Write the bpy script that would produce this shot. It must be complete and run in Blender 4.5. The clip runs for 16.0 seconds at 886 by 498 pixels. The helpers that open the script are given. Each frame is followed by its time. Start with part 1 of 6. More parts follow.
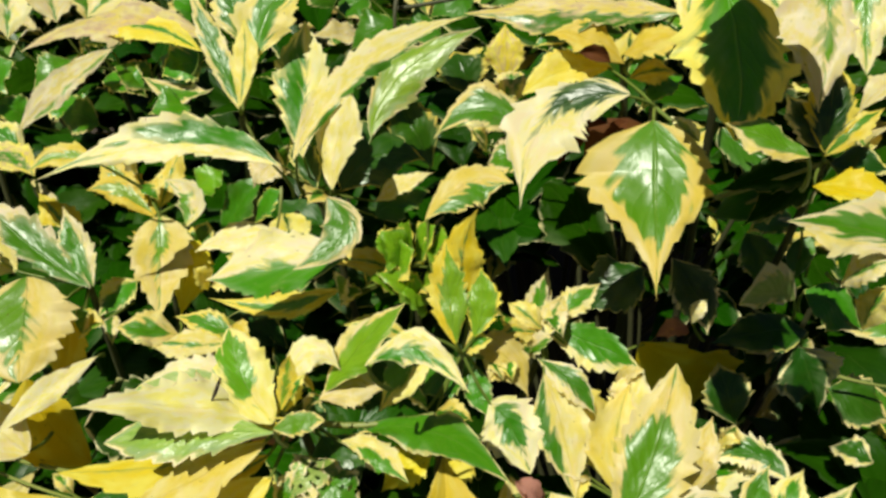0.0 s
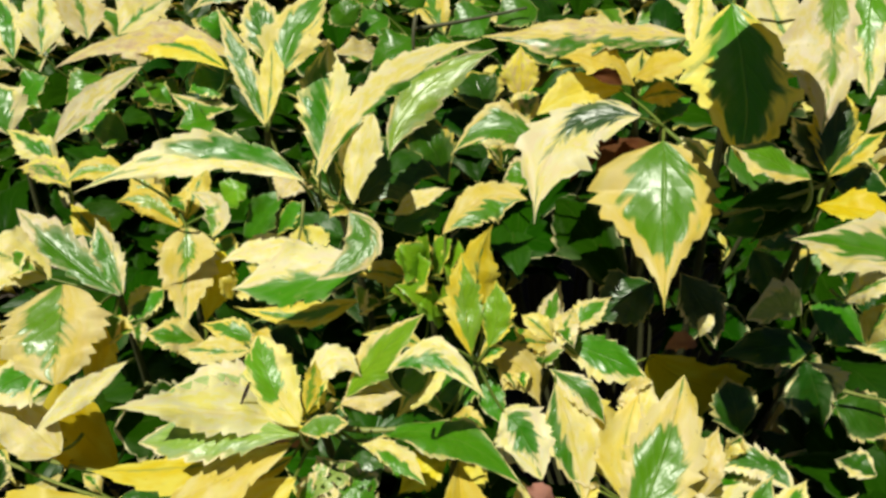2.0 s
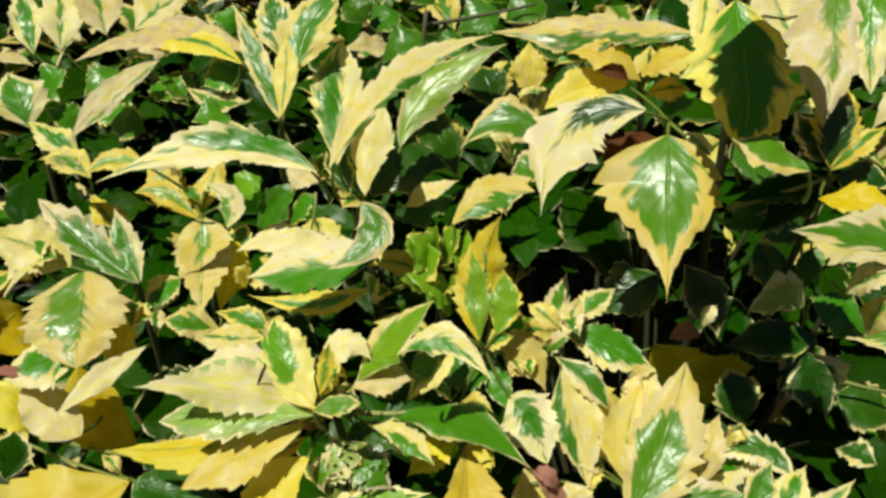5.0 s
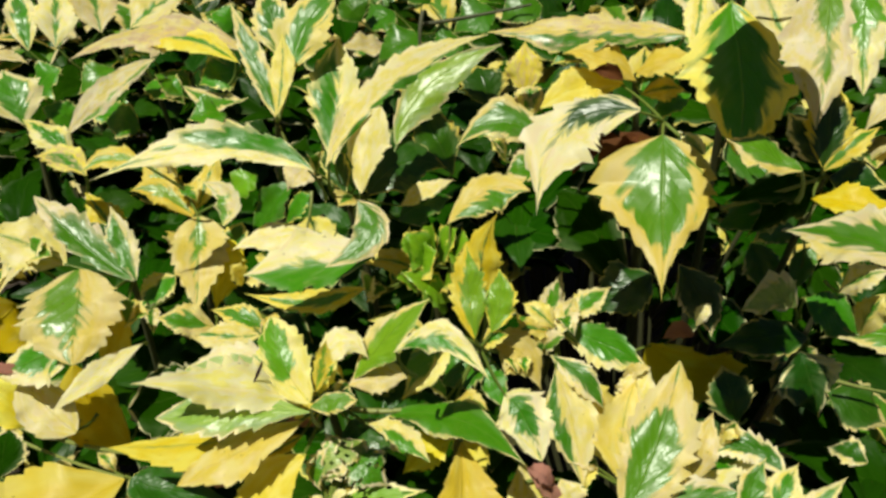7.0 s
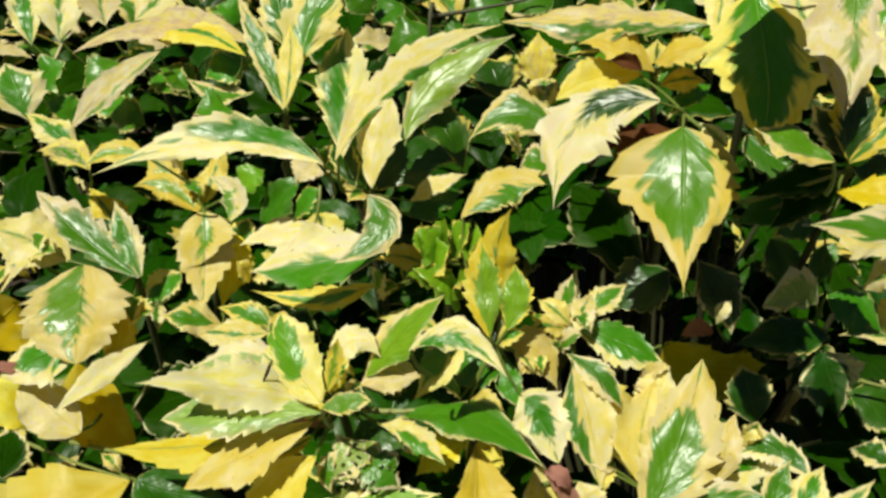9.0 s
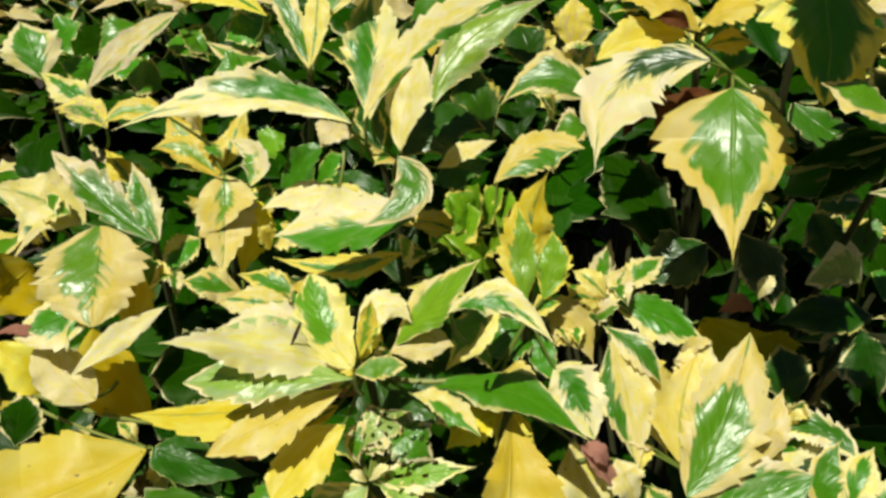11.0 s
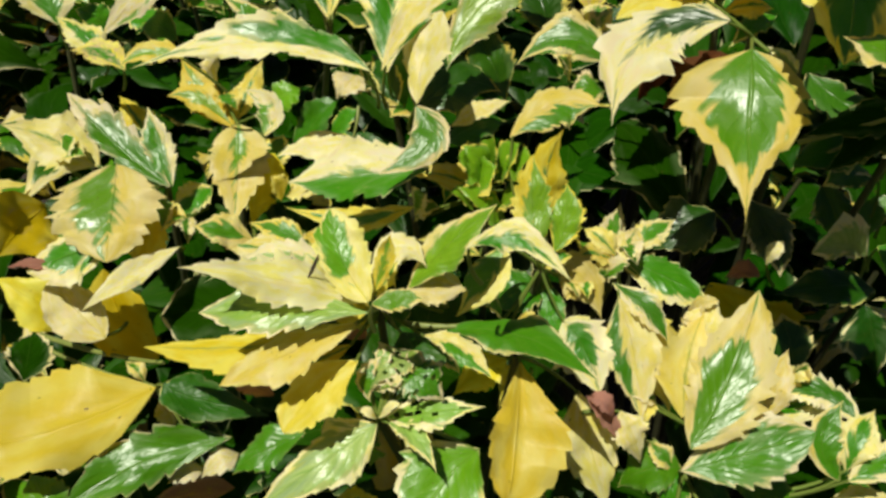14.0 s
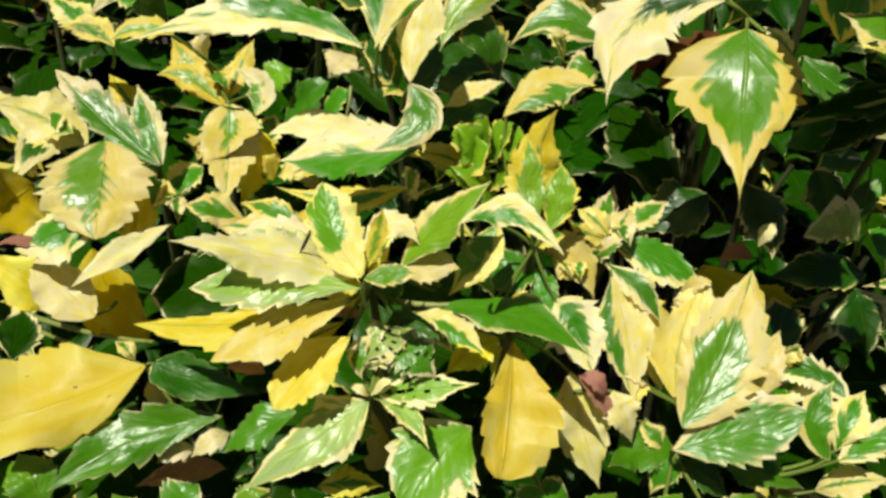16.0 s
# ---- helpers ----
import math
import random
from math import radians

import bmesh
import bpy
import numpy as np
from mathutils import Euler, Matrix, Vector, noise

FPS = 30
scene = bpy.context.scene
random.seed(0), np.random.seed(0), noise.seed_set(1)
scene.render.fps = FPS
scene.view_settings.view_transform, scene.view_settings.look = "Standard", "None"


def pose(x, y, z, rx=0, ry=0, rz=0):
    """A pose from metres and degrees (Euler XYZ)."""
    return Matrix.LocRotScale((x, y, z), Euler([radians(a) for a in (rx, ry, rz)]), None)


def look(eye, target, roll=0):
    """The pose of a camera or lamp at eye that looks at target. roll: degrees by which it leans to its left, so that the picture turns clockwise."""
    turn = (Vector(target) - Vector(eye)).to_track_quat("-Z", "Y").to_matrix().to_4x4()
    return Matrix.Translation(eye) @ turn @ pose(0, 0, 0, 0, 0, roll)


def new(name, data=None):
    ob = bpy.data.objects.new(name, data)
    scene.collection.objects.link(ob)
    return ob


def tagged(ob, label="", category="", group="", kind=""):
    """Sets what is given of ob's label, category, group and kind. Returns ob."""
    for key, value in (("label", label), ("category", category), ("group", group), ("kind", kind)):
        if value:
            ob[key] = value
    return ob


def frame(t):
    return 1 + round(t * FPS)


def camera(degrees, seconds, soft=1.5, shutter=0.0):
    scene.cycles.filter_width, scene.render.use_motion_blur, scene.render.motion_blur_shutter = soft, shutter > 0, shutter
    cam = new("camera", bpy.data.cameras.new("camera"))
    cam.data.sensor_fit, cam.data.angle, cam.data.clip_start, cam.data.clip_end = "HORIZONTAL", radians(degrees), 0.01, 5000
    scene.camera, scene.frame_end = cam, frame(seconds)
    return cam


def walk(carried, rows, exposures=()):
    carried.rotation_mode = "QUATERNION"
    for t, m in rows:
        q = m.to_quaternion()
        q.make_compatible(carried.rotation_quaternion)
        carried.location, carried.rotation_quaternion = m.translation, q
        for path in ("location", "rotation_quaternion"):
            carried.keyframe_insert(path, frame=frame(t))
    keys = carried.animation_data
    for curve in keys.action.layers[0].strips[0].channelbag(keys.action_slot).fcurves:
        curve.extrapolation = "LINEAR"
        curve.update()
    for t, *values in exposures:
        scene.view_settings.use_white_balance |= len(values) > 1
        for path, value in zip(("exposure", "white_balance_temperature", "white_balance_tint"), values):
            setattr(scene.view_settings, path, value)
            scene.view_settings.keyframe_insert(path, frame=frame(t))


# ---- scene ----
from mathutils import bvhtree

cam = camera(61.04, 16.0, soft=2.9)
EYE, TILT = 1.05, -40.0
# seconds, place from the first eye (right, ahead, up), turns about x, y and z
ROWS = [
    (0, -0.0000, 0.0000, -0.0000, 90.00, -0.00, 0.00),
    (0.5, -0.0019, -0.0014, 0.0005, 90.13, -0.13, 0.00),
    (1, -0.0021, -0.0088, -0.0008, 90.25, -0.29, 0.33),
    (1.5, -0.0007, -0.0117, -0.0015, 90.30, -0.28, 0.29),
    (2, -0.0027, -0.0155, 0.0005, 90.92, -0.63, 0.85),
    (2.5, -0.0004, -0.0139, -0.0002, 90.48, -0.54, 0.92),
    (3, -0.0008, -0.0171, -0.0008, 90.55, -0.59, 1.36),
    (3.5, 0.0010, -0.0229, -0.0000, 90.73, -0.57, 1.20),
    (4, -0.0011, -0.0265, -0.0010, 90.73, -0.69, 1.39),
    (6.5, -0.0033, -0.0245, -0.0062, 90.51, -1.14, 1.28),
    (7, -0.0038, -0.0276, -0.0038, 90.66, -1.13, 1.03),
    (7.5, -0.0064, -0.0255, -0.0030, 90.70, -0.98, 0.92),
    (8, -0.0079, -0.0205, -0.0029, 90.74, -1.08, 1.04),
    (10.5, -0.0099, -0.0080, -0.0132, 89.75, -1.15, 1.64),
    (11, -0.0204, 0.0005, -0.0156, 89.46, -2.02, 1.97),
    (11.5, -0.0090, 0.0029, -0.0219, 89.06, -2.45, 1.99),
    (12, -0.0104, 0.0136, -0.0281, 88.04, -2.15, 0.98),
    (12.5, -0.0119, 0.0173, -0.0263, 87.99, -2.46, 1.22),
    (13, -0.0009, 0.0124, -0.0252, 88.12, -2.35, 0.62),
    (13.5, -0.0148, -0.0044, -0.0277, 88.73, -3.31, 1.50),
    (14, -0.0272, -0.0026, -0.0337, 88.49, -4.24, 1.76),
    (14.5, -0.0267, 0.0036, -0.0396, 87.68, -4.37, 1.25),
    (15, -0.0295, -0.0015, -0.0419, 87.91, -4.89, 1.51),
    (15.5, -0.0265, -0.0028, -0.0385, 87.91, -4.78, 1.62),
    (16, -0.0276, -0.0009, -0.0392, 87.82, -4.56, 1.09),
]
walk(cam, [(t, pose(0, 0, EYE, TILT) @ pose(x, y, z, rx, ry, rz)) for t, x, y, z, rx, ry, rz in ROWS], [(0.0, 0.02), (2.0, -0.01), (4.0, -0.10), (7.0, -0.05), (8.0, -0.05), (10.5, 0.0), (12.5, -0.06), (14.0, -0.12), (14.6, -0.08), (15.5, 0.10), (16.0, 0.08)])

# ---- sky and sun ----
SUN_HEIGHT, SUN_TURN = 69.0, 226.0
world = bpy.data.worlds.new("sky")
scene.world = world
world.use_nodes = True
wn = world.node_tree.nodes
sky = wn.new("ShaderNodeTexSky")
sky.sky_type, sky.sun_disc = "NISHITA", False
sky.sun_elevation, sky.sun_rotation = radians(SUN_HEIGHT), radians(SUN_TURN)
wn["Background"].inputs["Strength"].default_value = 0.016
world.node_tree.links.new(sky.outputs[0], wn["Background"].inputs["Color"])
sun = new("sun", bpy.data.lights.new("sun", "SUN"))
sun.data.energy, sun.data.angle, sun.data.color = 4.75, radians(0.5), (1.0, 0.985, 0.82)
a, e = radians(SUN_TURN), radians(SUN_HEIGHT)
sun_way = Vector((math.sin(a) * math.cos(e), math.cos(a) * math.cos(e), math.sin(e)))
sun.matrix_world = look(sun_way * 20, (0, 0, 0))


# ---- materials ----
class Nodes:
    """Short names for wiring one material."""

    def __init__(self, name):
        self.mat = bpy.data.materials.new(name)
        self.mat.use_nodes = True
        self.tree = self.mat.node_tree
        self.bsdf = self.tree.nodes["Principled BSDF"]
        self.out = self.tree.nodes["Material Output"]

    def add(self, kind, ins=(), uv_map="", attribute_name="", interpolation_type="", data_type=""):
        n = self.tree.nodes.new(kind)
        if uv_map:
            n.uv_map = uv_map
        if attribute_name:
            n.attribute_name = attribute_name
        if interpolation_type:
            n.interpolation_type = interpolation_type
        if data_type:
            n.data_type = data_type
        for key, value in dict(ins).items():
            self.wire(n.inputs[key], value)
        return n

    def wire(self, socket, value):
        if isinstance(value, bpy.types.NodeSocket):
            self.tree.links.new(value, socket)
        else:
            socket.default_value = value

    def math(self, op, x, y=0.0, z=0.0):
        n = self.tree.nodes.new("ShaderNodeMath")
        n.operation = op
        for i, value in enumerate((x, y, z)):
            self.wire(n.inputs[i], value)
        return n.outputs[0]

    def step(self, x, lo, hi, a=0.0, b=1.0):
        n = self.add("ShaderNodeMapRange", interpolation_type="SMOOTHSTEP")
        for i, value in enumerate((x, lo, hi, a, b)):
            self.wire(n.inputs[i], value)
        return n.outputs[0]

    def mix(self, k, a, b):
        n = self.add("ShaderNodeMix", data_type="RGBA")
        for i, value in ((0, k), (6, a), (7, b)):
            self.wire(n.inputs[i], value)
        return n.outputs[2]

    def noise(self, vector, scale, detail=3.0, rough=0.55):
        return self.add("ShaderNodeTexNoise", {"Vector": vector, "Scale": scale, "Detail": detail, "Roughness": rough}).outputs["Fac"]


def leaf_material():
    n = Nodes("variegated_leaf")
    uv = n.add("ShaderNodeUVMap", uv_map="UVMap").outputs[0]
    sep = n.add("ShaderNodeSeparateXYZ", {0: uv})
    u, v = sep.outputs[0], n.math("MULTIPLY_ADD", sep.outputs[1], 2.0, -1.0)
    p1 = n.add("ShaderNodeSeparateXYZ", {0: n.add("ShaderNodeAttribute", attribute_name="green").outputs["Vector"]})
    p2 = n.add("ShaderNodeSeparateXYZ", {0: n.add("ShaderNodeAttribute", attribute_name="tint").outputs["Vector"]})
    p3 = n.add("ShaderNodeSeparateXYZ", {0: n.add("ShaderNodeAttribute", attribute_name="more").outputs["Vector"]})
    half, start, end = p1.outputs
    yellow, brown, tone = p2.outputs
    shift, seed, dull = p3.outputs
    rnd = n.add("ShaderNodeObjectInfo").outputs["Random"]
    form = n.add("ShaderNodeSeparateXYZ", {0: n.add("ShaderNodeAttribute", attribute_name="form").outputs["Vector"]})
    slim, grey = form.outputs[0], form.outputs[1]
    salt = n.math("MULTIPLY", seed, 37.0)
    place = n.add("ShaderNodeCombineXYZ", {0: n.math("MULTIPLY", u, slim), 1: v, 2: salt}).outputs[0]
    broad, blotch, grain = n.noise(place, 1.3, 2.0), n.noise(place, 4.0, 4.0, 0.6), n.noise(place, 22.0, 3.0)
    av = n.math("ABSOLUTE", v)
    # veins leave the midrib slanting towards the tip
    slant = n.math("SUBTRACT", u, n.math("DIVIDE", av, n.math("MAXIMUM", slim, 2.4)))
    vein = n.math("ABSOLUTE", n.math("SINE", n.math("MULTIPLY", slant, 27.0)))
    line = n.step(vein, 0.0, 0.22, 1.0, 0.0)
    rib = n.step(av, 0.0, 0.05, 1.0, 0.0)
    # the green heart of the blade: its rim runs out in fingers between the veins, each half of the blade its own
    half_side = n.math("MULTIPLY_ADD", n.math("GREATER_THAN", v, 0.0), 5.0, salt)
    along = n.add("ShaderNodeCombineXYZ", {0: n.math("MULTIPLY", slant, 11.0), 1: n.math("MULTIPLY", v, 0.9), 2: half_side}).outputs[0]
    finger = n.noise(along, 1.0, 1.0, 0.5)
    ragged = n.math("MULTIPLY_ADD", n.math("SUBTRACT", finger, 0.48), 0.85, n.math("MULTIPLY", n.math("SUBTRACT", broad, 0.48), 1.0))
    across = n.math("ABSOLUTE", n.math("SUBTRACT", v, shift))
    lim = n.math("MULTIPLY", half, n.math("MULTIPLY", n.step(u, n.math("SUBTRACT", start, 0.06), n.math("ADD", start, 0.08)), n.step(u, n.math("SUBTRACT", end, 0.16), n.math("ADD", end, 0.12), 1.0, 0.0)))
    some = n.step(half, 0.0, 0.06)
    spread = n.math("MULTIPLY", n.step(half, 0.75, 1.0, 1.0, 0.15), n.step(half, 0.0, 0.3, 0.35, 1.0))
    lim = n.math("MULTIPLY_ADD", n.math("MULTIPLY", ragged, some), spread, lim)
    inside = n.math("SUBTRACT", lim, across)
    green = n.math("MULTIPLY", n.step(inside, -0.05, 0.07), some)
    # a paler, greyer green: faded variegation, and on some leaves painted sheen
    halo = n.math("MULTIPLY_ADD", n.math("SUBTRACT", n.noise(along, 1.7, 2.0), 0.45), 0.5, n.math("MULTIPLY_ADD", grey, 0.16, inside))
    pale = n.math("MULTIPLY", n.step(halo, -0.06, 0.08), some)
    washed = n.math("MULTIPLY", n.math("MULTIPLY", n.step(n.noise(place, 1.9, 2.0), 0.40, 0.60), n.step(inside, 0.5, 0.1)), grey)
    # yellow towards the midrib, bleached towards the edge
    bleach = n.step(n.math("MULTIPLY_ADD", n.math("SUBTRACT", n.noise(place, 2.1, 2.0, 0.4), 0.5), 2.4, n.math("MULTIPLY_ADD", u, 0.2, n.math("MULTIPLY", av, 0.5))), 0.0, 0.85)
    rich = n.mix(yellow, (0.92, 0.81, 0.26, 1), (0.86, 0.66, 0.008, 1))
    wan = n.mix(yellow, (0.95, 0.87, 0.54, 1), (0.91, 0.78, 0.08, 1))
    cream = n.mix(bleach, rich, wan)
    cream = n.mix(n.math("MULTIPLY", n.step(blotch, 0.42, 0.66), n.math("MAXIMUM", n.math("MULTIPLY_ADD", yellow, -1.2, 0.85), 0.0)), cream, (0.96, 0.87, 0.66, 1))
    cream = n.mix(n.math("MULTIPLY", line, 0.08), cream, (0.70, 0.55, 0.20, 1))
    # the deepest green also carries painted shade for leaves in dark hollows
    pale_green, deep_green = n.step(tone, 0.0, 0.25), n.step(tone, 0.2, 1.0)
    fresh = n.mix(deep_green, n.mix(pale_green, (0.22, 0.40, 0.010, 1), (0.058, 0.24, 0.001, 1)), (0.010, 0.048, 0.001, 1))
    fresh = n.mix(n.step(tone, -0.5, 0.0, 1.0, 0.0), fresh, (0.46, 0.54, 0.20, 1))
    fresh = n.mix(n.math("MULTIPLY", n.step(n.noise(along, 1.4, 3.0), 0.35, 0.7), 0.4), fresh, n.mix(deep_green, (0.10, 0.29, 0.006, 1), (0.018, 0.078, 0.002, 1)))
    fresh = n.mix(n.math("MULTIPLY", n.math("MAXIMUM", n.math("MULTIPLY", line, 0.5), rib), n.math("MULTIPLY_ADD", deep_green, -0.24, 0.3)), fresh, (0.20, 0.34, 0.06, 1))
    soft = n.mix(n.step(tone, 0.0, 1.0), (0.40, 0.48, 0.14, 1), (0.33, 0.40, 0.22, 1))
    fresh = n.mix(n.math("MULTIPLY", washed, 0.7), fresh, (0.30, 0.40, 0.20, 1))
    cloud = n.noise(place, 2.6, 3.0, 0.6)
    cream = n.mix(n.math("MULTIPLY", n.step(cloud, 0.56, 0.74), n.math("MULTIPLY", some, 0.25)), cream, (0.64, 0.68, 0.33, 1))
    cream = n.mix(n.math("MULTIPLY", n.step(cloud, 0.52, 0.34), n.math("MULTIPLY_ADD", yellow, -0.6, 0.6)), cream, (0.95, 0.78, 0.52, 1))
    colour = n.mix(n.math("MULTIPLY", pale, n.math("MULTIPLY_ADD", grey, 0.5, 0.4)), cream, soft)
    colour = n.mix(green, colour, fresh)
    # dry, rusty parts and insect specks
    rust = n.step(n.math("ADD", n.math("MULTIPLY", brown, 0.62), n.math("MULTIPLY", blotch, 0.75)), 0.60, 0.86)
    rust = n.math("MULTIPLY", rust, n.step(brown, 0.0, 0.1))
    dry = n.mix(n.step(brown, 0.6, 0.85), (0.70, 0.50, 0.30, 1), n.mix(grain, (0.36, 0.12, 0.08, 1), (0.75, 0.42, 0.33, 1)))
    # brown at 1: dry red darkened further, with shade put into the colour
    dry = n.mix(n.step(brown, 0.92, 1.0), dry, (0.12, 0.024, 0.014, 1))
    colour = n.mix(n.math("MULTIPLY", rust, 0.95), colour, dry)
    speck = n.step(n.noise(place, 9.0, 1.0), 0.76, 0.79)
    colour = n.mix(n.math("MULTIPLY", speck, 0.7), colour, (0.10, 0.05, 0.02, 1))
    colour = n.mix(n.step(u, -0.06, -0.03, 1.0, 0.0), colour, (0.20, 0.27, 0.05, 1))
    hue = n.add("ShaderNodeHueSaturation", {"Hue": n.math("MULTIPLY_ADD", rnd, 0.02, 0.49), "Saturation": 1.0, "Value": n.math("MULTIPLY_ADD", rnd, 0.2, 0.90), "Color": colour}).outputs[0]
    n.wire(n.bsdf.inputs["Base Color"], hue)
    n.wire(n.bsdf.inputs["Roughness"], n.math("MULTIPLY_ADD", grain, 0.08, n.math("MULTIPLY_ADD", dull, 0.06, n.math("MULTIPLY_ADD", green, -0.06, 0.36))))
    n.wire(n.bsdf.inputs["Specular IOR Level"], n.math("MULTIPLY_ADD", dull, -0.92, n.math("MULTIPLY_ADD", green, 0.42, 0.22)))
    puff = n.math("MULTIPLY_ADD", n.math("POWER", vein, 0.6), n.math("MULTIPLY", n.math("MULTIPLY_ADD", green, 0.16, 0.06), n.step(cloud, 0.38, 0.62, 0.1, 1.5)), n.math("MULTIPLY", rib, -0.8))
    relief = n.math("MULTIPLY_ADD", blotch, 0.16, n.math("MULTIPLY_ADD", grain, 0.07, puff))
    bump = n.add("ShaderNodeBump", {"Strength": 0.4, "Distance": 0.0015, "Height": relief}).outputs[0]
    n.wire(n.bsdf.inputs["Normal"], bump)
    glow = n.add("ShaderNodeBsdfTranslucent", {"Color": n.add("ShaderNodeGamma", {0: hue, 1: 1.5}).outputs[0], "Normal": bump})
    both = n.add("ShaderNodeMixShader", {0: n.math("MULTIPLY_ADD", green, -0.18, 0.38), 1: n.bsdf.outputs[0], 2: glow.outputs[0]})
    n.tree.links.new(both.outputs[0], n.out.inputs["Surface"])
    return n.mat


def rough_material(name, low, high, scale, bump, roughness=0.8):
    n = Nodes(name)
    co = n.add("ShaderNodeTexCoord").outputs["Object"]
    coarse, fine = n.noise(co, scale, 5.0, 0.6), n.noise(co, scale * 9, 4.0, 0.6)
    n.wire(n.bsdf.inputs["Base Color"], n.mix(n.math("MULTIPLY_ADD", fine, 0.5, n.math("MULTIPLY", coarse, 0.5)), low, high))
    n.wire(n.bsdf.inputs["Roughness"], roughness)
    n.wire(n.bsdf.inputs["Normal"], n.add("ShaderNodeBump", {"Strength": 0.7, "Distance": bump, "Height": n.math("MULTIPLY_ADD", fine, 0.4, coarse)}).outputs[0])
    return n.mat


LEAF = leaf_material()
BARK = rough_material("green_bark", (0.025, 0.03, 0.012, 1), (0.09, 0.09, 0.035, 1), 60.0, 0.001, 0.6)
STALK = rough_material("green_stalk", (0.10, 0.15, 0.03, 1), (0.34, 0.36, 0.10, 1), 90.0, 0.0005, 0.45)
SOIL = rough_material("dark_soil", (0.012, 0.009, 0.006, 1), (0.06, 0.042, 0.028, 1), 9.0, 0.012, 0.95)

# ---- ground ----
bm = bmesh.new()
bmesh.ops.create_grid(bm, x_segments=60, y_segments=60, size=1.0)
for vert in bm.verts:
    # close steps near the shrubs, wide ones towards the horizon
    x, y = vert.co.x, vert.co.y
    vert.co.x, vert.co.y = math.copysign(abs(x) ** 4, x) * 400 + x * 2.5, math.copysign(abs(y) ** 4, y) * 400 + y * 2.5
    vert.co.z = 0.03 * noise.noise(Vector((x * 12, y * 12, 0.0))) - 0.02
me = bpy.data.meshes.new("ground")
bm.to_mesh(me)
bm.free()
me.materials.append(SOIL)
ground = tagged(new("ground", me), "dark bare soil under the variegated shrubs", "ground", kind="structure")


# ---- shrubs, shoots and leaves ----
def tube(verts, faces, points, radii, sides=6):
    """Adds a tapered tube along the points."""
    first = len(verts)
    for i, (p, r) in enumerate(zip(points, radii)):
        way = (points[min(i + 1, len(points) - 1)] - points[max(i - 1, 0)]).normalized()
        x = way.cross(Vector((0.31, 0.87, 0.38))).normalized()
        y = way.cross(x)
        for k in range(sides):
            c = 2 * math.pi * k / sides
            verts.append(p + r * (math.cos(c) * x + math.sin(c) * y))
    for i in range(len(points) - 1):
        for k in range(sides):
            a, b = first + i * sides + k, first + i * sides + (k + 1) % sides
            faces.append((a, b, b + sides, a + sides))


def bend(a, m, b, n):
    """n + 1 points of the curve from a through m to b."""
    c = 2 * m - (a + b) / 2
    return [(1 - t) ** 2 * a + 2 * t * (1 - t) * c + t * t * b for t in (i / n for i in range(n + 1))]


HOMES, NODES = {}, {}


def make_shrub(x, y, label):
    """An Empty on the ground, under which the shoots of one plant stand, with its short trunk."""
    ob = tagged(new("variegated_shrub"), label, "shrub", group="hedge of variegated shrubs")
    ob.location = (x, y, -0.02)
    HOMES[ob.name] = Vector((x, y, -0.02))
    verts, faces = [], []
    tube(verts, faces, [Vector((0, 0, -0.03)), Vector((0.01, 0, 0.06)), Vector((0, 0.01, 0.15))], [0.022, 0.017, 0.012], 8)
    me = bpy.data.meshes.new("trunk")
    me.from_pydata(verts, [], faces)
    me.materials.append(BARK)
    new("trunk", me).parent = ob
    return ob


def shoot(plant, tip):
    """A stem from the plant's foot to the node from which its leaves spread."""
    home = HOMES[plant.name]
    end = Vector(tip) - home
    low = Vector((0, 0, 0.12))
    mid = Vector((end.x * 0.55 + random.uniform(-0.02, 0.02), end.y * 0.55 + random.uniform(-0.02, 0.02), end.z * 0.62))
    points = bend(low, mid, end, 12)
    verts, faces = [], []
    tube(verts, faces, points, [0.0045 - 0.0025 * i / 12 for i in range(13)])
    me = bpy.data.meshes.new("shoot")
    me.from_pydata(verts, [], faces)
    me.shade_smooth()
    me.materials.append(BARK)
    ob = new("shoot", me)
    ob.parent = plant
    HOMES[ob.name] = home
    NODES[ob.name] = Vector(tip)
    return ob


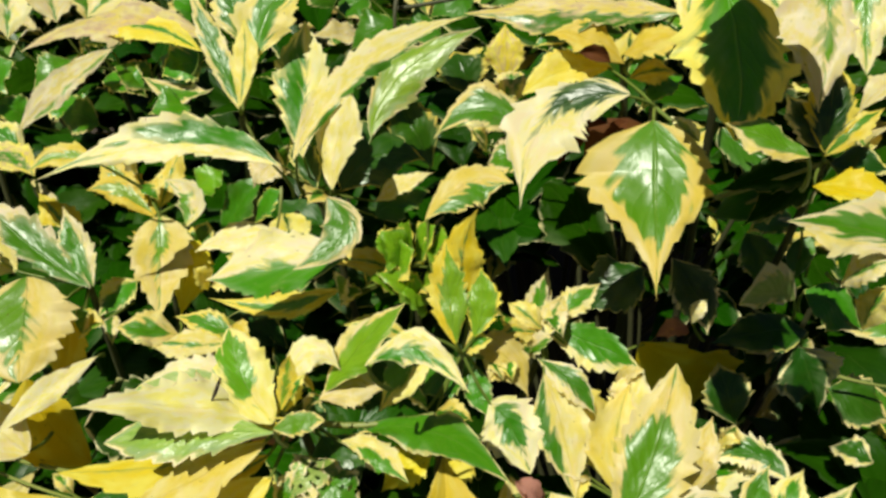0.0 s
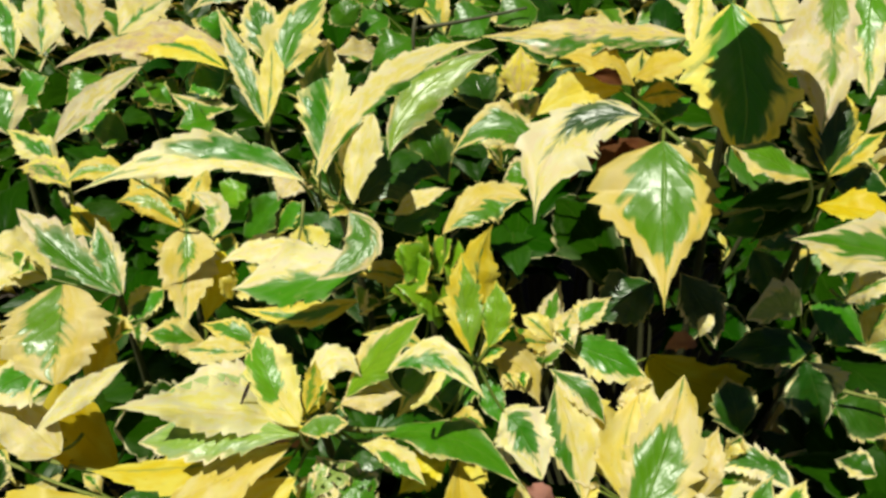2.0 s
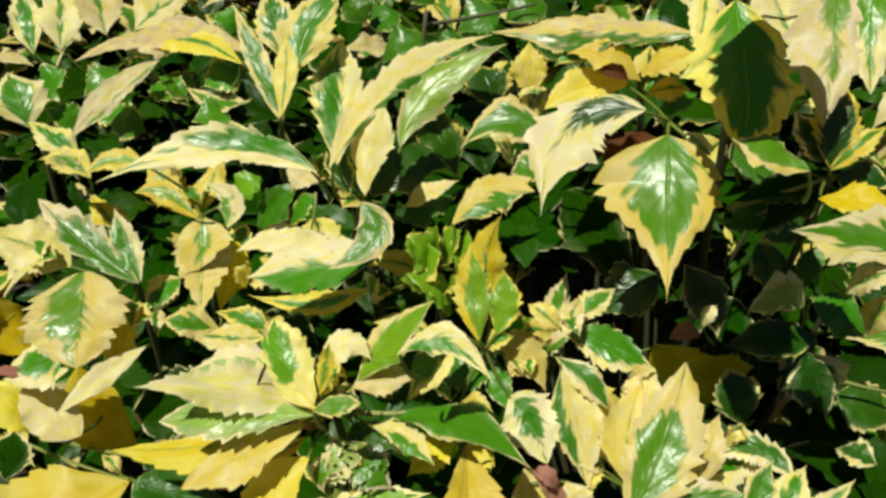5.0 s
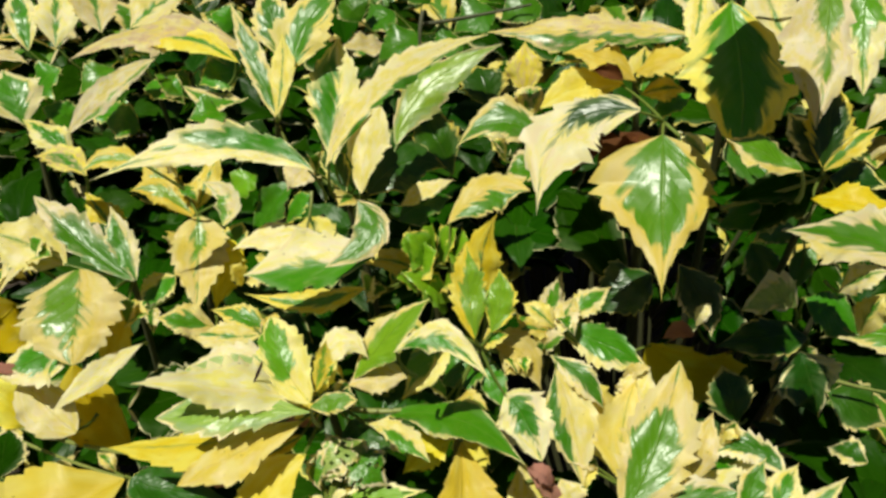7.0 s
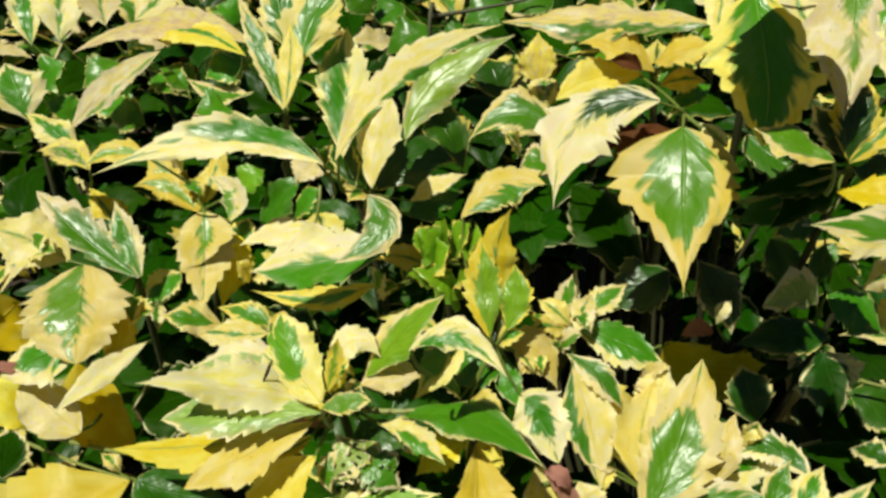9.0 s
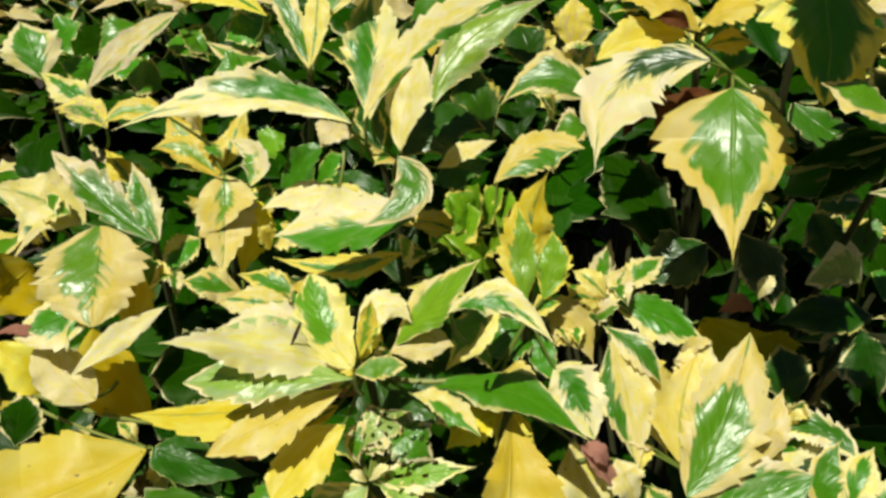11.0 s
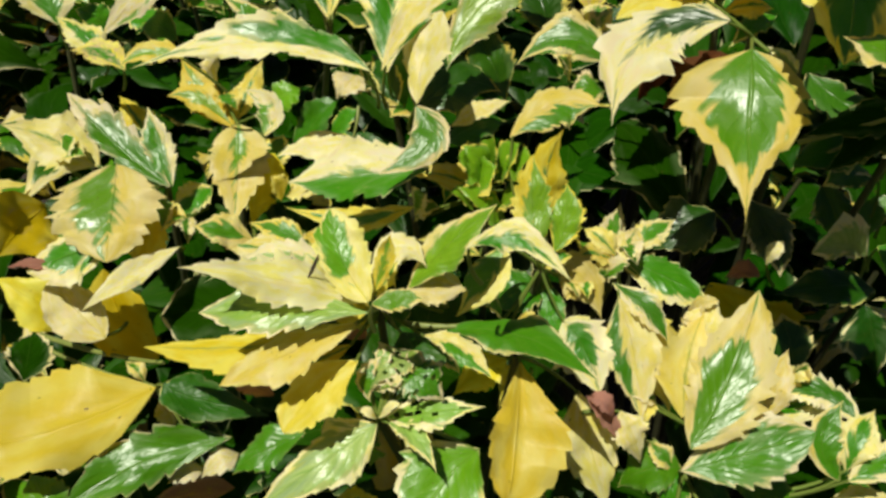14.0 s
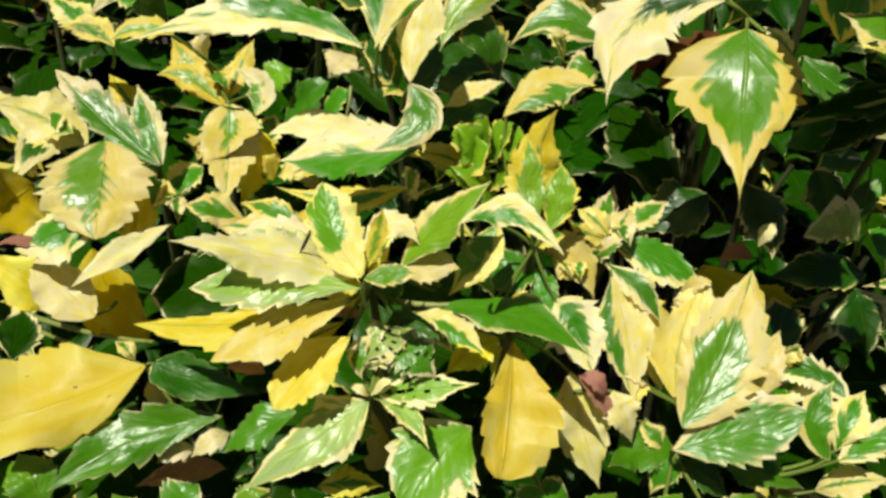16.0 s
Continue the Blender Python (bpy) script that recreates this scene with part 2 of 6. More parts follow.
def blade(base, mid, tip, width, face, fold, peak, foot, point, teeth, bites, stalk, seed, lean=0.0):
    """Vertices, faces and uvs of one toothed leaf: a curved midrib, two folded halves, wavy edges and a stalk."""
    dice = random.Random(seed)
    us = [0.0]
    for k in range(teeth):
        us += [(k + 0.08) / teeth, (k + 0.55) / teeth, (k + 0.97) / teeth]
    us.append(1.0)
    ctrl = 2 * mid - (base + tip) / 2
    cols = (-1.0, -0.8, -0.5, -0.22, 0.0, 0.22, 0.5, 0.8, 1.0)
    verts, faces, uvs = [], [], []
    tilts, wave, phase = [radians(fold + dice.uniform(-9, 13)) for _ in range(2)], dice.uniform(0.08, 0.24), dice.uniform(0, 6)
    twist, hook = radians(dice.uniform(-16, 16)), dice.uniform(-0.1, 0.35)
    bite = [dice.uniform(0.6, 1.3) for _ in range(teeth + 1)]
    # broad blades are stiffer and less wavy than slim ones
    wavy = min(1.0, 0.36 * (tip - base).length / width)
    drift = Vector((seed * 1.7, seed * 0.9, 0))
    for u in us:
        p = (1 - u) ** 2 * base + 2 * u * (1 - u) * ctrl + u * u * tip
        way = (2 * (1 - u) * (ctrl - base) + 2 * u * (tip - ctrl)).normalized()
        side = face.cross(way).normalized()
        out = way.cross(side)
        turn = twist * (u - 0.4)
        side, out = side * math.cos(turn) + out * math.sin(turn), out * math.cos(turn) - side * math.sin(turn)
        p = p - out * width * hook * max(0.0, u - 0.55) ** 2
        if u < peak:
            f = math.sin(math.pi / 2 * u / peak) ** foot
        else:
            q = (u - peak) / (1 - peak)
            f = math.cos(math.pi / 2 * q) ** point
        k = min(int(u * teeth), teeth - 1)
        saw = u * teeth - k
        edge = 1 + 0.17 * bites * bite[k] * (saw - 0.55) * min(1, max(0, (u - 0.16) * 6))
        half = width / 2 * f
        for v in cols:
            tilt = tilts[v > 0]
            reach = half * (edge if abs(v) == 1 else 1) * (1 + lean if v > 0 else 1 - lean)
            lift = abs(v) * math.sin(tilt) + wave * wavy * 1.1 * v * v * math.sin(u * 12 + phase + (1.7 if v > 0 else 0)) - 0.16 * v * v
            lift += wavy * 0.26 * noise.noise(drift + Vector((u * 3.2, v * 1.3, 0))) + wavy * 0.14 * noise.noise(drift + Vector((u * 8, v * 3.5, 5)))
            # the margins are ruffled and uneven
            lift += 0.30 * v ** 4 * noise.noise(drift + Vector((u * 9, 2 if v > 0 else 7, 3)))
            reach *= 1 + 0.16 * noise.noise(drift + Vector((u * 5, 9 if v > 0 else 3, 0)))
            verts.append(p + side * v * reach * math.cos(tilt) + out * half * lift)
            uvs.append((u, v * 0.5 + 0.5))
    w = len(cols)
    for i in range(len(us) - 1):
        for j in range(w - 1):
            a = i * w + j
            faces.append((a, a + 1, a + w + 1, a + w))
    if stalk is not None and (stalk - base).length > 0.002:
        before = len(verts)
        sag = (stalk + base) / 2 - (ctrl - base).normalized() * 0.04 * (stalk - base).length
        tube(verts, faces, bend(stalk, sag, base + (mid - base) * 0.06, 4), [0.0011, 0.001, 0.0009, 0.0008, 0.0006], 5)
        uvs += [(-0.1, 0.5)] * (len(verts) - before)
    return verts, faces, uvs


def blade_mesh(verts, faces, uvs, green, yellow, brown, tone, seed, dull=0.0, slim=2.0, grey=0.25):
    """slim: the length of the blade in half widths."""
    me = bpy.data.meshes.new("leaf")
    me.from_pydata(verts, [], faces)
    layer = me.uv_layers.new(name="UVMap")
    index = np.empty(len(me.loops), dtype=np.int32)
    me.loops.foreach_get("vertex_index", index)
    layer.data.foreach_set("uv", np.asarray(uvs, dtype=np.float32)[index].ravel())
    for name, value in (("green", green[:3]), ("tint", (yellow, brown, tone)), ("more", (green[3], seed, dull)), ("form", (slim, grey, 0.0))):
        attr = me.attributes.new(name, "FLOAT_VECTOR", "POINT")
        attr.data.foreach_set("vector", np.tile(np.asarray(value, dtype=np.float32), len(verts)))
    me.shade_smooth()
    me.materials.append(LEAF)
    return me


COUNT = [0]


def leaf(stem, base, mid, tip, width, face, green, yellow, brown, tone, fold, peak, foot, point, teeth, bites, holes=0.0, lean=0.0, grey=0.25):
    """A leaf from its base over its middle to its tip. face: the way its upper side looks. green: the half width of the
    green heart, where it starts and ends along the blade, and its shift across; yellow from cream (0) to deep yellow
    (1); brown: dry patches; tone: pale (0) to dark (1) green, near 1 with shade put into the colour; peak: where it is
    widest; foot and point: how drawn out its two ends are; bites: how deep the teeth are; holes: how much insects have
    eaten; lean: how much wider the half on its left is; grey: how much of the rim of the heart is grey-green, partly as
    painted sheen."""
    COUNT[0] += 1
    seed = COUNT[0] * 0.137 % 1.0
    home, b = HOMES[stem.name], Vector(base)
    node = NODES[stem.name] - b
    near = node if node.length < 0.05 else node.normalized() * 0.02 - Vector((0, 0, 0.015))
    data = blade(Vector(), Vector(mid) - b, Vector(tip) - b, width, Vector(face), fold, peak, foot, point, teeth, bites, near, COUNT[0], lean)
    if holes:
        verts, faces, uvs = data
        kept = [f for f in faces if noise.noise(Vector((uvs[f[0]][0] * 14, uvs[f[0]][1] * 9, seed * 50))) < 0.5 - holes]
        data = verts, kept, uvs
    # tone 1 loses its gloss as well, standing in for deep shade
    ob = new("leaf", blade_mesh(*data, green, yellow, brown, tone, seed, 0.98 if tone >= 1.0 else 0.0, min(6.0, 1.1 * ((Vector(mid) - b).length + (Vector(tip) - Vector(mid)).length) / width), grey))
    if holes:
        tagged(ob, "leaf eaten to lace by insects")
    ob.parent, ob.location = stem, b - home
    if green[0] < 0.06:
        tagged(ob, "plain yellow leaf" if yellow > 0.6 else "plain cream leaf")
    elif green[0] > 0.88 and not holes:
        tagged(ob, "plain green leaf")
    return ob


def twig(stem, a, m, b, thick):
    """A bare side stem from a over m to b."""
    verts, faces = [], []
    a = Vector(a)
    tube(verts, faces, bend(Vector(), Vector(m) - a, Vector(b) - a, 8), [thick * (1 - 0.06 * i) for i in range(9)])
    me = bpy.data.meshes.new("twig")
    me.from_pydata(verts, [], faces)
    me.shade_smooth()
    me.materials.append(STALK if thick < 0.0019 else BARK)
    ob = new("twig", me)
    ob.parent, ob.location = stem, a - HOMES[stem.name]
    return ob


def dead_leaf(base, mid, tip, width, face, yellow, brown, fold, label):
    """A dry, curled leaf that has caught among the others."""
    COUNT[0] += 1
    b = Vector(base)
    data = blade(Vector(), Vector(mid) - b, Vector(tip) - b, width, Vector(face), fold + 24, 0.45, 1.0, 1.2, 5, 1.6, None, COUNT[0])
    ob = new("dead_leaf", blade_mesh(*data, (0.0, 0.0, 0.0, 0.0), yellow, brown, 0.5, COUNT[0] * 0.137 % 1.0, 0.4))
    ob.location = b
    return tagged(ob, label, "dead leaf", group="dead leaves caught in the shrubs")


mid_shrub = make_shrub(-0.03, 0.33, "sunlit shrub with toothed green, cream and yellow leaves")
west_shrub = make_shrub(-0.28, 0.40, "variegated shrub with cream-edged leaves beside the others")
east_shrub = make_shrub(0.20, 0.42, "variegated shrub with large hanging leaves and shaded depths")
rear_shrub = make_shrub(-0.26, 0.72, "greener variegated shrub standing behind the sunlit one")
back_shrub = make_shrub(0.15, 0.74, "green and cream shrub at the back of the hedge")
SHRUBS = [mid_shrub, west_shrub, east_shrub, rear_shrub, back_shrub]

v_shoot = shoot(mid_shrub, (-0.075, 0.364, 0.792))
leaf(v_shoot, (-0.079, 0.304, 0.847), (-0.131, 0.312, 0.855), (-0.194, 0.291, 0.847), 0.026, (0.05, -0.50, 0.86), (0.36, 0.02, 0.55, -0.42), 0.12, 0.20, 0.45, 10, 0.51, 1, 1.7, 13, 1.3, lean=-0.21, grey=0.8)
leaf(v_shoot, (-0.077, 0.348, 0.823), (-0.077, 0.380, 0.849), (-0.079, 0.413, 0.875), 0.035, (-0.06, -0.62, 0.78), (0.34, 0.12, 0.82, 0.40), 0.25, 0.00, 0.45, 10, 0.60, 1, 1.4, 10, 1.3, lean=0.13, grey=0.7)
leaf(v_shoot, (-0.076, 0.318, 0.840), (-0.045, 0.378, 0.862), (0.014, 0.414, 0.876), 0.022, (0.00, -0.35, 0.94), (0.18, 0.15, 0.75, -0.85), 0.25, 0.05, 0.50, 10, 0.53, 1, 1.3, 13, 1.6, lean=0.21)
# its full grey and pale tone paint a whitish sheen
leaf(v_shoot, (-0.046, 0.412, 0.796), (-0.026, 0.444, 0.825), (0.026, 0.463, 0.849), 0.030, (-0.12, -0.63, 0.77), (0.78, 0.00, 0.95, -0.05), 0.20, 0.00, -0.10, 10, 0.50, 1, 1.4, 9, 1.3, lean=-0.11, grey=1)
leaf(v_shoot, (-0.058, 0.321, 0.821), (-0.056, 0.340, 0.839), (-0.049, 0.356, 0.858), 0.029, (-0.45, -0.60, 0.66), (0.00, 0.00, 0.80, 0.00), 0.30, 0.00, 0.30, 10, 0.60, 0.9, 0.8, 7, 0.8, lean=-0.06)
leaf(v_shoot, (-0.070, 0.373, 0.786), (-0.073, 0.379, 0.811), (-0.077, 0.391, 0.824), 0.017, (0.23, -0.85, 0.46), (1.00, 0.00, 1.00, 0.00), 0.60, 0.00, 0.30, 12, 0.42, 1.15, 1.6, 9, 1.25)
leaf(v_shoot, (-0.063, 0.379, 0.778), (-0.041, 0.402, 0.790), (-0.011, 0.404, 0.785), 0.059, (0.02, -0.30, 0.95), (0.93, 0.00, 1.00, 0.00), 0.60, 0.00, 0.80, 12, 0.42, 1.15, 1.6, 9, 1.25)
leaf(v_shoot, (-0.007, 0.418, 0.770), (-0.022, 0.432, 0.796), (-0.036, 0.452, 0.810), 0.037, (0.27, -0.64, 0.72), (0.85, 0.00, 0.90, 0.00), 0.70, 0.00, 0.70, 12, 0.42, 1.15, 1.6, 9, 1.25)
leaf(v_shoot, (-0.095, 0.358, 0.815), (-0.099, 0.345, 0.817), (-0.105, 0.339, 0.809), 0.021, (0.04, -0.35, 0.94), (0.00, 0.00, 0.80, 0.00), 0.10, 0.10, 0.30, 12, 0.42, 1.15, 1.6, 9, 1.25)
leaf(v_shoot, (-0.072, 0.351, 0.799), (-0.081, 0.369, 0.811), (-0.093, 0.394, 0.812), 0.017, (0.05, -0.26, 0.96), (0.80, 0.00, 1.00, 0.00), 0.60, 0.00, 0.80, 12, 0.42, 1.15, 1.6, 9, 1.25)
leaf(v_shoot, (-0.056, 0.294, 0.836), (-0.048, 0.277, 0.826), (-0.071, 0.265, 0.815), 0.021, (-0.08, -0.55, 0.83), (0.64, 0.00, 0.90, -0.10), 0.20, 0.00, 0.30, 10, 0.44, 0.7, 1, 6, 0.8, lean=-0.10, grey=0.8)
leaf(v_shoot, (-0.047, 0.281, 0.809), (-0.084, 0.282, 0.801), (-0.121, 0.282, 0.793), 0.043, (-0.20, -0.30, 0.93), (0.44, 0.00, 0.95, 0.50), 0.05, 0.20, 0.25, 18, 0.47, 1, 1.4, 10, 1, grey=0.5)
leaf(v_shoot, (-0.016, 0.284, 0.790), (-0.039, 0.291, 0.798), (-0.067, 0.294, 0.793), 0.017, (0.02, -0.26, 0.97), (0.10, 0.00, 0.80, 0.00), 0.70, 0.00, 0.30, 12, 0.42, 1.15, 1.6, 9, 1.25)
leaf(v_shoot, (-0.055, 0.308, 0.764), (-0.091, 0.301, 0.756), (-0.133, 0.308, 0.756), 0.020, (-0.10, -0.24, 0.96), (0.25, 0.20, 0.80, 0.00), 0.80, 0.00, 0.30, 12, 0.42, 1.15, 1.6, 9, 1.25)
leaf(v_shoot, (-0.066, 0.342, 0.804), (-0.068, 0.328, 0.813), (-0.072, 0.321, 0.811), 0.017, (0.25, 0.25, 0.94), (0.20, 0.00, 0.80, 0.00), 0.60, 0.00, 0.30, 12, 0.42, 1.15, 1.6, 5, 1.25)
leaf(v_shoot, (-0.042, 0.367, 0.779), (-0.023, 0.367, 0.793), (-0.005, 0.375, 0.796), 0.015, (-0.32, -0.38, 0.87), (0.00, 0.00, 0.80, 0.00), 0.30, 0.00, 0.30, 12, 0.42, 1.15, 1.6, 9, 1.25)
leaf(v_shoot, (-0.043, 0.369, 0.766), (-0.025, 0.371, 0.779), (-0.007, 0.380, 0.779), 0.031, (-0.22, -0.36, 0.91), (1.00, 0.00, 1.00, 0.00), 0.50, 0.00, 0.70, 12, 0.42, 1.15, 1.6, 9, 1.25)
leaf(v_shoot, (-0.094, 0.373, 0.798), (-0.094, 0.368, 0.812), (-0.097, 0.370, 0.815), 0.019, (0.93, -0.36, 0.07), (0.30, 0.00, 0.90, -0.30), 0.35, 0.00, 0.21, 26, 0.42, 1.15, 1.6, 6, 2)
leaf(v_shoot, (-0.094, 0.372, 0.797), (-0.098, 0.361, 0.804), (-0.105, 0.357, 0.800), 0.019, (0.29, 0.01, 0.96), (0.50, 0.00, 0.90, -0.30), 0.28, 0.00, 0.35, 26, 0.42, 1.15, 1.6, 6, 2)
leaf(v_shoot, (-0.184, 0.334, 0.831), (-0.203, 0.337, 0.832), (-0.218, 0.327, 0.828), 0.016, (-0.00, -0.41, 0.91), (0.30, 0.00, 0.90, 0.00), 0.75, 0.25, 0.00, 10, 0.45, 1, 1.4, 6, 1.3, lean=0.03)
leaf(v_shoot, (-0.083, 0.313, 0.799), (-0.110, 0.312, 0.798), (-0.131, 0.302, 0.795), 0.020, (0.00, -0.30, 0.95), (0.00, 0.00, 0.80, 0.00), 0.10, 0.15, 0.30, 10, 0.48, 1, 1.4, 7, 1.3, lean=0.18)

bud_shoot = shoot(mid_shrub, (0.009, 0.237, 0.788))
leaf(bud_shoot, (-0.050, 0.203, 0.801), (-0.034, 0.212, 0.819), (-0.015, 0.220, 0.837), 0.021, (-0.45, -0.55, 0.70), (0.70, 0.00, 0.95, -0.10), 0.40, 0.00, 0.06, 10, 0.54, 1, 1.4, 9, 0.7, grey=0.2)
leaf(bud_shoot, (-0.027, 0.171, 0.854), (-0.009, 0.177, 0.856), (0.009, 0.159, 0.854), 0.013, (-0.05, -0.20, 0.98), (0.42, 0.10, 0.60, -0.30), 0.15, 0.12, 0.30, -10, 0.49, 1, 1.4, 8, 0.8, lean=0.13, grey=0.8)
leaf(bud_shoot, (-0.009, 0.235, 0.803), (-0.015, 0.222, 0.793), (-0.029, 0.207, 0.782), 0.021, (-0.16, -0.52, 0.84), (0.50, 0.00, 0.80, -0.40), 0.50, 0.00, 0.10, 18, 0.53, 1, 1.4, 7, 0.6, lean=-0.09, grey=0.5)
leaf(bud_shoot, (-0.052, 0.200, 0.800), (-0.038, 0.205, 0.802), (-0.025, 0.204, 0.802), 0.019, (-0.00, -0.30, 0.95), (0.00, 0.00, 0.80, 0.00), 0.35, 0.00, 0.30, 10, 0.53, 1, 1.4, 6, 1.3, lean=0.04)
leaf(bud_shoot, (0.006, 0.234, 0.796), (0.002, 0.251, 0.815), (0.001, 0.266, 0.832), 0.019, (0.05, -0.75, 0.66), (0.55, 0.00, 0.85, -0.35), 0.90, 0.00, 0.05, 10, 0.49, 1, 1.4, 9, 1.6, lean=-0.04)
leaf(bud_shoot, (0.014, 0.237, 0.798), (0.018, 0.247, 0.810), (0.017, 0.258, 0.823), 0.017, (-0.10, -0.75, 0.66), (0.85, 0.00, 0.92, 0.00), 0.95, 0.00, 0.00, 10, 0.55, 1, 1.4, 9, 1.6)
leaf(bud_shoot, (0.013, 0.265, 0.787), (0.009, 0.276, 0.813), (0.018, 0.298, 0.827), 0.026, (0.40, -0.85, 0.33), (0.12, 0.00, 0.50, 0.00), 0.95, 0.10, 0.30, 12, 0.42, 1.15, 1.6, 8, 1.7)
leaf(bud_shoot, (-0.009, 0.296, 0.820), (0.012, 0.311, 0.832), (0.035, 0.306, 0.836), 0.029, (-0.25, -0.35, 0.90), (0.30, 0.10, 0.80, -0.60), 0.60, 0.00, 0.30, 10, 0.57, 1, 1.4, 9, 1.3, lean=-0.19)
leaf(bud_shoot, (0.009, 0.241, 0.785), (0.016, 0.238, 0.795), (0.024, 0.241, 0.793), 0.013, (-0.45, -0.27, 0.85), (0.30, 0.00, 0.80, 0.00), 0.70, 0.00, 0.30, 12, 0.42, 1.15, 1.6, 6, 1.25)
leaf(bud_shoot, (0.015, 0.245, 0.782), (0.031, 0.242, 0.778), (0.041, 0.230, 0.763), 0.027, (0.32, -0.46, 0.83), (0.00, 0.00, 0.80, 0.00), 0.55, 0.00, 0.30, 12, 0.42, 1.15, 1.6, 9, 1.25)
leaf(bud_shoot, (0.022, 0.227, 0.764), (0.032, 0.218, 0.757), (0.041, 0.200, 0.746), 0.031, (0.10, -0.50, 0.86), (0.38, 0.15, 0.75, 0.15), 0.05, 0.05, 0.50, 10, 0.49, 0.8, 0.9, 8, 1.7)
leaf(bud_shoot, (0.013, 0.246, 0.768), (0.000, 0.239, 0.769), (-0.013, 0.237, 0.756), 0.027, (-0.28, -0.34, 0.90), (0.95, 0.00, 1.00, 0.00), 0.50, 0.00, 0.50, 12, 0.42, 1.15, 1.6, 9, 1.25)
leaf(bud_shoot, (-0.035, 0.199, 0.780), (-0.003, 0.186, 0.797), (0.025, 0.150, 0.814), 0.020, (-0.42, 0.10, 0.90), (0.90, 0.02, 0.97, 0.00), 0.35, 0.00, 0.32, 10, 0.49, 1, 1.4, 11, 0.6, lean=-0.15)
leaf(bud_shoot, (-0.046, 0.199, 0.774), (-0.034, 0.189, 0.779), (-0.024, 0.183, 0.771), 0.016, (0.01, -0.18, 0.98), (0.40, 0.00, 0.80, 0.00), 0.40, 0.00, 0.30, 12, 0.42, 1.15, 1.6, 9, 1.25)
leaf(bud_shoot, (0.014, 0.237, 0.710), (0.005, 0.229, 0.709), (-0.004, 0.224, 0.695), 0.029, (-0.36, -0.44, 0.82), (0.00, 0.00, 0.80, 0.00), 0.85, 0.30, 0.30, 12, 0.42, 1.15, 1.6, 9, 1.25)
leaf(bud_shoot, (0.024, 0.247, 0.772), (0.026, 0.236, 0.779), (0.029, 0.231, 0.774), 0.010, (-0.12, 0.12, 0.99), (0.30, 0.00, 0.90, -0.30), 0.52, 0.00, 0.35, 26, 0.42, 1.15, 1.6, 6, 2)
leaf(bud_shoot, (0.030, 0.246, 0.771), (0.031, 0.236, 0.779), (0.033, 0.231, 0.774), 0.010, (-0.12, 0.15, 0.98), (0.50, 0.00, 0.90, 0.00), 0.60, 0.00, 0.23, 26, 0.42, 1.15, 1.6, 6, 2)
leaf(bud_shoot, (-0.004, 0.221, 0.764), (0.005, 0.213, 0.775), (0.014, 0.210, 0.772), 0.013, (-0.40, 0.01, 0.92), (0.50, 0.00, 0.90, -0.30), 0.66, 0.15, 0.41, 26, 0.42, 1.15, 1.6, 6, 2)
leaf(bud_shoot, (-0.007, 0.222, 0.765), (-0.013, 0.217, 0.780), (-0.019, 0.217, 0.781), 0.013, (0.83, -0.07, 0.56), (0.50, 0.00, 0.90, -0.30), 0.09, 0.00, 0.34, 26, 0.42, 1.15, 1.6, 6, 2)
leaf(bud_shoot, (0.016, 0.243, 0.772), (0.017, 0.232, 0.765), (0.025, 0.222, 0.758), 0.014, (-0.00, -0.55, 0.83), (0.90, 0.00, 0.97, 0.00), 0.20, 0.00, 0.30, 10, 0.46, 0.7, 1.4, 6, 0.7, lean=0.05)

lowl_shoot = shoot(mid_shrub, (-0.062, 0.198, 0.796))
leaf(lowl_shoot, (-0.129, 0.236, 0.751), (-0.155, 0.234, 0.747), (-0.179, 0.229, 0.743), 0.041, (-0.10, -0.30, 0.95), (0.95, 0.00, 0.95, 0.00), 0.10, 0.00, 1.00, 10, 0.54, 0.7, 0.8, 8, 1.6, lean=0.10)
pale_leaf = leaf(lowl_shoot, (-0.062, 0.175, 0.821), (-0.094, 0.169, 0.835), (-0.125, 0.159, 0.848), 0.029, (0.42, -0.10, 0.90), (0.00, 0.00, 0.80, 0.00), 0.10, 0.22, 0.30, -16, 0.41, 1, 1.5, 12, 1.8, lean=-0.44)
leaf(lowl_shoot, (-0.072, 0.196, 0.809), (-0.099, 0.195, 0.822), (-0.132, 0.191, 0.808), 0.016, (-0.00, -0.22, 0.97), (0.30, 0.20, 1.10, 0.00), 0.00, 0.00, -0.40, 12, 0.42, 1.15, 1.6, 12, 2)
leaf(lowl_shoot, (-0.069, 0.183, 0.797), (-0.107, 0.177, 0.788), (-0.161, 0.180, 0.777), 0.019, (-0.20, -0.20, 0.96), (0.03, 0.50, 1.00, 0.00), 0.95, 0.05, 0.30, 10, 0.54, 1, 1.1, 10, 1.3, lean=0.29)
leaf(lowl_shoot, (-0.060, 0.164, 0.832), (-0.072, 0.177, 0.841), (-0.078, 0.191, 0.852), 0.020, (-0.05, -0.62, 0.78), (0.60, 0.34, 0.98, 0.18), 0.50, 0.00, 0.12, -14, 0.58, 0.6, 0.5, 7, 1.3, lean=-0.06)
leaf(lowl_shoot, (-0.066, 0.202, 0.808), (-0.054, 0.210, 0.818), (-0.042, 0.205, 0.812), 0.018, (-0.12, -0.25, 0.96), (0.00, 0.00, 0.80, 0.00), 0.12, 0.00, 0.30, 12, 0.42, 1.15, 1.6, 9, 1.25)
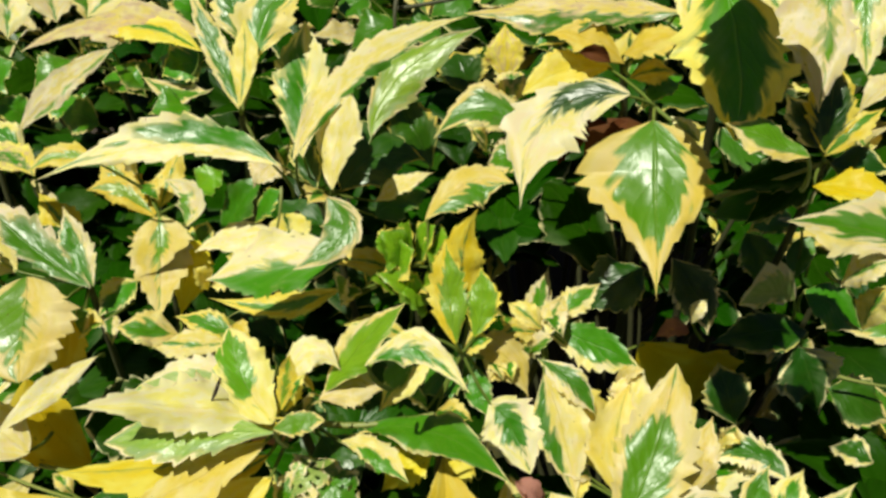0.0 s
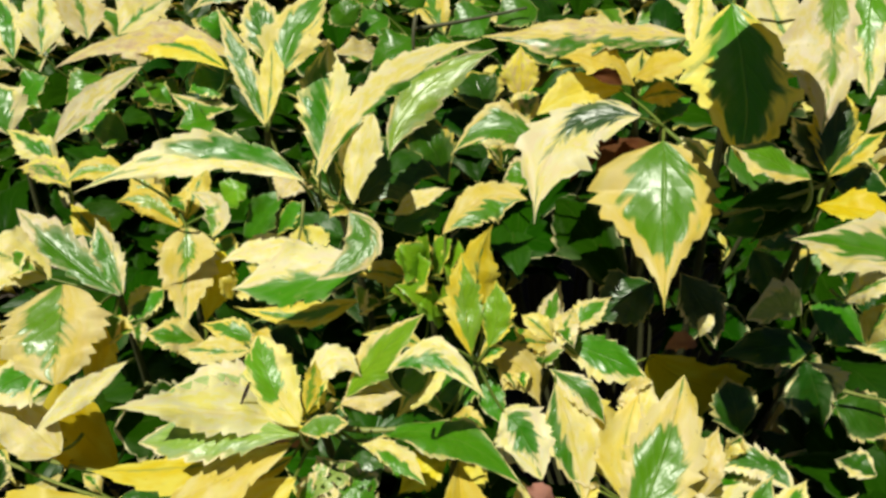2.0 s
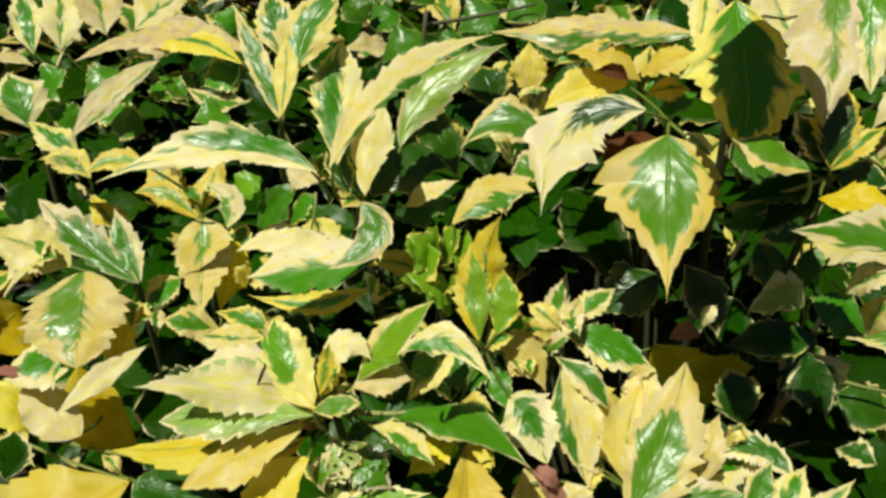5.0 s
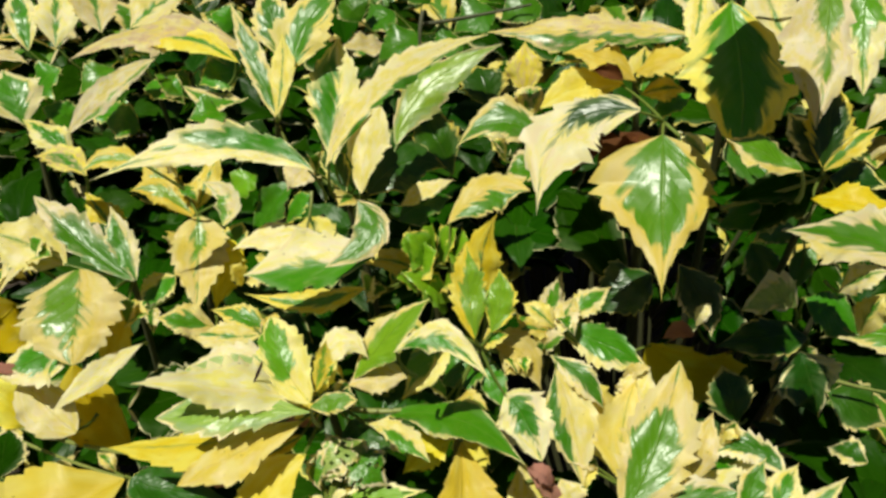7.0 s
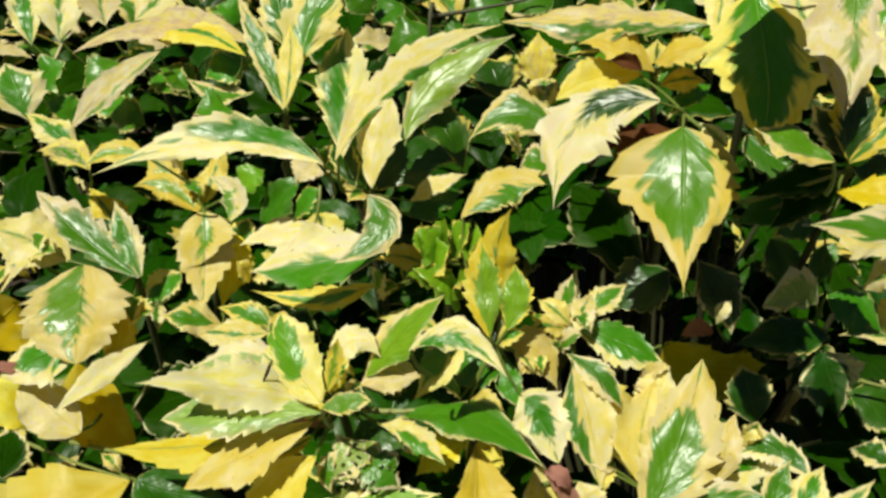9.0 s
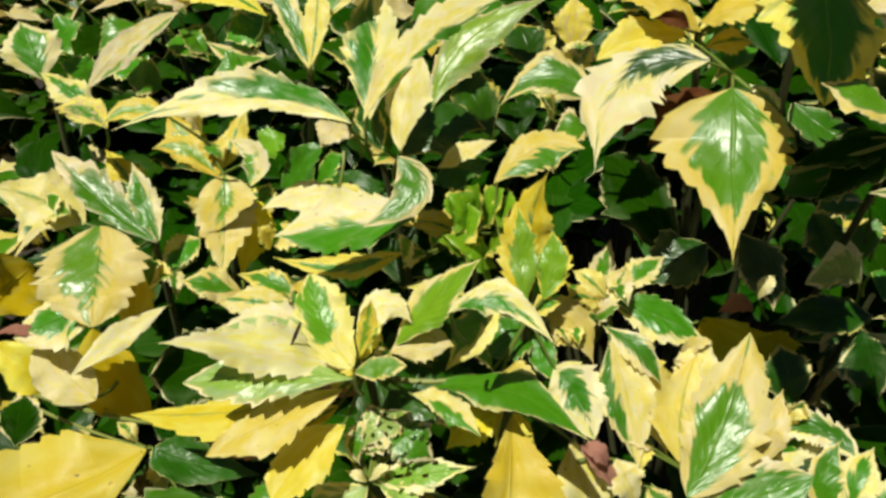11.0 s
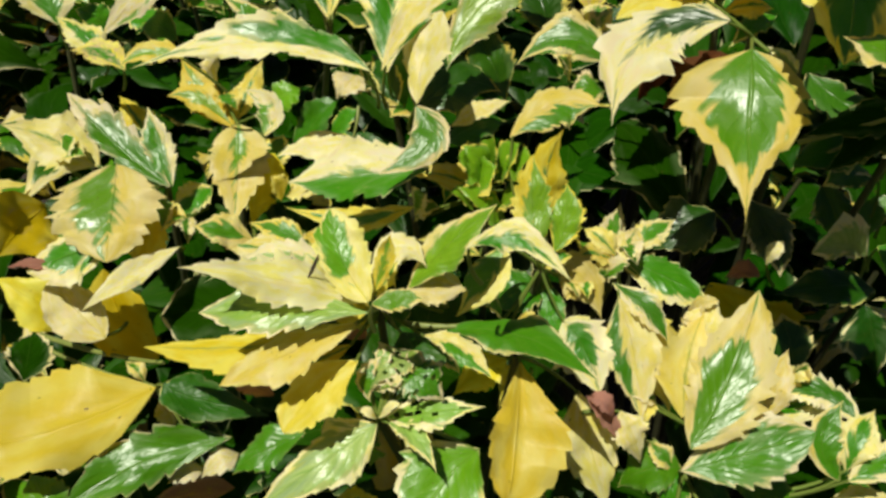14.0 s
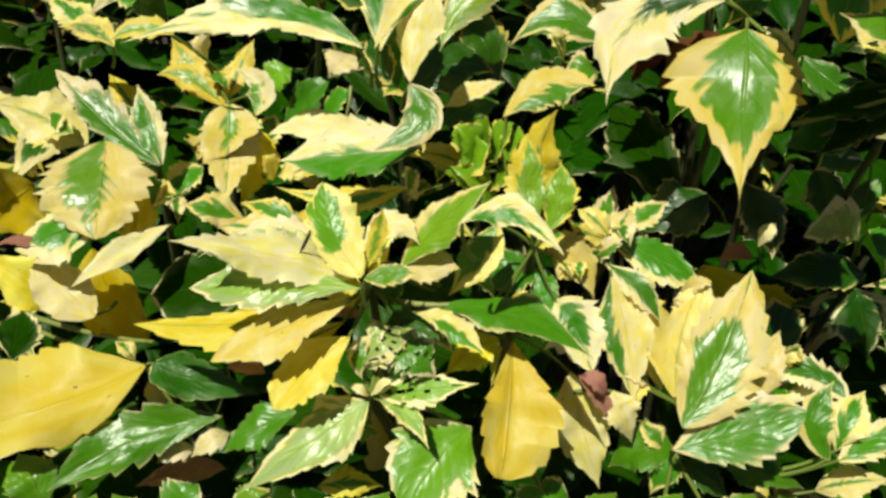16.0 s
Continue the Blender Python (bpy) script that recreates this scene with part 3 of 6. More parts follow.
leaf(lowl_shoot, (-0.059, 0.170, 0.830), (-0.056, 0.175, 0.842), (-0.054, 0.179, 0.852), 0.008, (-0.30, -0.86, 0.41), (0.30, 0.00, 0.90, 0.00), 0.90, 0.00, 0.00, 10, 0.55, 1, 1.4, 6, 1.3, lean=-0.05)
leaf(lowl_shoot, (-0.062, 0.181, 0.815), (-0.056, 0.182, 0.829), (-0.052, 0.188, 0.831), 0.008, (-0.46, -0.68, 0.58), (0.30, 0.00, 0.80, 0.00), 0.70, 0.00, 0.30, 12, 0.42, 1.15, 1.6, 9, 1.25)
leaf(lowl_shoot, (-0.058, 0.157, 0.838), (-0.049, 0.158, 0.841), (-0.040, 0.157, 0.843), 0.009, (-0.20, -0.40, 0.90), (0.72, 0.00, 0.85, 0.00), 0.50, 0.00, 0.15, 10, 0.50, 0.7, 0.8, 5, 1.3, lean=-0.17)
leaf(lowl_shoot, (-0.060, 0.165, 0.825), (-0.094, 0.168, 0.821), (-0.126, 0.167, 0.816), 0.020, (-0.15, -0.25, 0.96), (0.85, -0.10, 0.95, -0.10), 0.08, 0.00, -0.20, 10, 0.60, 1, 0.9, 9, 1.3, lean=0.09, grey=1)
leaf(lowl_shoot, (-0.065, 0.167, 0.817), (-0.091, 0.159, 0.806), (-0.116, 0.149, 0.796), 0.020, (-0.30, -0.25, 0.92), (0.00, 0.00, 0.80, 0.00), 0.60, 0.00, 0.30, 10, 0.56, 1, 1, 9, 1.3, lean=0.12)
leaf(lowl_shoot, (-0.065, 0.163, 0.800), (-0.081, 0.154, 0.789), (-0.092, 0.142, 0.779), 0.025, (-0.30, -0.45, 0.84), (0.00, 0.00, 0.80, 0.00), 0.75, 0.00, 0.30, 10, 0.55, 0.9, 0.6, 8, 0.9, lean=0.11)
leaf(lowl_shoot, (-0.042, 0.183, 0.795), (-0.027, 0.177, 0.797), (-0.013, 0.162, 0.797), 0.012, (-0.20, -0.20, 0.96), (0.40, 0.35, 1.10, -0.50), 0.40, 0.00, 0.20, 10, 0.60, 1, 1.4, 7, 1.3, lean=-0.09)
leaf(lowl_shoot, (-0.052, 0.193, 0.785), (-0.042, 0.177, 0.786), (-0.037, 0.166, 0.778), 0.027, (0.04, -0.23, 0.97), (1.00, 0.00, 1.30, 0.00), 0.50, 0.00, 0.75, 12, 0.42, 1.15, 1.6, 9, 1.25)
leaf(lowl_shoot, (-0.061, 0.200, 0.783), (-0.074, 0.199, 0.787), (-0.087, 0.204, 0.780), 0.016, (-0.15, -0.21, 0.97), (0.00, 0.00, 0.80, 0.00), 0.80, 0.00, 0.30, 12, 0.42, 1.15, 1.6, 9, 1.25)
leaf(lowl_shoot, (-0.053, 0.191, 0.788), (-0.052, 0.192, 0.801), (-0.051, 0.198, 0.803), 0.009, (-0.08, -0.92, 0.39), (0.90, 0.00, 0.80, 0.00), 0.50, 0.00, 0.60, 12, 0.42, 1.15, 1.6, 9, 1.25)
leaf(lowl_shoot, (-0.053, 0.210, 0.790), (-0.055, 0.200, 0.799), (-0.059, 0.195, 0.794), 0.008, (0.21, 0.17, 0.96), (0.30, 0.00, 0.90, 0.30), 0.38, 0.00, 0.41, 26, 0.42, 1.15, 1.6, 6, 2)
leaf(lowl_shoot, (-0.056, 0.211, 0.792), (-0.060, 0.206, 0.806), (-0.066, 0.206, 0.807), 0.011, (0.84, 0.01, 0.55), (0.00, 0.00, 0.90, 0.30), 0.69, 0.15, 0.10, 26, 0.42, 1.15, 1.6, 6, 2)
leaf(lowl_shoot, (-0.071, 0.183, 0.786), (-0.087, 0.176, 0.780), (-0.102, 0.170, 0.774), 0.014, (-0.30, -0.20, 0.93), (0.10, 0.00, 0.80, 0.00), 0.85, 0.10, 0.20, 10, 0.49, 1, 1.4, 8, 1.3)

midl_shoot = shoot(west_shrub, (-0.170, 0.358, 0.777))
leaf(midl_shoot, (-0.167, 0.350, 0.781), (-0.162, 0.324, 0.768), (-0.158, 0.296, 0.753), 0.037, (0.10, -0.45, 0.89), (0.20, -0.15, 0.34, 0.00), 0.55, 0.00, 0.12, 16, 0.38, 0.6, 1, 9, 1.5, lean=0.09)
leaf(midl_shoot, (-0.151, 0.347, 0.776), (-0.148, 0.362, 0.788), (-0.167, 0.371, 0.793), 0.019, (-0.10, -0.61, 0.79), (0.35, 0.00, 0.70, 0.55), 0.05, 0.00, 0.15, 10, 0.36, 0.8, 0.9, 6, 1.3, lean=0.24)
leaf(midl_shoot, (-0.174, 0.363, 0.769), (-0.197, 0.377, 0.780), (-0.218, 0.374, 0.783), 0.022, (0.20, -0.40, 0.90), (0.30, 0.10, 0.90, 0.00), 0.90, 0.00, -0.10, 10, 0.48, 1, 1.4, 7, 1.3, lean=-0.12)
leaf(midl_shoot, (-0.178, 0.367, 0.768), (-0.198, 0.383, 0.781), (-0.216, 0.401, 0.795), 0.024, (0.10, -0.55, 0.83), (0.30, 0.10, 0.90, 0.00), 0.90, 0.00, -0.10, 10, 0.51, 1, 1.4, 8, 1.3)
leaf(midl_shoot, (-0.176, 0.373, 0.769), (-0.171, 0.391, 0.782), (-0.165, 0.408, 0.794), 0.016, (0.10, -0.60, 0.80), (0.10, 0.00, 0.80, 0.00), 0.70, 0.00, 0.30, 10, 0.47, 1, 1.4, 7, 1.3)
leaf(midl_shoot, (-0.179, 0.380, 0.764), (-0.176, 0.388, 0.779), (-0.176, 0.401, 0.781), 0.014, (0.08, -0.64, 0.77), (0.20, 0.00, 0.80, 0.00), 0.60, 0.00, 0.30, 12, 0.42, 1.15, 1.6, 9, 1.25)
leaf(midl_shoot, (-0.158, 0.391, 0.769), (-0.147, 0.392, 0.780), (-0.140, 0.400, 0.780), 0.023, (-0.25, -0.48, 0.84), (1.00, 0.00, 1.00, 0.00), 0.50, 0.00, 0.10, 12, 0.42, 1.15, 1.6, 9, 1.25)
leaf(midl_shoot, (-0.145, 0.381, 0.742), (-0.127, 0.387, 0.767), (-0.112, 0.399, 0.779), 0.024, (-0.40, -0.64, 0.66), (1.00, 0.00, 1.00, 0.00), 0.50, 0.00, 0.50, 12, 0.42, 1.15, 1.6, 9, 1.25)
leaf(midl_shoot, (-0.120, 0.378, 0.754), (-0.108, 0.377, 0.773), (-0.099, 0.381, 0.780), 0.020, (-0.64, -0.52, 0.56), (0.75, 0.00, 1.00, 0.00), 0.70, 0.00, 0.30, 12, 0.42, 1.15, 1.6, 9, 1.25)
leaf(midl_shoot, (-0.149, 0.353, 0.762), (-0.152, 0.334, 0.750), (-0.159, 0.322, 0.725), 0.029, (-0.02, -0.76, 0.65), (0.00, 0.00, 0.80, 0.00), 0.95, 0.20, 0.30, 12, 0.42, 1.15, 1.6, 9, 1.25)
leaf(midl_shoot, (-0.145, 0.287, 0.747), (-0.162, 0.283, 0.757), (-0.178, 0.284, 0.758), 0.024, (0.34, -0.21, 0.92), (0.50, 0.15, 0.80, 0.10), 0.50, 0.00, 0.30, 12, 0.42, 1.15, 1.6, 9, 1.25)
leaf(midl_shoot, (-0.114, 0.274, 0.755), (-0.139, 0.277, 0.750), (-0.167, 0.279, 0.753), 0.019, (-0.06, -0.21, 0.98), (0.10, 0.00, 0.80, 0.00), 0.45, 0.10, 0.30, 12, 0.42, 1.15, 1.6, 9, 1.25)
leaf(midl_shoot, (-0.114, 0.290, 0.742), (-0.133, 0.295, 0.749), (-0.155, 0.305, 0.744), 0.017, (-0.01, -0.19, 0.98), (0.50, 0.00, 0.80, 0.00), 0.70, 0.30, 0.30, 12, 0.42, 1.15, 1.6, 9, 1.25)
leaf(midl_shoot, (-0.181, 0.329, 0.750), (-0.190, 0.317, 0.749), (-0.204, 0.310, 0.735), 0.022, (-0.14, -0.49, 0.86), (0.55, 0.05, 0.85, 0.30), 0.35, 0.00, 0.30, 12, 0.42, 1.15, 1.6, 9, 1.25)
leaf(midl_shoot, (-0.151, 0.347, 0.748), (-0.146, 0.353, 0.764), (-0.144, 0.364, 0.768), 0.019, (-0.06, -0.75, 0.65), (0.60, 0.00, 0.80, 0.00), 0.60, 0.00, 0.60, 12, 0.42, 1.15, 1.6, 9, 1.25)
leaf(midl_shoot, (-0.117, 0.293, 0.749), (-0.109, 0.282, 0.756), (-0.103, 0.275, 0.750), 0.012, (-0.07, -0.04, 1.00), (0.00, 0.00, 0.90, -0.30), 0.70, 0.00, 0.43, 26, 0.42, 1.15, 1.6, 6, 2)
leaf(midl_shoot, (-0.113, 0.293, 0.748), (-0.112, 0.280, 0.754), (-0.115, 0.272, 0.746), 0.011, (0.10, -0.12, 0.99), (0.30, 0.00, 0.90, -0.30), 0.34, 0.00, 0.27, 26, 0.42, 1.15, 1.6, 6, 2)
leaf(midl_shoot, (-0.188, 0.303, 0.746), (-0.183, 0.290, 0.750), (-0.182, 0.283, 0.743), 0.010, (0.10, -0.11, 0.99), (0.30, 0.00, 0.90, -0.30), 0.17, 0.00, 0.41, 26, 0.42, 1.15, 1.6, 6, 2)
leaf(midl_shoot, (-0.193, 0.302, 0.744), (-0.195, 0.292, 0.752), (-0.202, 0.288, 0.749), 0.015, (0.37, 0.10, 0.92), (0.00, 0.00, 0.90, 0.00), 0.28, 0.15, 0.36, 26, 0.42, 1.15, 1.6, 6, 2)
leaf(midl_shoot, (-0.135, 0.322, 0.752), (-0.119, 0.315, 0.764), (-0.107, 0.314, 0.764), 0.019, (-0.42, -0.14, 0.90), (0.00, 0.00, 0.90, -0.30), 0.47, 0.00, 0.45, 26, 0.42, 1.15, 1.6, 6, 2)
leaf(midl_shoot, (-0.137, 0.320, 0.750), (-0.137, 0.316, 0.766), (-0.141, 0.318, 0.769), 0.014, (0.87, -0.48, 0.12), (0.00, 0.00, 0.90, 0.30), 0.65, 0.00, 0.34, 26, 0.42, 1.15, 1.6, 6, 2)
leaf(midl_shoot, (-0.186, 0.384, 0.780), (-0.177, 0.372, 0.786), (-0.171, 0.366, 0.780), 0.017, (-0.08, -0.04, 1.00), (0.50, 0.00, 0.90, -0.30), 0.64, 0.00, 0.29, 26, 0.42, 1.15, 1.6, 6, 2)
leaf(midl_shoot, (-0.190, 0.388, 0.785), (-0.192, 0.383, 0.799), (-0.199, 0.384, 0.801), 0.021, (0.90, -0.16, 0.41), (0.00, 0.00, 0.90, -0.30), 0.09, 0.00, 0.17, 26, 0.42, 1.15, 1.6, 6, 2)

left_shoot = shoot(west_shrub, (-0.201, 0.314, 0.760))
leaf(left_shoot, (-0.195, 0.305, 0.766), (-0.231, 0.323, 0.782), (-0.262, 0.344, 0.799), 0.024, (0.11, -0.53, 0.84), (0.72, 0.00, 0.74, 0.10), 0.00, 0.00, 0.40, 10, 0.56, 0.8, 0.9, 8, 2, lean=-0.25, grey=1)
leaf(left_shoot, (-0.194, 0.306, 0.766), (-0.203, 0.322, 0.781), (-0.214, 0.339, 0.797), 0.017, (0.10, -0.65, 0.75), (0.50, 0.00, 0.85, 0.35), 0.08, 0.00, 0.35, 10, 0.53, 1, 1.4, 8, 1.8, lean=0.14, grey=0.6)
leaf(left_shoot, (-0.239, 0.315, 0.769), (-0.264, 0.323, 0.779), (-0.293, 0.322, 0.788), 0.035, (0.30, -0.30, 0.90), (0.05, 0.00, 0.80, 0.00), 0.40, 0.00, 0.30, 10, 0.46, 1, 1.4, 9, 1.3, lean=0.03)
leaf(left_shoot, (-0.224, 0.355, 0.750), (-0.235, 0.364, 0.770), (-0.251, 0.379, 0.778), 0.024, (0.40, -0.48, 0.78), (0.10, 0.00, 0.80, 0.00), 0.95, 0.00, 0.30, 12, 0.42, 1.15, 1.6, 9, 1.25)
leaf(left_shoot, (-0.203, 0.272, 0.804), (-0.197, 0.245, 0.795), (-0.192, 0.221, 0.787), 0.048, (0.10, -0.30, 0.95), (0.25, -0.05, 0.74, -0.30), 0.50, 0.00, 0.15, 10, 0.45, 0.5, 0.75, 11, 1.5, lean=-0.11, grey=0.3)
leaf(left_shoot, (-0.198, 0.275, 0.779), (-0.193, 0.261, 0.762), (-0.199, 0.247, 0.745), 0.024, (0.17, -0.76, 0.63), (0.00, 0.00, 0.80, 0.00), 0.95, 0.00, 0.30, 12, 0.42, 1.15, 1.6, 9, 1.25)
leaf(left_shoot, (-0.200, 0.238, 0.781), (-0.219, 0.233, 0.776), (-0.237, 0.226, 0.770), 0.027, (-0.10, -0.45, 0.89), (0.62, -0.10, 0.75, -0.05), 0.15, 0.10, 0.30, 10, 0.44, 0.7, 0.8, 7, 1.3, lean=0.09, grey=0.4)
leaf(left_shoot, (-0.196, 0.244, 0.690), (-0.213, 0.250, 0.714), (-0.223, 0.264, 0.738), 0.034, (0.60, -0.55, 0.58), (0.00, 0.00, 0.80, 0.00), 1.00, 0.05, 0.30, 10, 0.54, 0.7, 0.8, 6, 0.4, lean=0.16)
leaf(left_shoot, (-0.206, 0.221, 0.732), (-0.222, 0.229, 0.741), (-0.238, 0.240, 0.752), 0.027, (0.30, -0.40, 0.86), (0.00, 0.00, 0.80, 0.00), 0.20, 0.00, 0.30, 10, 0.48, 0.7, 0.6, 6, 0.5, lean=0.10)
leaf(left_shoot, (-0.167, 0.245, 0.777), (-0.182, 0.222, 0.778), (-0.195, 0.197, 0.778), 0.014, (0.20, -0.10, 0.97), (0.00, 0.00, 0.80, 0.00), 0.05, 0.10, 0.30, 10, 0.53, 1, 1.4, 6, 0.9)
leaf(left_shoot, (-0.236, 0.239, 0.712), (-0.252, 0.240, 0.735), (-0.274, 0.246, 0.744), 0.028, (0.51, -0.61, 0.61), (0.00, 0.00, 0.80, 0.00), 0.90, 0.00, 0.30, 12, 0.42, 1.15, 1.6, 9, 0.5)
leaf(left_shoot, (-0.267, 0.298, 0.752), (-0.277, 0.285, 0.746), (-0.294, 0.277, 0.727), 0.048, (0.45, -0.86, 0.25), (0.00, 0.00, 0.80, 0.00), 1.00, 0.35, 0.30, 12, 0.42, 1.15, 1.6, 9, 0.4)
leaf(left_shoot, (-0.220, 0.335, 0.757), (-0.231, 0.342, 0.771), (-0.248, 0.355, 0.773), 0.025, (0.27, -0.33, 0.90), (0.90, 0.00, 0.80, 0.00), 0.50, 0.00, 0.80, 12, 0.42, 1.15, 1.6, 9, 1.25)
leaf(left_shoot, (-0.187, 0.268, 0.766), (-0.178, 0.265, 0.783), (-0.176, 0.267, 0.787), 0.014, (-0.68, -0.65, 0.34), (0.50, 0.00, 0.90, 0.30), 0.24, 0.15, 0.29, 26, 0.42, 1.15, 1.6, 6, 2)
leaf(left_shoot, (-0.187, 0.268, 0.766), (-0.175, 0.263, 0.780), (-0.168, 0.263, 0.781), 0.017, (-0.64, -0.13, 0.76), (0.30, 0.00, 0.90, -0.30), 0.65, 0.00, 0.13, 26, 0.42, 1.15, 1.6, 6, 2)
leaf(left_shoot, (-0.263, 0.320, 0.766), (-0.253, 0.317, 0.782), (-0.250, 0.319, 0.786), 0.016, (-0.59, -0.73, 0.35), (0.50, 0.00, 0.90, 0.30), 0.11, 0.00, 0.18, 26, 0.42, 1.15, 1.6, 6, 2)
leaf(left_shoot, (-0.266, 0.321, 0.766), (-0.251, 0.314, 0.778), (-0.243, 0.312, 0.778), 0.018, (-0.47, -0.05, 0.88), (0.50, 0.00, 0.90, 0.00), 0.49, 0.15, 0.16, 26, 0.42, 1.15, 1.6, 6, 2)

corner_shoot = shoot(west_shrub, (-0.174, 0.201, 0.722))
leaf(corner_shoot, (-0.172, 0.196, 0.728), (-0.213, 0.167, 0.727), (-0.262, 0.149, 0.728), 0.053, (0.10, -0.20, 0.97), (0.00, 0.00, 0.80, 0.00), 0.85, 0.05, 0.30, 10, 0.49, 0.9, 0.9, 9, 0.6, lean=-0.24)
leaf(corner_shoot, (-0.163, 0.188, 0.741), (-0.144, 0.185, 0.736), (-0.113, 0.185, 0.728), 0.024, (0.25, -0.00, 0.97), (1.00, 0.00, 1.20, 0.00), 0.50, 0.00, 0.70, 10, 0.35, 0.6, 1.2, 7, 0.7)
leaf(corner_shoot, (-0.132, 0.180, 0.715), (-0.172, 0.164, 0.711), (-0.203, 0.140, 0.703), 0.028, (0.06, -0.39, 0.92), (0.95, 0.00, 1.20, 0.00), 0.10, 0.00, 0.30, 10, 0.53, 1, 1.4, 8, 2, lean=-0.13, grey=0.3)
leaf(corner_shoot, (-0.174, 0.200, 0.713), (-0.170, 0.195, 0.709), (-0.170, 0.194, 0.690), 0.013, (0.53, -0.79, 0.31), (0.00, 0.00, 0.80, 0.00), 0.20, 0.00, 0.30, 12, 0.42, 1.15, 1.6, 9, 1.25)
leaf(corner_shoot, (-0.130, 0.179, 0.703), (-0.137, 0.171, 0.707), (-0.147, 0.167, 0.697), 0.014, (-0.12, -0.32, 0.94), (0.00, 0.00, 0.80, 0.00), 0.05, 0.00, 0.30, 12, 0.42, 1.15, 1.6, 5, 2)
leaf(corner_shoot, (-0.146, 0.173, 0.696), (-0.153, 0.167, 0.701), (-0.163, 0.165, 0.693), 0.012, (-0.07, -0.25, 0.97), (0.00, 0.00, 0.80, 0.00), 0.00, 0.00, 0.30, 12, 0.42, 1.15, 1.6, 5, 2)
leaf(corner_shoot, (-0.094, 0.176, 0.730), (-0.113, 0.169, 0.723), (-0.127, 0.161, 0.713), 0.021, (-0.31, -0.37, 0.88), (1.00, 0.00, 1.00, 0.00), 0.50, 0.00, 0.30, 12, 0.42, 1.15, 1.6, 9, 1.25)
leaf(corner_shoot, (-0.187, 0.211, 0.711), (-0.192, 0.215, 0.717), (-0.203, 0.224, 0.710), 0.009, (-0.08, -0.04, 1.00), (0.20, 0.00, 0.80, 0.00), 0.50, 0.00, 0.30, 12, 0.42, 1.15, 1.6, 9, 1.25)
# deepest, glossless green: the dimness of the gap put into the leaf
leaf(corner_shoot, (-0.251, 0.208, 0.707), (-0.248, 0.218, 0.721), (-0.253, 0.234, 0.722), 0.024, (0.20, -0.49, 0.85), (0.80, 0.00, 0.80, 0.00), 0.20, 0.00, 1.00, 12, 0.42, 1.15, 1.6, 9, 1.25)
leaf(corner_shoot, (-0.208, 0.140, 0.688), (-0.215, 0.149, 0.700), (-0.228, 0.162, 0.698), 0.024, (0.23, -0.23, 0.95), (1.00, 0.00, 1.00, 0.00), 0.50, 0.00, 0.20, 12, 0.42, 1.15, 1.6, 9, 1.25)
leaf(corner_shoot, (-0.146, 0.133, 0.696), (-0.138, 0.139, 0.711), (-0.134, 0.147, 0.712), 0.027, (-0.25, -0.65, 0.72), (0.80, 0.00, 1.00, 0.00), 0.05, 0.00, 0.30, 12, 0.42, 1.15, 1.6, 9, 1.25)
leaf(corner_shoot, (-0.110, 0.125, 0.717), (-0.102, 0.129, 0.731), (-0.097, 0.137, 0.731), 0.020, (-0.32, -0.55, 0.77), (0.95, 0.00, 0.80, 0.00), 0.50, 0.00, 0.10, 12, 0.42, 1.15, 1.6, 9, 1.25)

hang_shoot = shoot(east_shrub, (0.103, 0.324, 0.868))
leaf(hang_shoot, (0.099, 0.310, 0.869), (0.096, 0.272, 0.848), (0.091, 0.231, 0.826), 0.061, (-0.10, -0.47, 0.88), (0.56, -0.40, 0.72, 0.10), 0.62, 0.00, 0.20, 10, 0.29, 0.9, 2.3, 10, 1.4, lean=-0.11, grey=0.1)
leaf(hang_shoot, (0.088, 0.317, 0.879), (0.051, 0.317, 0.867), (0.035, 0.272, 0.844), 0.040, (-0.30, -0.34, 0.89), (0.50, 0.08, 0.42, -0.12), 0.02, 0.22, 0.90, 20, 0.60, 0.7, 2.3, 9, 1.8, lean=0.15, grey=0.5)
leaf(hang_shoot, (0.087, 0.358, 0.872), (0.064, 0.358, 0.872), (0.040, 0.342, 0.866), 0.023, (-0.00, -0.35, 0.94), (0.00, 0.00, 0.80, 0.00), 0.70, 0.05, 0.30, 10, 0.54, 0.8, 1, 9, 1.3, lean=0.06)
leaf(hang_shoot, (0.119, 0.299, 0.864), (0.115, 0.307, 0.866), (0.108, 0.315, 0.869), 0.010, (-0.20, -0.40, 0.90), (0.10, 0.00, 0.80, 0.00), 0.00, 0.00, -0.20, 10, 0.50, 1, 1.4, 6, 1.3, lean=0.08, grey=1)

top_shoot = shoot(east_shrub, (0.096, 0.370, 0.868))
leaf(top_shoot, (0.120, 0.362, 0.900), (0.068, 0.379, 0.894), (0.011, 0.391, 0.887), 0.028, (-0.20, -0.35, 0.92), (0.45, -0.10, 0.72, 0.58), 0.45, 0.42, 0.50, 10, 0.51, 1, 1.3, 13, 1.3, lean=0.09)
leaf(top_shoot, (0.093, 0.356, 0.875), (0.071, 0.360, 0.888), (0.052, 0.368, 0.885), 0.023, (0.10, -0.38, 0.92), (0.00, 0.00, 0.80, 0.00), 0.75, 0.00, 0.30, 12, 0.42, 1.15, 1.6, 9, 1.25)
leaf(top_shoot, (0.092, 0.359, 0.879), (0.106, 0.353, 0.889), (0.123, 0.356, 0.891), 0.028, (-0.38, -0.31, 0.87), (0.00, 0.00, 0.80, 0.00), 0.75, 0.00, 0.30, 12, 0.42, 1.15, 1.6, 9, 1.25)
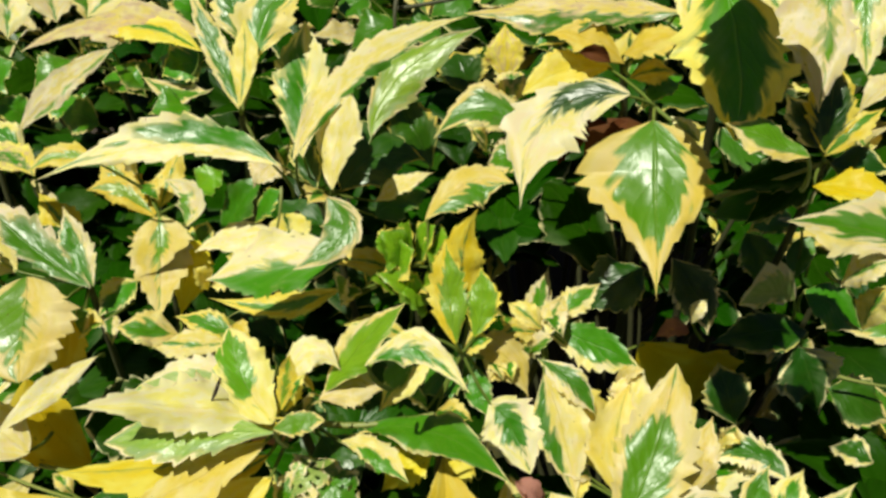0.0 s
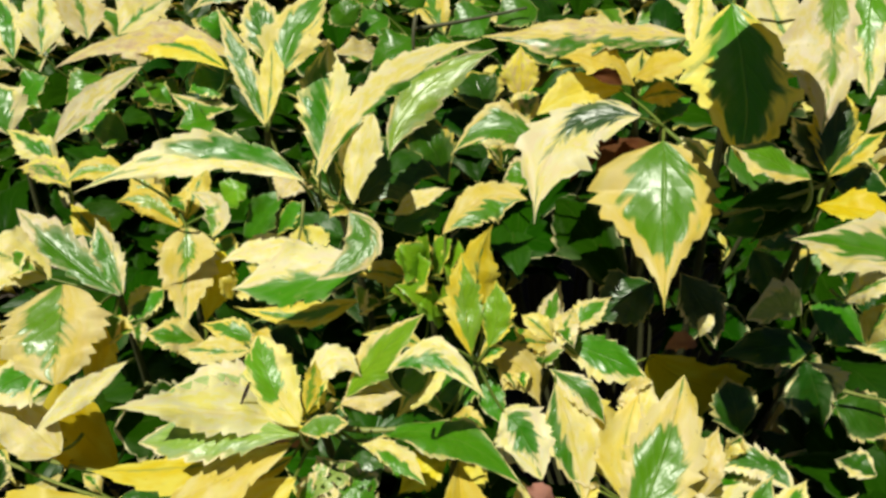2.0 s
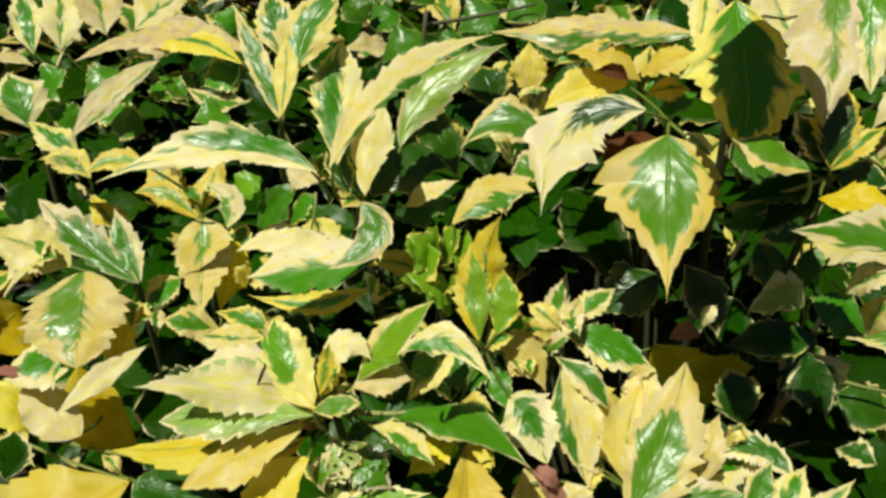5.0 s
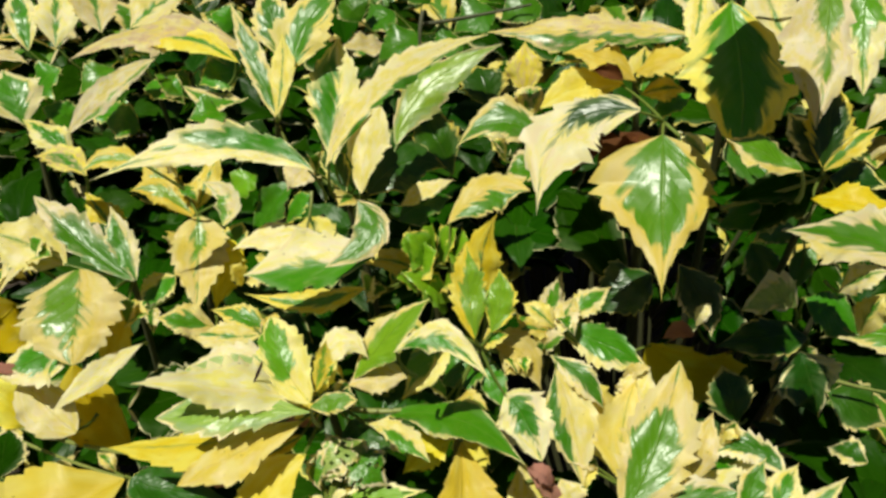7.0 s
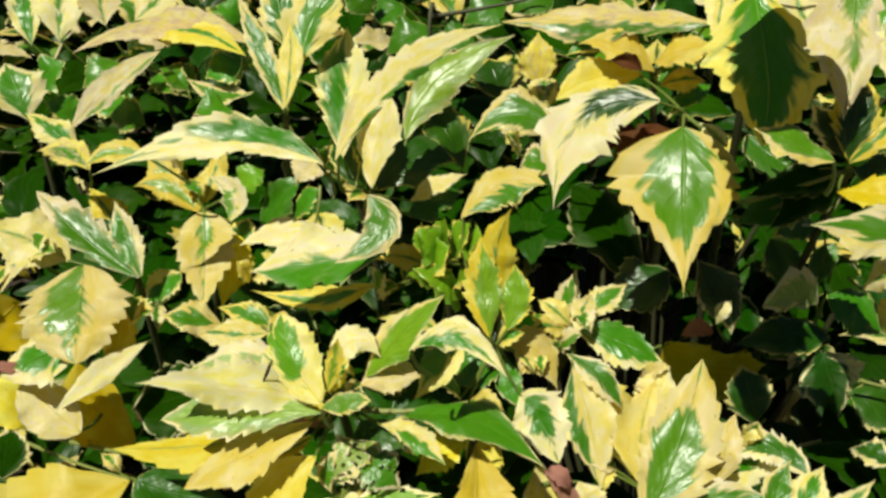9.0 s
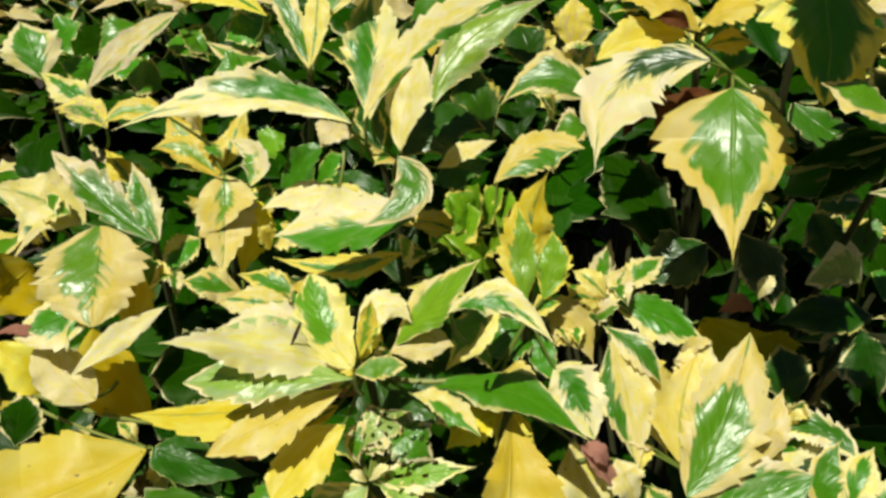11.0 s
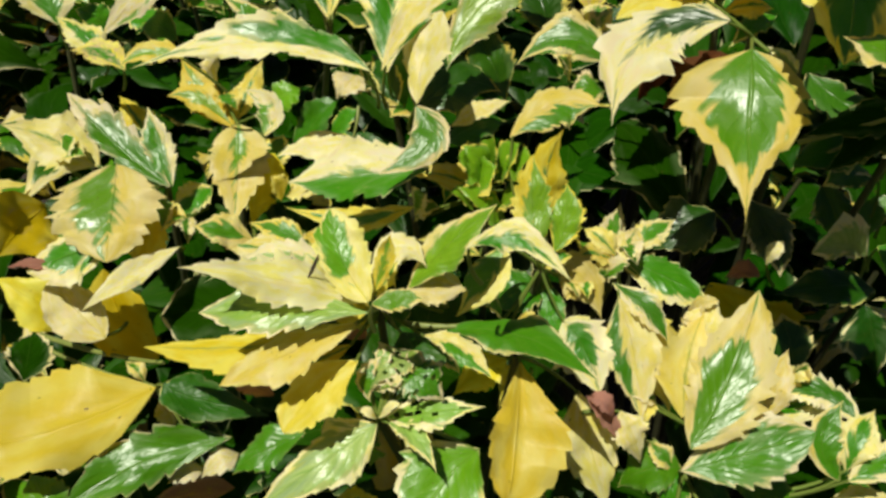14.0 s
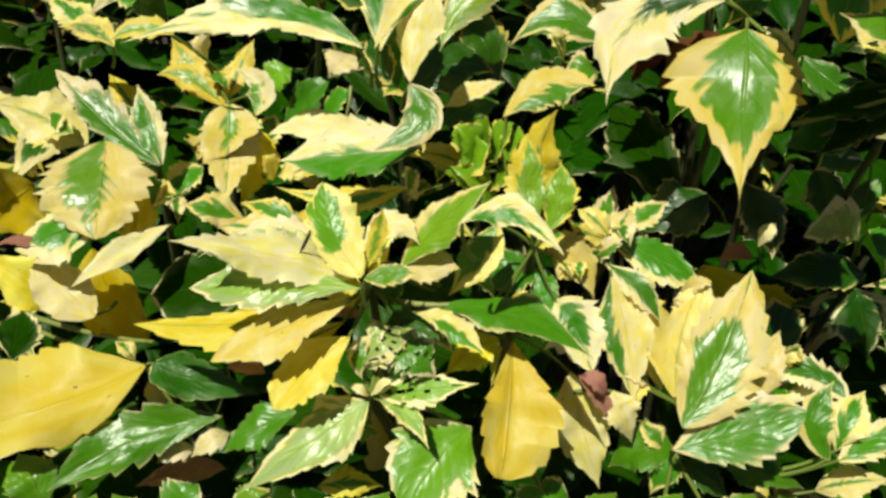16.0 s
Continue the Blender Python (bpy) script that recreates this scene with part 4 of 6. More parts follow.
leaf(top_shoot, (0.098, 0.366, 0.863), (0.110, 0.369, 0.873), (0.125, 0.381, 0.874), 0.018, (-0.15, -0.35, 0.92), (0.60, 0.00, 0.80, 0.00), 0.40, 0.00, 0.30, 12, 0.42, 1.15, 1.6, 9, 1.25)
leaf(top_shoot, (0.098, 0.360, 0.865), (0.110, 0.357, 0.871), (0.124, 0.362, 0.867), 0.017, (-0.07, -0.31, 0.95), (0.10, 0.00, 0.80, 0.00), 0.80, 0.00, 0.30, 12, 0.42, 1.15, 1.6, 9, 1.25)
leaf(top_shoot, (0.131, 0.375, 0.859), (0.115, 0.360, 0.858), (0.103, 0.353, 0.848), 0.013, (-0.11, -0.32, 0.94), (0.95, 0.00, 0.80, 0.00), 0.50, 0.00, 0.20, 12, 0.42, 1.15, 1.6, 9, 1.25)
leaf(top_shoot, (0.039, 0.418, 0.832), (0.038, 0.426, 0.851), (0.038, 0.441, 0.860), 0.024, (-0.01, -0.77, 0.64), (0.00, 0.00, 0.80, 0.00), 0.85, 0.50, 0.30, 12, 0.42, 1.15, 1.6, 9, 1.25)
leaf(top_shoot, (0.037, 0.400, 0.826), (0.041, 0.403, 0.840), (0.047, 0.414, 0.843), 0.021, (-0.26, -0.66, 0.71), (0.30, 0.00, 0.80, 0.00), 0.50, 0.50, 0.30, 12, 0.42, 1.15, 1.6, 9, 1.25)
leaf(top_shoot, (0.048, 0.373, 0.825), (0.020, 0.381, 0.835), (-0.006, 0.374, 0.819), 0.034, (-0.12, -0.31, 0.94), (0.62, 0.00, 0.90, 0.10), 0.45, 0.10, 0.40, 12, 0.42, 1.15, 1.6, 9, 1.25)
leaf(top_shoot, (0.045, 0.362, 0.813), (0.034, 0.358, 0.817), (0.024, 0.360, 0.810), 0.025, (-0.09, -0.30, 0.95), (0.60, 0.00, 0.80, 0.00), 0.30, 0.00, 0.30, 12, 0.42, 1.15, 1.6, 9, 1.25)
leaf(top_shoot, (0.020, 0.467, 0.797), (0.013, 0.479, 0.813), (0.007, 0.497, 0.818), 0.039, (0.07, -0.54, 0.84), (0.80, 0.00, 0.80, 0.00), 0.80, 0.00, 0.80, 12, 0.42, 1.15, 1.6, 9, 1.25)
leaf(top_shoot, (0.025, 0.363, 0.817), (0.019, 0.358, 0.831), (0.015, 0.359, 0.834), 0.015, (0.85, -0.33, 0.42), (0.30, 0.00, 0.90, 0.00), 0.43, 0.00, 0.13, 26, 0.42, 1.15, 1.6, 6, 2)
leaf(top_shoot, (0.025, 0.366, 0.820), (0.017, 0.360, 0.834), (0.010, 0.362, 0.837), 0.014, (0.75, -0.29, 0.59), (0.00, 0.00, 0.90, 0.00), 0.01, 0.00, 0.42, 26, 0.42, 1.15, 1.6, 6, 2)
leaf(top_shoot, (0.070, 0.385, 0.874), (0.071, 0.379, 0.887), (0.075, 0.381, 0.892), 0.016, (-0.89, -0.41, 0.20), (0.50, 0.00, 0.90, 0.30), 0.53, 0.00, 0.17, 26, 0.42, 1.15, 1.6, 6, 2)
leaf(top_shoot, (0.070, 0.384, 0.873), (0.057, 0.373, 0.880), (0.046, 0.370, 0.877), 0.017, (0.27, -0.16, 0.95), (0.50, 0.00, 0.90, -0.30), 0.62, 0.00, 0.46, 26, 0.42, 1.15, 1.6, 6, 2)

tr_shoot = shoot(east_shrub, (0.140, 0.367, 0.927))
leaf(tr_shoot, (0.124, 0.331, 0.930), (0.124, 0.292, 0.908), (0.119, 0.260, 0.890), 0.051, (0.05, -0.50, 0.86), (0.60, -0.10, 0.92, 0.00), 0.75, 0.00, 0.20, 10, 0.45, 0.8, 1, 10, 1.1, lean=-0.07, grey=0.35)
leaf(tr_shoot, (0.183, 0.367, 0.934), (0.174, 0.326, 0.909), (0.163, 0.288, 0.886), 0.033, (-0.20, -0.47, 0.86), (0.55, -0.30, 0.36, 0.12), 0.00, 0.10, 0.15, 10, 0.51, 0.8, 1.5, 9, 1.6, lean=-0.23, grey=0.7)
leaf(tr_shoot, (0.207, 0.376, 0.935), (0.201, 0.350, 0.911), (0.199, 0.323, 0.886), 0.022, (-0.40, -0.59, 0.70), (0.75, -0.20, 0.58, 0.00), 0.15, 0.00, 0.15, 10, 0.53, 0.8, 1, 8, 1.6, lean=0.13, grey=0.6)
leaf(tr_shoot, (0.164, 0.408, 0.914), (0.167, 0.379, 0.905), (0.175, 0.360, 0.888), 0.030, (-0.10, -0.49, 0.86), (0.05, 0.00, 0.80, 0.00), 0.25, 0.00, 0.30, 12, 0.42, 1.15, 1.6, 9, 1.25)
leaf(tr_shoot, (0.120, 0.366, 0.926), (0.114, 0.340, 0.916), (0.111, 0.323, 0.898), 0.015, (-0.15, -0.52, 0.84), (0.05, 0.00, 0.80, 0.00), 0.45, 0.00, 0.30, 12, 0.42, 1.15, 1.6, 9, 1.25)
# unseen leaf overhead, added to shade the large first leaf of this shoot
leaf(tr_shoot, (0.130, 0.302, 0.984), (0.106, 0.253, 0.994), (0.084, 0.216, 0.984), 0.053, (0.0, 0.0, 1.0), (0.00, 0.00, 0.90, 0.00), 0.30, 0.00, 0.40, 12, 0.45, 0.3, 0.8, 9, 1.25)

right_shoot = shoot(east_shrub, (0.193, 0.320, 0.840))
leaf(right_shoot, (0.131, 0.226, 0.903), (0.116, 0.233, 0.907), (0.102, 0.238, 0.910), 0.021, (0.10, -0.30, 0.95), (0.72, 0.00, 0.85, -0.15), 0.40, 0.00, 0.18, 10, 0.54, 1, 1.4, 8, 0.8, lean=0.07)
leaf(right_shoot, (0.185, 0.309, 0.851), (0.186, 0.321, 0.874), (0.193, 0.341, 0.888), 0.024, (-0.28, -0.70, 0.65), (0.70, 0.00, 0.80, 0.00), 0.90, 0.00, 0.90, 12, 0.42, 1.15, 1.6, 9, 1.25)
leaf(right_shoot, (0.185, 0.308, 0.850), (0.196, 0.310, 0.865), (0.213, 0.320, 0.871), 0.016, (-0.45, -0.40, 0.80), (0.20, 0.00, 0.80, 0.00), 0.80, 0.00, 0.30, 12, 0.42, 1.15, 1.6, 9, 1.25)
leaf(right_shoot, (0.187, 0.315, 0.849), (0.175, 0.320, 0.865), (0.168, 0.333, 0.871), 0.020, (0.17, -0.68, 0.71), (0.75, 0.00, 0.80, 0.00), 0.20, 0.00, 0.90, 12, 0.42, 1.15, 1.6, 9, 1.25)
leaf(right_shoot, (0.186, 0.212, 0.867), (0.170, 0.239, 0.860), (0.151, 0.266, 0.845), 0.040, (-0.41, 0.09, 0.91), (0.40, 0.10, 0.90, -0.10), 0.18, 0.00, 0.40, 12, 0.42, 1.15, 1.6, 9, 1.25)
leaf(right_shoot, (0.179, 0.299, 0.839), (0.196, 0.285, 0.846), (0.218, 0.277, 0.844), 0.022, (-0.24, -0.21, 0.95), (0.00, 0.00, 0.80, 0.00), 1.00, 0.15, 0.30, 12, 0.42, 1.15, 1.6, 9, 1.25)
# the next three: shade of the right hollow put into their dark green
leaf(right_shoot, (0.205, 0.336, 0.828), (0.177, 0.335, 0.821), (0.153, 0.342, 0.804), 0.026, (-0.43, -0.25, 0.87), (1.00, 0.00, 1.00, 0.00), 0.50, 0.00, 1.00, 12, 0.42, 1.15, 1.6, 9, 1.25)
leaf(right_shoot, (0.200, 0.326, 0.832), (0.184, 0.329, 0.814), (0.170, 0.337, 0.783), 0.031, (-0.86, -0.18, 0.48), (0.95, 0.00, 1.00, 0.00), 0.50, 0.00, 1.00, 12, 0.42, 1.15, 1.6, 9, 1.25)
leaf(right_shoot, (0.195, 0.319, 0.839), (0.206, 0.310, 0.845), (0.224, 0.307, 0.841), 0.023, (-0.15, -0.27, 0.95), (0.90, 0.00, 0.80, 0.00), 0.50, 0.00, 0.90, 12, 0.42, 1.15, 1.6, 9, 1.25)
leaf(right_shoot, (0.211, 0.294, 0.778), (0.218, 0.288, 0.796), (0.230, 0.287, 0.801), 0.021, (-0.78, -0.10, 0.61), (0.10, 0.00, 0.80, 0.00), 0.10, 0.00, 0.30, 12, 0.42, 1.15, 1.6, 9, 1.25)
leaf(right_shoot, (0.234, 0.292, 0.745), (0.233, 0.291, 0.768), (0.239, 0.294, 0.779), 0.019, (-0.72, -0.68, 0.13), (0.10, 0.00, 0.80, 0.00), 0.60, 0.00, 0.30, 12, 0.42, 1.15, 1.6, 9, 1.25)

low_shoot = shoot(east_shrub, (0.081, 0.176, 0.723))
leaf(low_shoot, (0.164, 0.201, 0.737), (0.150, 0.215, 0.740), (0.130, 0.213, 0.737), 0.018, (-0.10, -0.30, 0.95), (0.50, 0.10, 0.80, -0.10), 0.00, 0.00, 0.60, 10, 0.51, 0.8, 0.9, 11, 2.6, lean=-0.12)
leaf(low_shoot, (0.072, 0.162, 0.745), (0.098, 0.166, 0.756), (0.124, 0.171, 0.768), 0.032, (-0.31, -0.41, 0.86), (0.62, 0.08, 1.10, -0.28), 0.10, 0.02, 0.25, 10, 0.55, 1, 0.8, 9, 1.2, lean=0.04, grey=0.6)
leaf(low_shoot, (0.101, 0.192, 0.719), (0.136, 0.215, 0.728), (0.173, 0.222, 0.724), 0.029, (-0.01, -0.15, 0.99), (0.20, 0.40, 0.80, 0.00), 0.18, 0.00, 0.50, 12, 0.42, 1.15, 1.6, 9, 1.25)
leaf(low_shoot, (0.148, 0.172, 0.732), (0.139, 0.184, 0.744), (0.148, 0.197, 0.758), 0.017, (-0.10, -0.70, 0.70), (0.68, 0.00, 0.95, -0.12), 0.45, 0.00, 0.30, 10, 0.58, 0.8, 1.4, 8, 0.8, lean=-0.21)
leaf(low_shoot, (0.151, 0.172, 0.732), (0.168, 0.182, 0.740), (0.188, 0.193, 0.750), 0.016, (-0.25, -0.35, 0.90), (0.42, 0.15, 0.80, -0.20), 0.25, 0.00, 0.25, 10, 0.43, 1, 1.4, 9, 1.3, lean=-0.24, grey=0.5)
leaf(low_shoot, (0.152, 0.177, 0.732), (0.156, 0.187, 0.746), (0.168, 0.202, 0.747), 0.018, (-0.27, -0.36, 0.90), (0.30, 0.00, 0.80, 0.00), 0.40, 0.00, 0.30, 12, 0.42, 1.15, 1.6, 9, 1.25)
leaf(low_shoot, (0.082, 0.180, 0.720), (0.066, 0.179, 0.719), (0.054, 0.178, 0.702), 0.028, (-0.53, -0.24, 0.81), (1.00, 0.00, 1.00, 0.00), 0.50, 0.00, 0.35, 12, 0.42, 1.15, 1.6, 9, 1.25)
leaf(low_shoot, (0.082, 0.179, 0.719), (0.076, 0.170, 0.717), (0.073, 0.165, 0.702), 0.018, (-0.36, -0.61, 0.70), (0.90, 0.00, 0.80, 0.00), 0.50, 0.00, 0.40, 12, 0.42, 1.15, 1.6, 9, 1.25)
leaf(low_shoot, (0.087, 0.177, 0.717), (0.097, 0.169, 0.716), (0.112, 0.165, 0.702), 0.017, (0.31, -0.42, 0.85), (1.00, 0.00, 1.00, 0.00), 0.50, 0.00, 0.70, 12, 0.42, 1.15, 1.6, 9, 1.25)
leaf(low_shoot, (0.102, 0.179, 0.716), (0.121, 0.173, 0.719), (0.146, 0.171, 0.709), 0.021, (0.11, -0.22, 0.97), (1.00, 0.00, 1.00, 0.00), 0.50, 0.00, 0.40, 12, 0.42, 1.15, 1.6, 9, 1.25)
leaf(low_shoot, (0.154, 0.176, 0.700), (0.166, 0.174, 0.714), (0.185, 0.176, 0.715), 0.017, (-0.44, -0.17, 0.88), (0.10, 0.00, 0.80, 0.00), 0.35, 0.00, 0.30, 12, 0.42, 1.15, 1.6, 9, 1.25)
leaf(low_shoot, (0.079, 0.179, 0.718), (0.071, 0.184, 0.726), (0.067, 0.194, 0.721), 0.012, (-0.08, -0.20, 0.98), (0.40, 0.00, 0.80, 0.00), 0.50, 0.30, 0.30, 12, 0.42, 1.15, 1.6, 9, 1.25)
leaf(low_shoot, (-0.181, 0.117, 0.707), (-0.174, 0.123, 0.720), (-0.173, 0.134, 0.719), 0.021, (-0.06, -0.57, 0.82), (0.95, 0.00, 1.00, 0.00), 0.40, 0.00, 0.15, 12, 0.42, 1.15, 1.6, 9, 1.25)
leaf(low_shoot, (-0.152, 0.118, 0.709), (-0.157, 0.124, 0.722), (-0.166, 0.134, 0.720), 0.019, (0.30, -0.36, 0.88), (0.95, 0.00, 1.00, 0.00), 0.40, 0.00, 0.15, 12, 0.42, 1.15, 1.6, 9, 1.25)
leaf(low_shoot, (-0.076, 0.123, 0.714), (-0.069, 0.129, 0.727), (-0.064, 0.140, 0.726), 0.019, (-0.19, -0.49, 0.85), (0.95, 0.00, 1.00, 0.00), 0.40, 0.00, 0.15, 12, 0.42, 1.15, 1.6, 9, 1.25)
leaf(low_shoot, (-0.057, 0.124, 0.715), (-0.052, 0.130, 0.729), (-0.047, 0.141, 0.728), 0.019, (-0.18, -0.51, 0.84), (0.95, 0.00, 1.00, 0.00), 0.40, 0.00, 0.15, 12, 0.42, 1.15, 1.6, 9, 1.25)
leaf(low_shoot, (0.038, 0.129, 0.722), (0.042, 0.136, 0.735), (0.049, 0.146, 0.734), 0.019, (-0.26, -0.45, 0.85), (0.95, 0.00, 1.00, 0.00), 0.40, 0.00, 0.15, 12, 0.42, 1.15, 1.6, 9, 1.25)
leaf(low_shoot, (0.066, 0.131, 0.723), (0.069, 0.137, 0.737), (0.077, 0.148, 0.736), 0.019, (-0.28, -0.43, 0.86), (0.95, 0.00, 1.00, 0.00), 0.40, 0.00, 0.15, 12, 0.42, 1.15, 1.6, 9, 1.25)
leaf(low_shoot, (0.096, 0.132, 0.726), (0.099, 0.139, 0.739), (0.108, 0.149, 0.738), 0.019, (-0.30, -0.42, 0.86), (0.95, 0.00, 1.00, 0.00), 0.40, 0.00, 0.15, 12, 0.42, 1.15, 1.6, 9, 1.25)
leaf(low_shoot, (0.126, 0.134, 0.728), (0.119, 0.140, 0.740), (0.117, 0.150, 0.738), 0.020, (0.06, -0.55, 0.84), (0.95, 0.00, 1.00, 0.00), 0.40, 0.00, 0.15, 12, 0.42, 1.15, 1.6, 9, 1.25)
leaf(low_shoot, (0.152, 0.136, 0.729), (0.143, 0.141, 0.742), (0.141, 0.151, 0.740), 0.021, (0.08, -0.53, 0.85), (0.95, 0.00, 1.00, 0.00), 0.40, 0.00, 0.15, 12, 0.42, 1.15, 1.6, 9, 1.25)
leaf(low_shoot, (0.143, 0.225, 0.730), (0.141, 0.222, 0.747), (0.143, 0.224, 0.750), 0.012, (-0.63, -0.77, -0.07), (0.30, 0.00, 0.90, 0.30), 0.44, 0.00, 0.35, 26, 0.42, 1.15, 1.6, 6, 2)
leaf(low_shoot, (0.136, 0.224, 0.729), (0.139, 0.220, 0.744), (0.146, 0.219, 0.745), 0.012, (-0.84, 0.03, 0.54), (0.00, 0.00, 0.90, 0.30), 0.49, 0.00, 0.30, 26, 0.42, 1.15, 1.6, 6, 2)

dead_shoot = shoot(mid_shrub, (-0.057, 0.158, 0.771))
leaf(dead_shoot, (-0.057, 0.155, 0.772), (-0.076, 0.141, 0.764), (-0.107, 0.125, 0.743), 0.027, (-0.28, -0.39, 0.88), (0.50, 0.00, 1.10, 0.05), 0.25, 0.10, -0.35, 12, 0.42, 1.15, 1.6, 11, 0.8, grey=1)
leaf(dead_shoot, (-0.054, 0.156, 0.774), (-0.035, 0.154, 0.783), (-0.014, 0.154, 0.790), 0.015, (-0.37, -0.19, 0.91), (0.60, 0.00, 0.80, 0.00), 0.15, 0.10, -0.15, 12, 0.42, 1.15, 1.6, 10, 1.5, 0.12)
leaf(dead_shoot, (-0.053, 0.155, 0.773), (-0.041, 0.146, 0.777), (-0.031, 0.133, 0.773), 0.011, (-0.11, -0.07, 0.99), (0.70, 0.00, 0.80, 0.00), 0.30, 0.00, -0.25, 12, 0.42, 1.15, 1.6, 9, 1.25)
leaf(dead_shoot, (-0.050, 0.169, 0.793), (-0.061, 0.164, 0.788), (-0.060, 0.158, 0.780), 0.013, (-0.25, -0.60, 0.76), (0.60, 0.00, 0.80, 0.00), 0.20, 0.00, 0.30, 12, 0.42, 1.15, 1.6, 9, 1.25)
leaf(dead_shoot, (-0.048, 0.170, 0.791), (-0.039, 0.161, 0.794), (-0.030, 0.157, 0.786), 0.020, (0.07, -0.25, 0.97), (0.75, 0.00, 0.80, 0.00), 0.08, 0.00, 0.35, 12, 0.42, 1.15, 1.6, 9, 1.25, 0.1)
leaf(dead_shoot, (-0.044, 0.175, 0.792), (-0.047, 0.167, 0.792), (-0.050, 0.165, 0.780), 0.011, (-0.22, -0.69, 0.69), (0.70, 0.00, 0.80, 0.00), 0.20, 0.00, 0.20, 12, 0.42, 1.15, 1.6, 9, 1.25)
leaf(dead_shoot, (-0.015, 0.155, 0.760), (-0.031, 0.137, 0.754), (-0.039, 0.119, 0.741), 0.043, (-0.14, -0.39, 0.91), (0.80, 0.00, 1.00, 0.00), 0.30, 0.00, 0.12, 12, 0.42, 1.15, 1.6, 9, 1.25)
leaf(dead_shoot, (-0.058, 0.156, 0.754), (-0.059, 0.151, 0.757), (-0.060, 0.150, 0.746), 0.011, (-0.09, -0.75, 0.65), (1.00, 0.00, 1.00, 0.00), 0.50, 0.00, 0.10, 12, 0.42, 1.15, 1.6, 9, 1.25)
leaf(dead_shoot, (-0.057, 0.156, 0.773), (-0.061, 0.155, 0.779), (-0.067, 0.160, 0.774), 0.005, (0.02, -0.19, 0.98), (0.00, 0.00, 0.80, 0.00), 0.05, 0.00, 0.30, 12, 0.42, 1.15, 1.6, 4, 1.25)
leaf(dead_shoot, (-0.057, 0.156, 0.773), (-0.051, 0.154, 0.785), (-0.047, 0.156, 0.785), 0.005, (-0.73, -0.31, 0.60), (0.00, 0.00, 0.80, 0.00), 0.05, 0.00, 0.30, 12, 0.42, 1.15, 1.6, 4, 1.25)
leaf(dead_shoot, (-0.079, 0.143, 0.723), (-0.064, 0.142, 0.731), (-0.050, 0.145, 0.725), 0.015, (-0.06, -0.17, 0.98), (0.20, 0.00, 0.80, 0.00), 0.90, 0.00, 0.30, 12, 0.42, 1.15, 1.6, 9, 1.25)
leaf(dead_shoot, (-0.044, 0.176, 0.793), (-0.053, 0.165, 0.796), (-0.061, 0.160, 0.786), 0.019, (-0.08, -0.30, 0.95), (0.50, 0.00, 1.00, 0.00), 0.10, 0.15, -0.30, 12, 0.42, 1.15, 1.6, 10, 1.3, 0.36)
leaf(dead_shoot, (-0.038, 0.173, 0.789), (-0.041, 0.163, 0.792), (-0.045, 0.157, 0.782), 0.014, (-0.06, -0.42, 0.91), (0.50, 0.00, 1.00, 0.00), 0.10, 0.15, -0.20, 12, 0.42, 1.15, 1.6, 8, 1.3, 0.3)
leaf(dead_shoot, (-0.054, 0.177, 0.794), (-0.056, 0.169, 0.797), (-0.060, 0.165, 0.788), 0.008, (-0.07, -0.42, 0.90), (0.60, 0.00, 1.00, 0.00), 0.10, 0.10, -0.20, 12, 0.42, 1.15, 1.6, 5, 2.2)
leaf(dead_shoot, (-0.047, 0.176, 0.793), (-0.043, 0.168, 0.797), (-0.041, 0.166, 0.788), 0.008, (0.13, -0.35, 0.93), (0.60, 0.00, 1.00, 0.00), 0.10, 0.10, -0.20, 12, 0.42, 1.15, 1.6, 5, 2.2)
leaf(dead_shoot, (-0.061, 0.165, 0.780), (-0.052, 0.162, 0.790), (-0.046, 0.164, 0.786), 0.009, (-0.40, -0.16, 0.90), (0.60, 0.00, 1.00, 0.00), 0.10, 0.10, -0.20, 12, 0.42, 1.15, 1.6, 5, 2.2)

wedge_shoot = shoot(mid_shrub, (-0.001, 0.190, 0.779))
leaf(wedge_shoot, (-0.000, 0.188, 0.779), (0.000, 0.164, 0.765), (-0.002, 0.138, 0.750), 0.036, (0.05, -0.50, 0.86), (0.00, 0.00, 0.80, 0.00), 0.85, 0.00, 0.30, 20, 0.64, 1.3, 0.38, 8, 0.9, lean=0.30)
leaf(wedge_shoot, (0.030, 0.198, 0.749), (0.038, 0.180, 0.728), (0.050, 0.165, 0.702), 0.030, (0.22, -0.75, 0.62), (0.00, 0.00, 0.80, 0.00), 0.35, 0.15, 0.30, 12, 0.42, 1.15, 1.6, 9, 1.25)
leaf(wedge_shoot, (0.049, 0.190, 0.747), (0.054, 0.181, 0.742), (0.062, 0.177, 0.724), 0.017, (0.33, -0.74, 0.59), (0.00, 0.00, 0.80, 0.00), 0.15, 0.00, 0.30, 12, 0.42, 1.15, 1.6, 9, 1.25)
leaf(wedge_shoot, (-0.004, 0.199, 0.766), (-0.017, 0.190, 0.765), (-0.028, 0.187, 0.751), 0.019, (-0.32, -0.39, 0.86), (0.00, 0.00, 0.80, 0.00), 0.95, 0.20, 0.30, 12, 0.42, 1.15, 1.6, 9, 1.25)
leaf(wedge_shoot, (0.020, 0.153, 0.719), (0.016, 0.146, 0.720), (0.014, 0.142, 0.706), 0.020, (-0.32, -0.64, 0.70), (0.90, 0.00, 0.80, 0.00), 0.10, 0.00, 0.30, 12, 0.42, 1.15, 1.6, 9, 1.25)
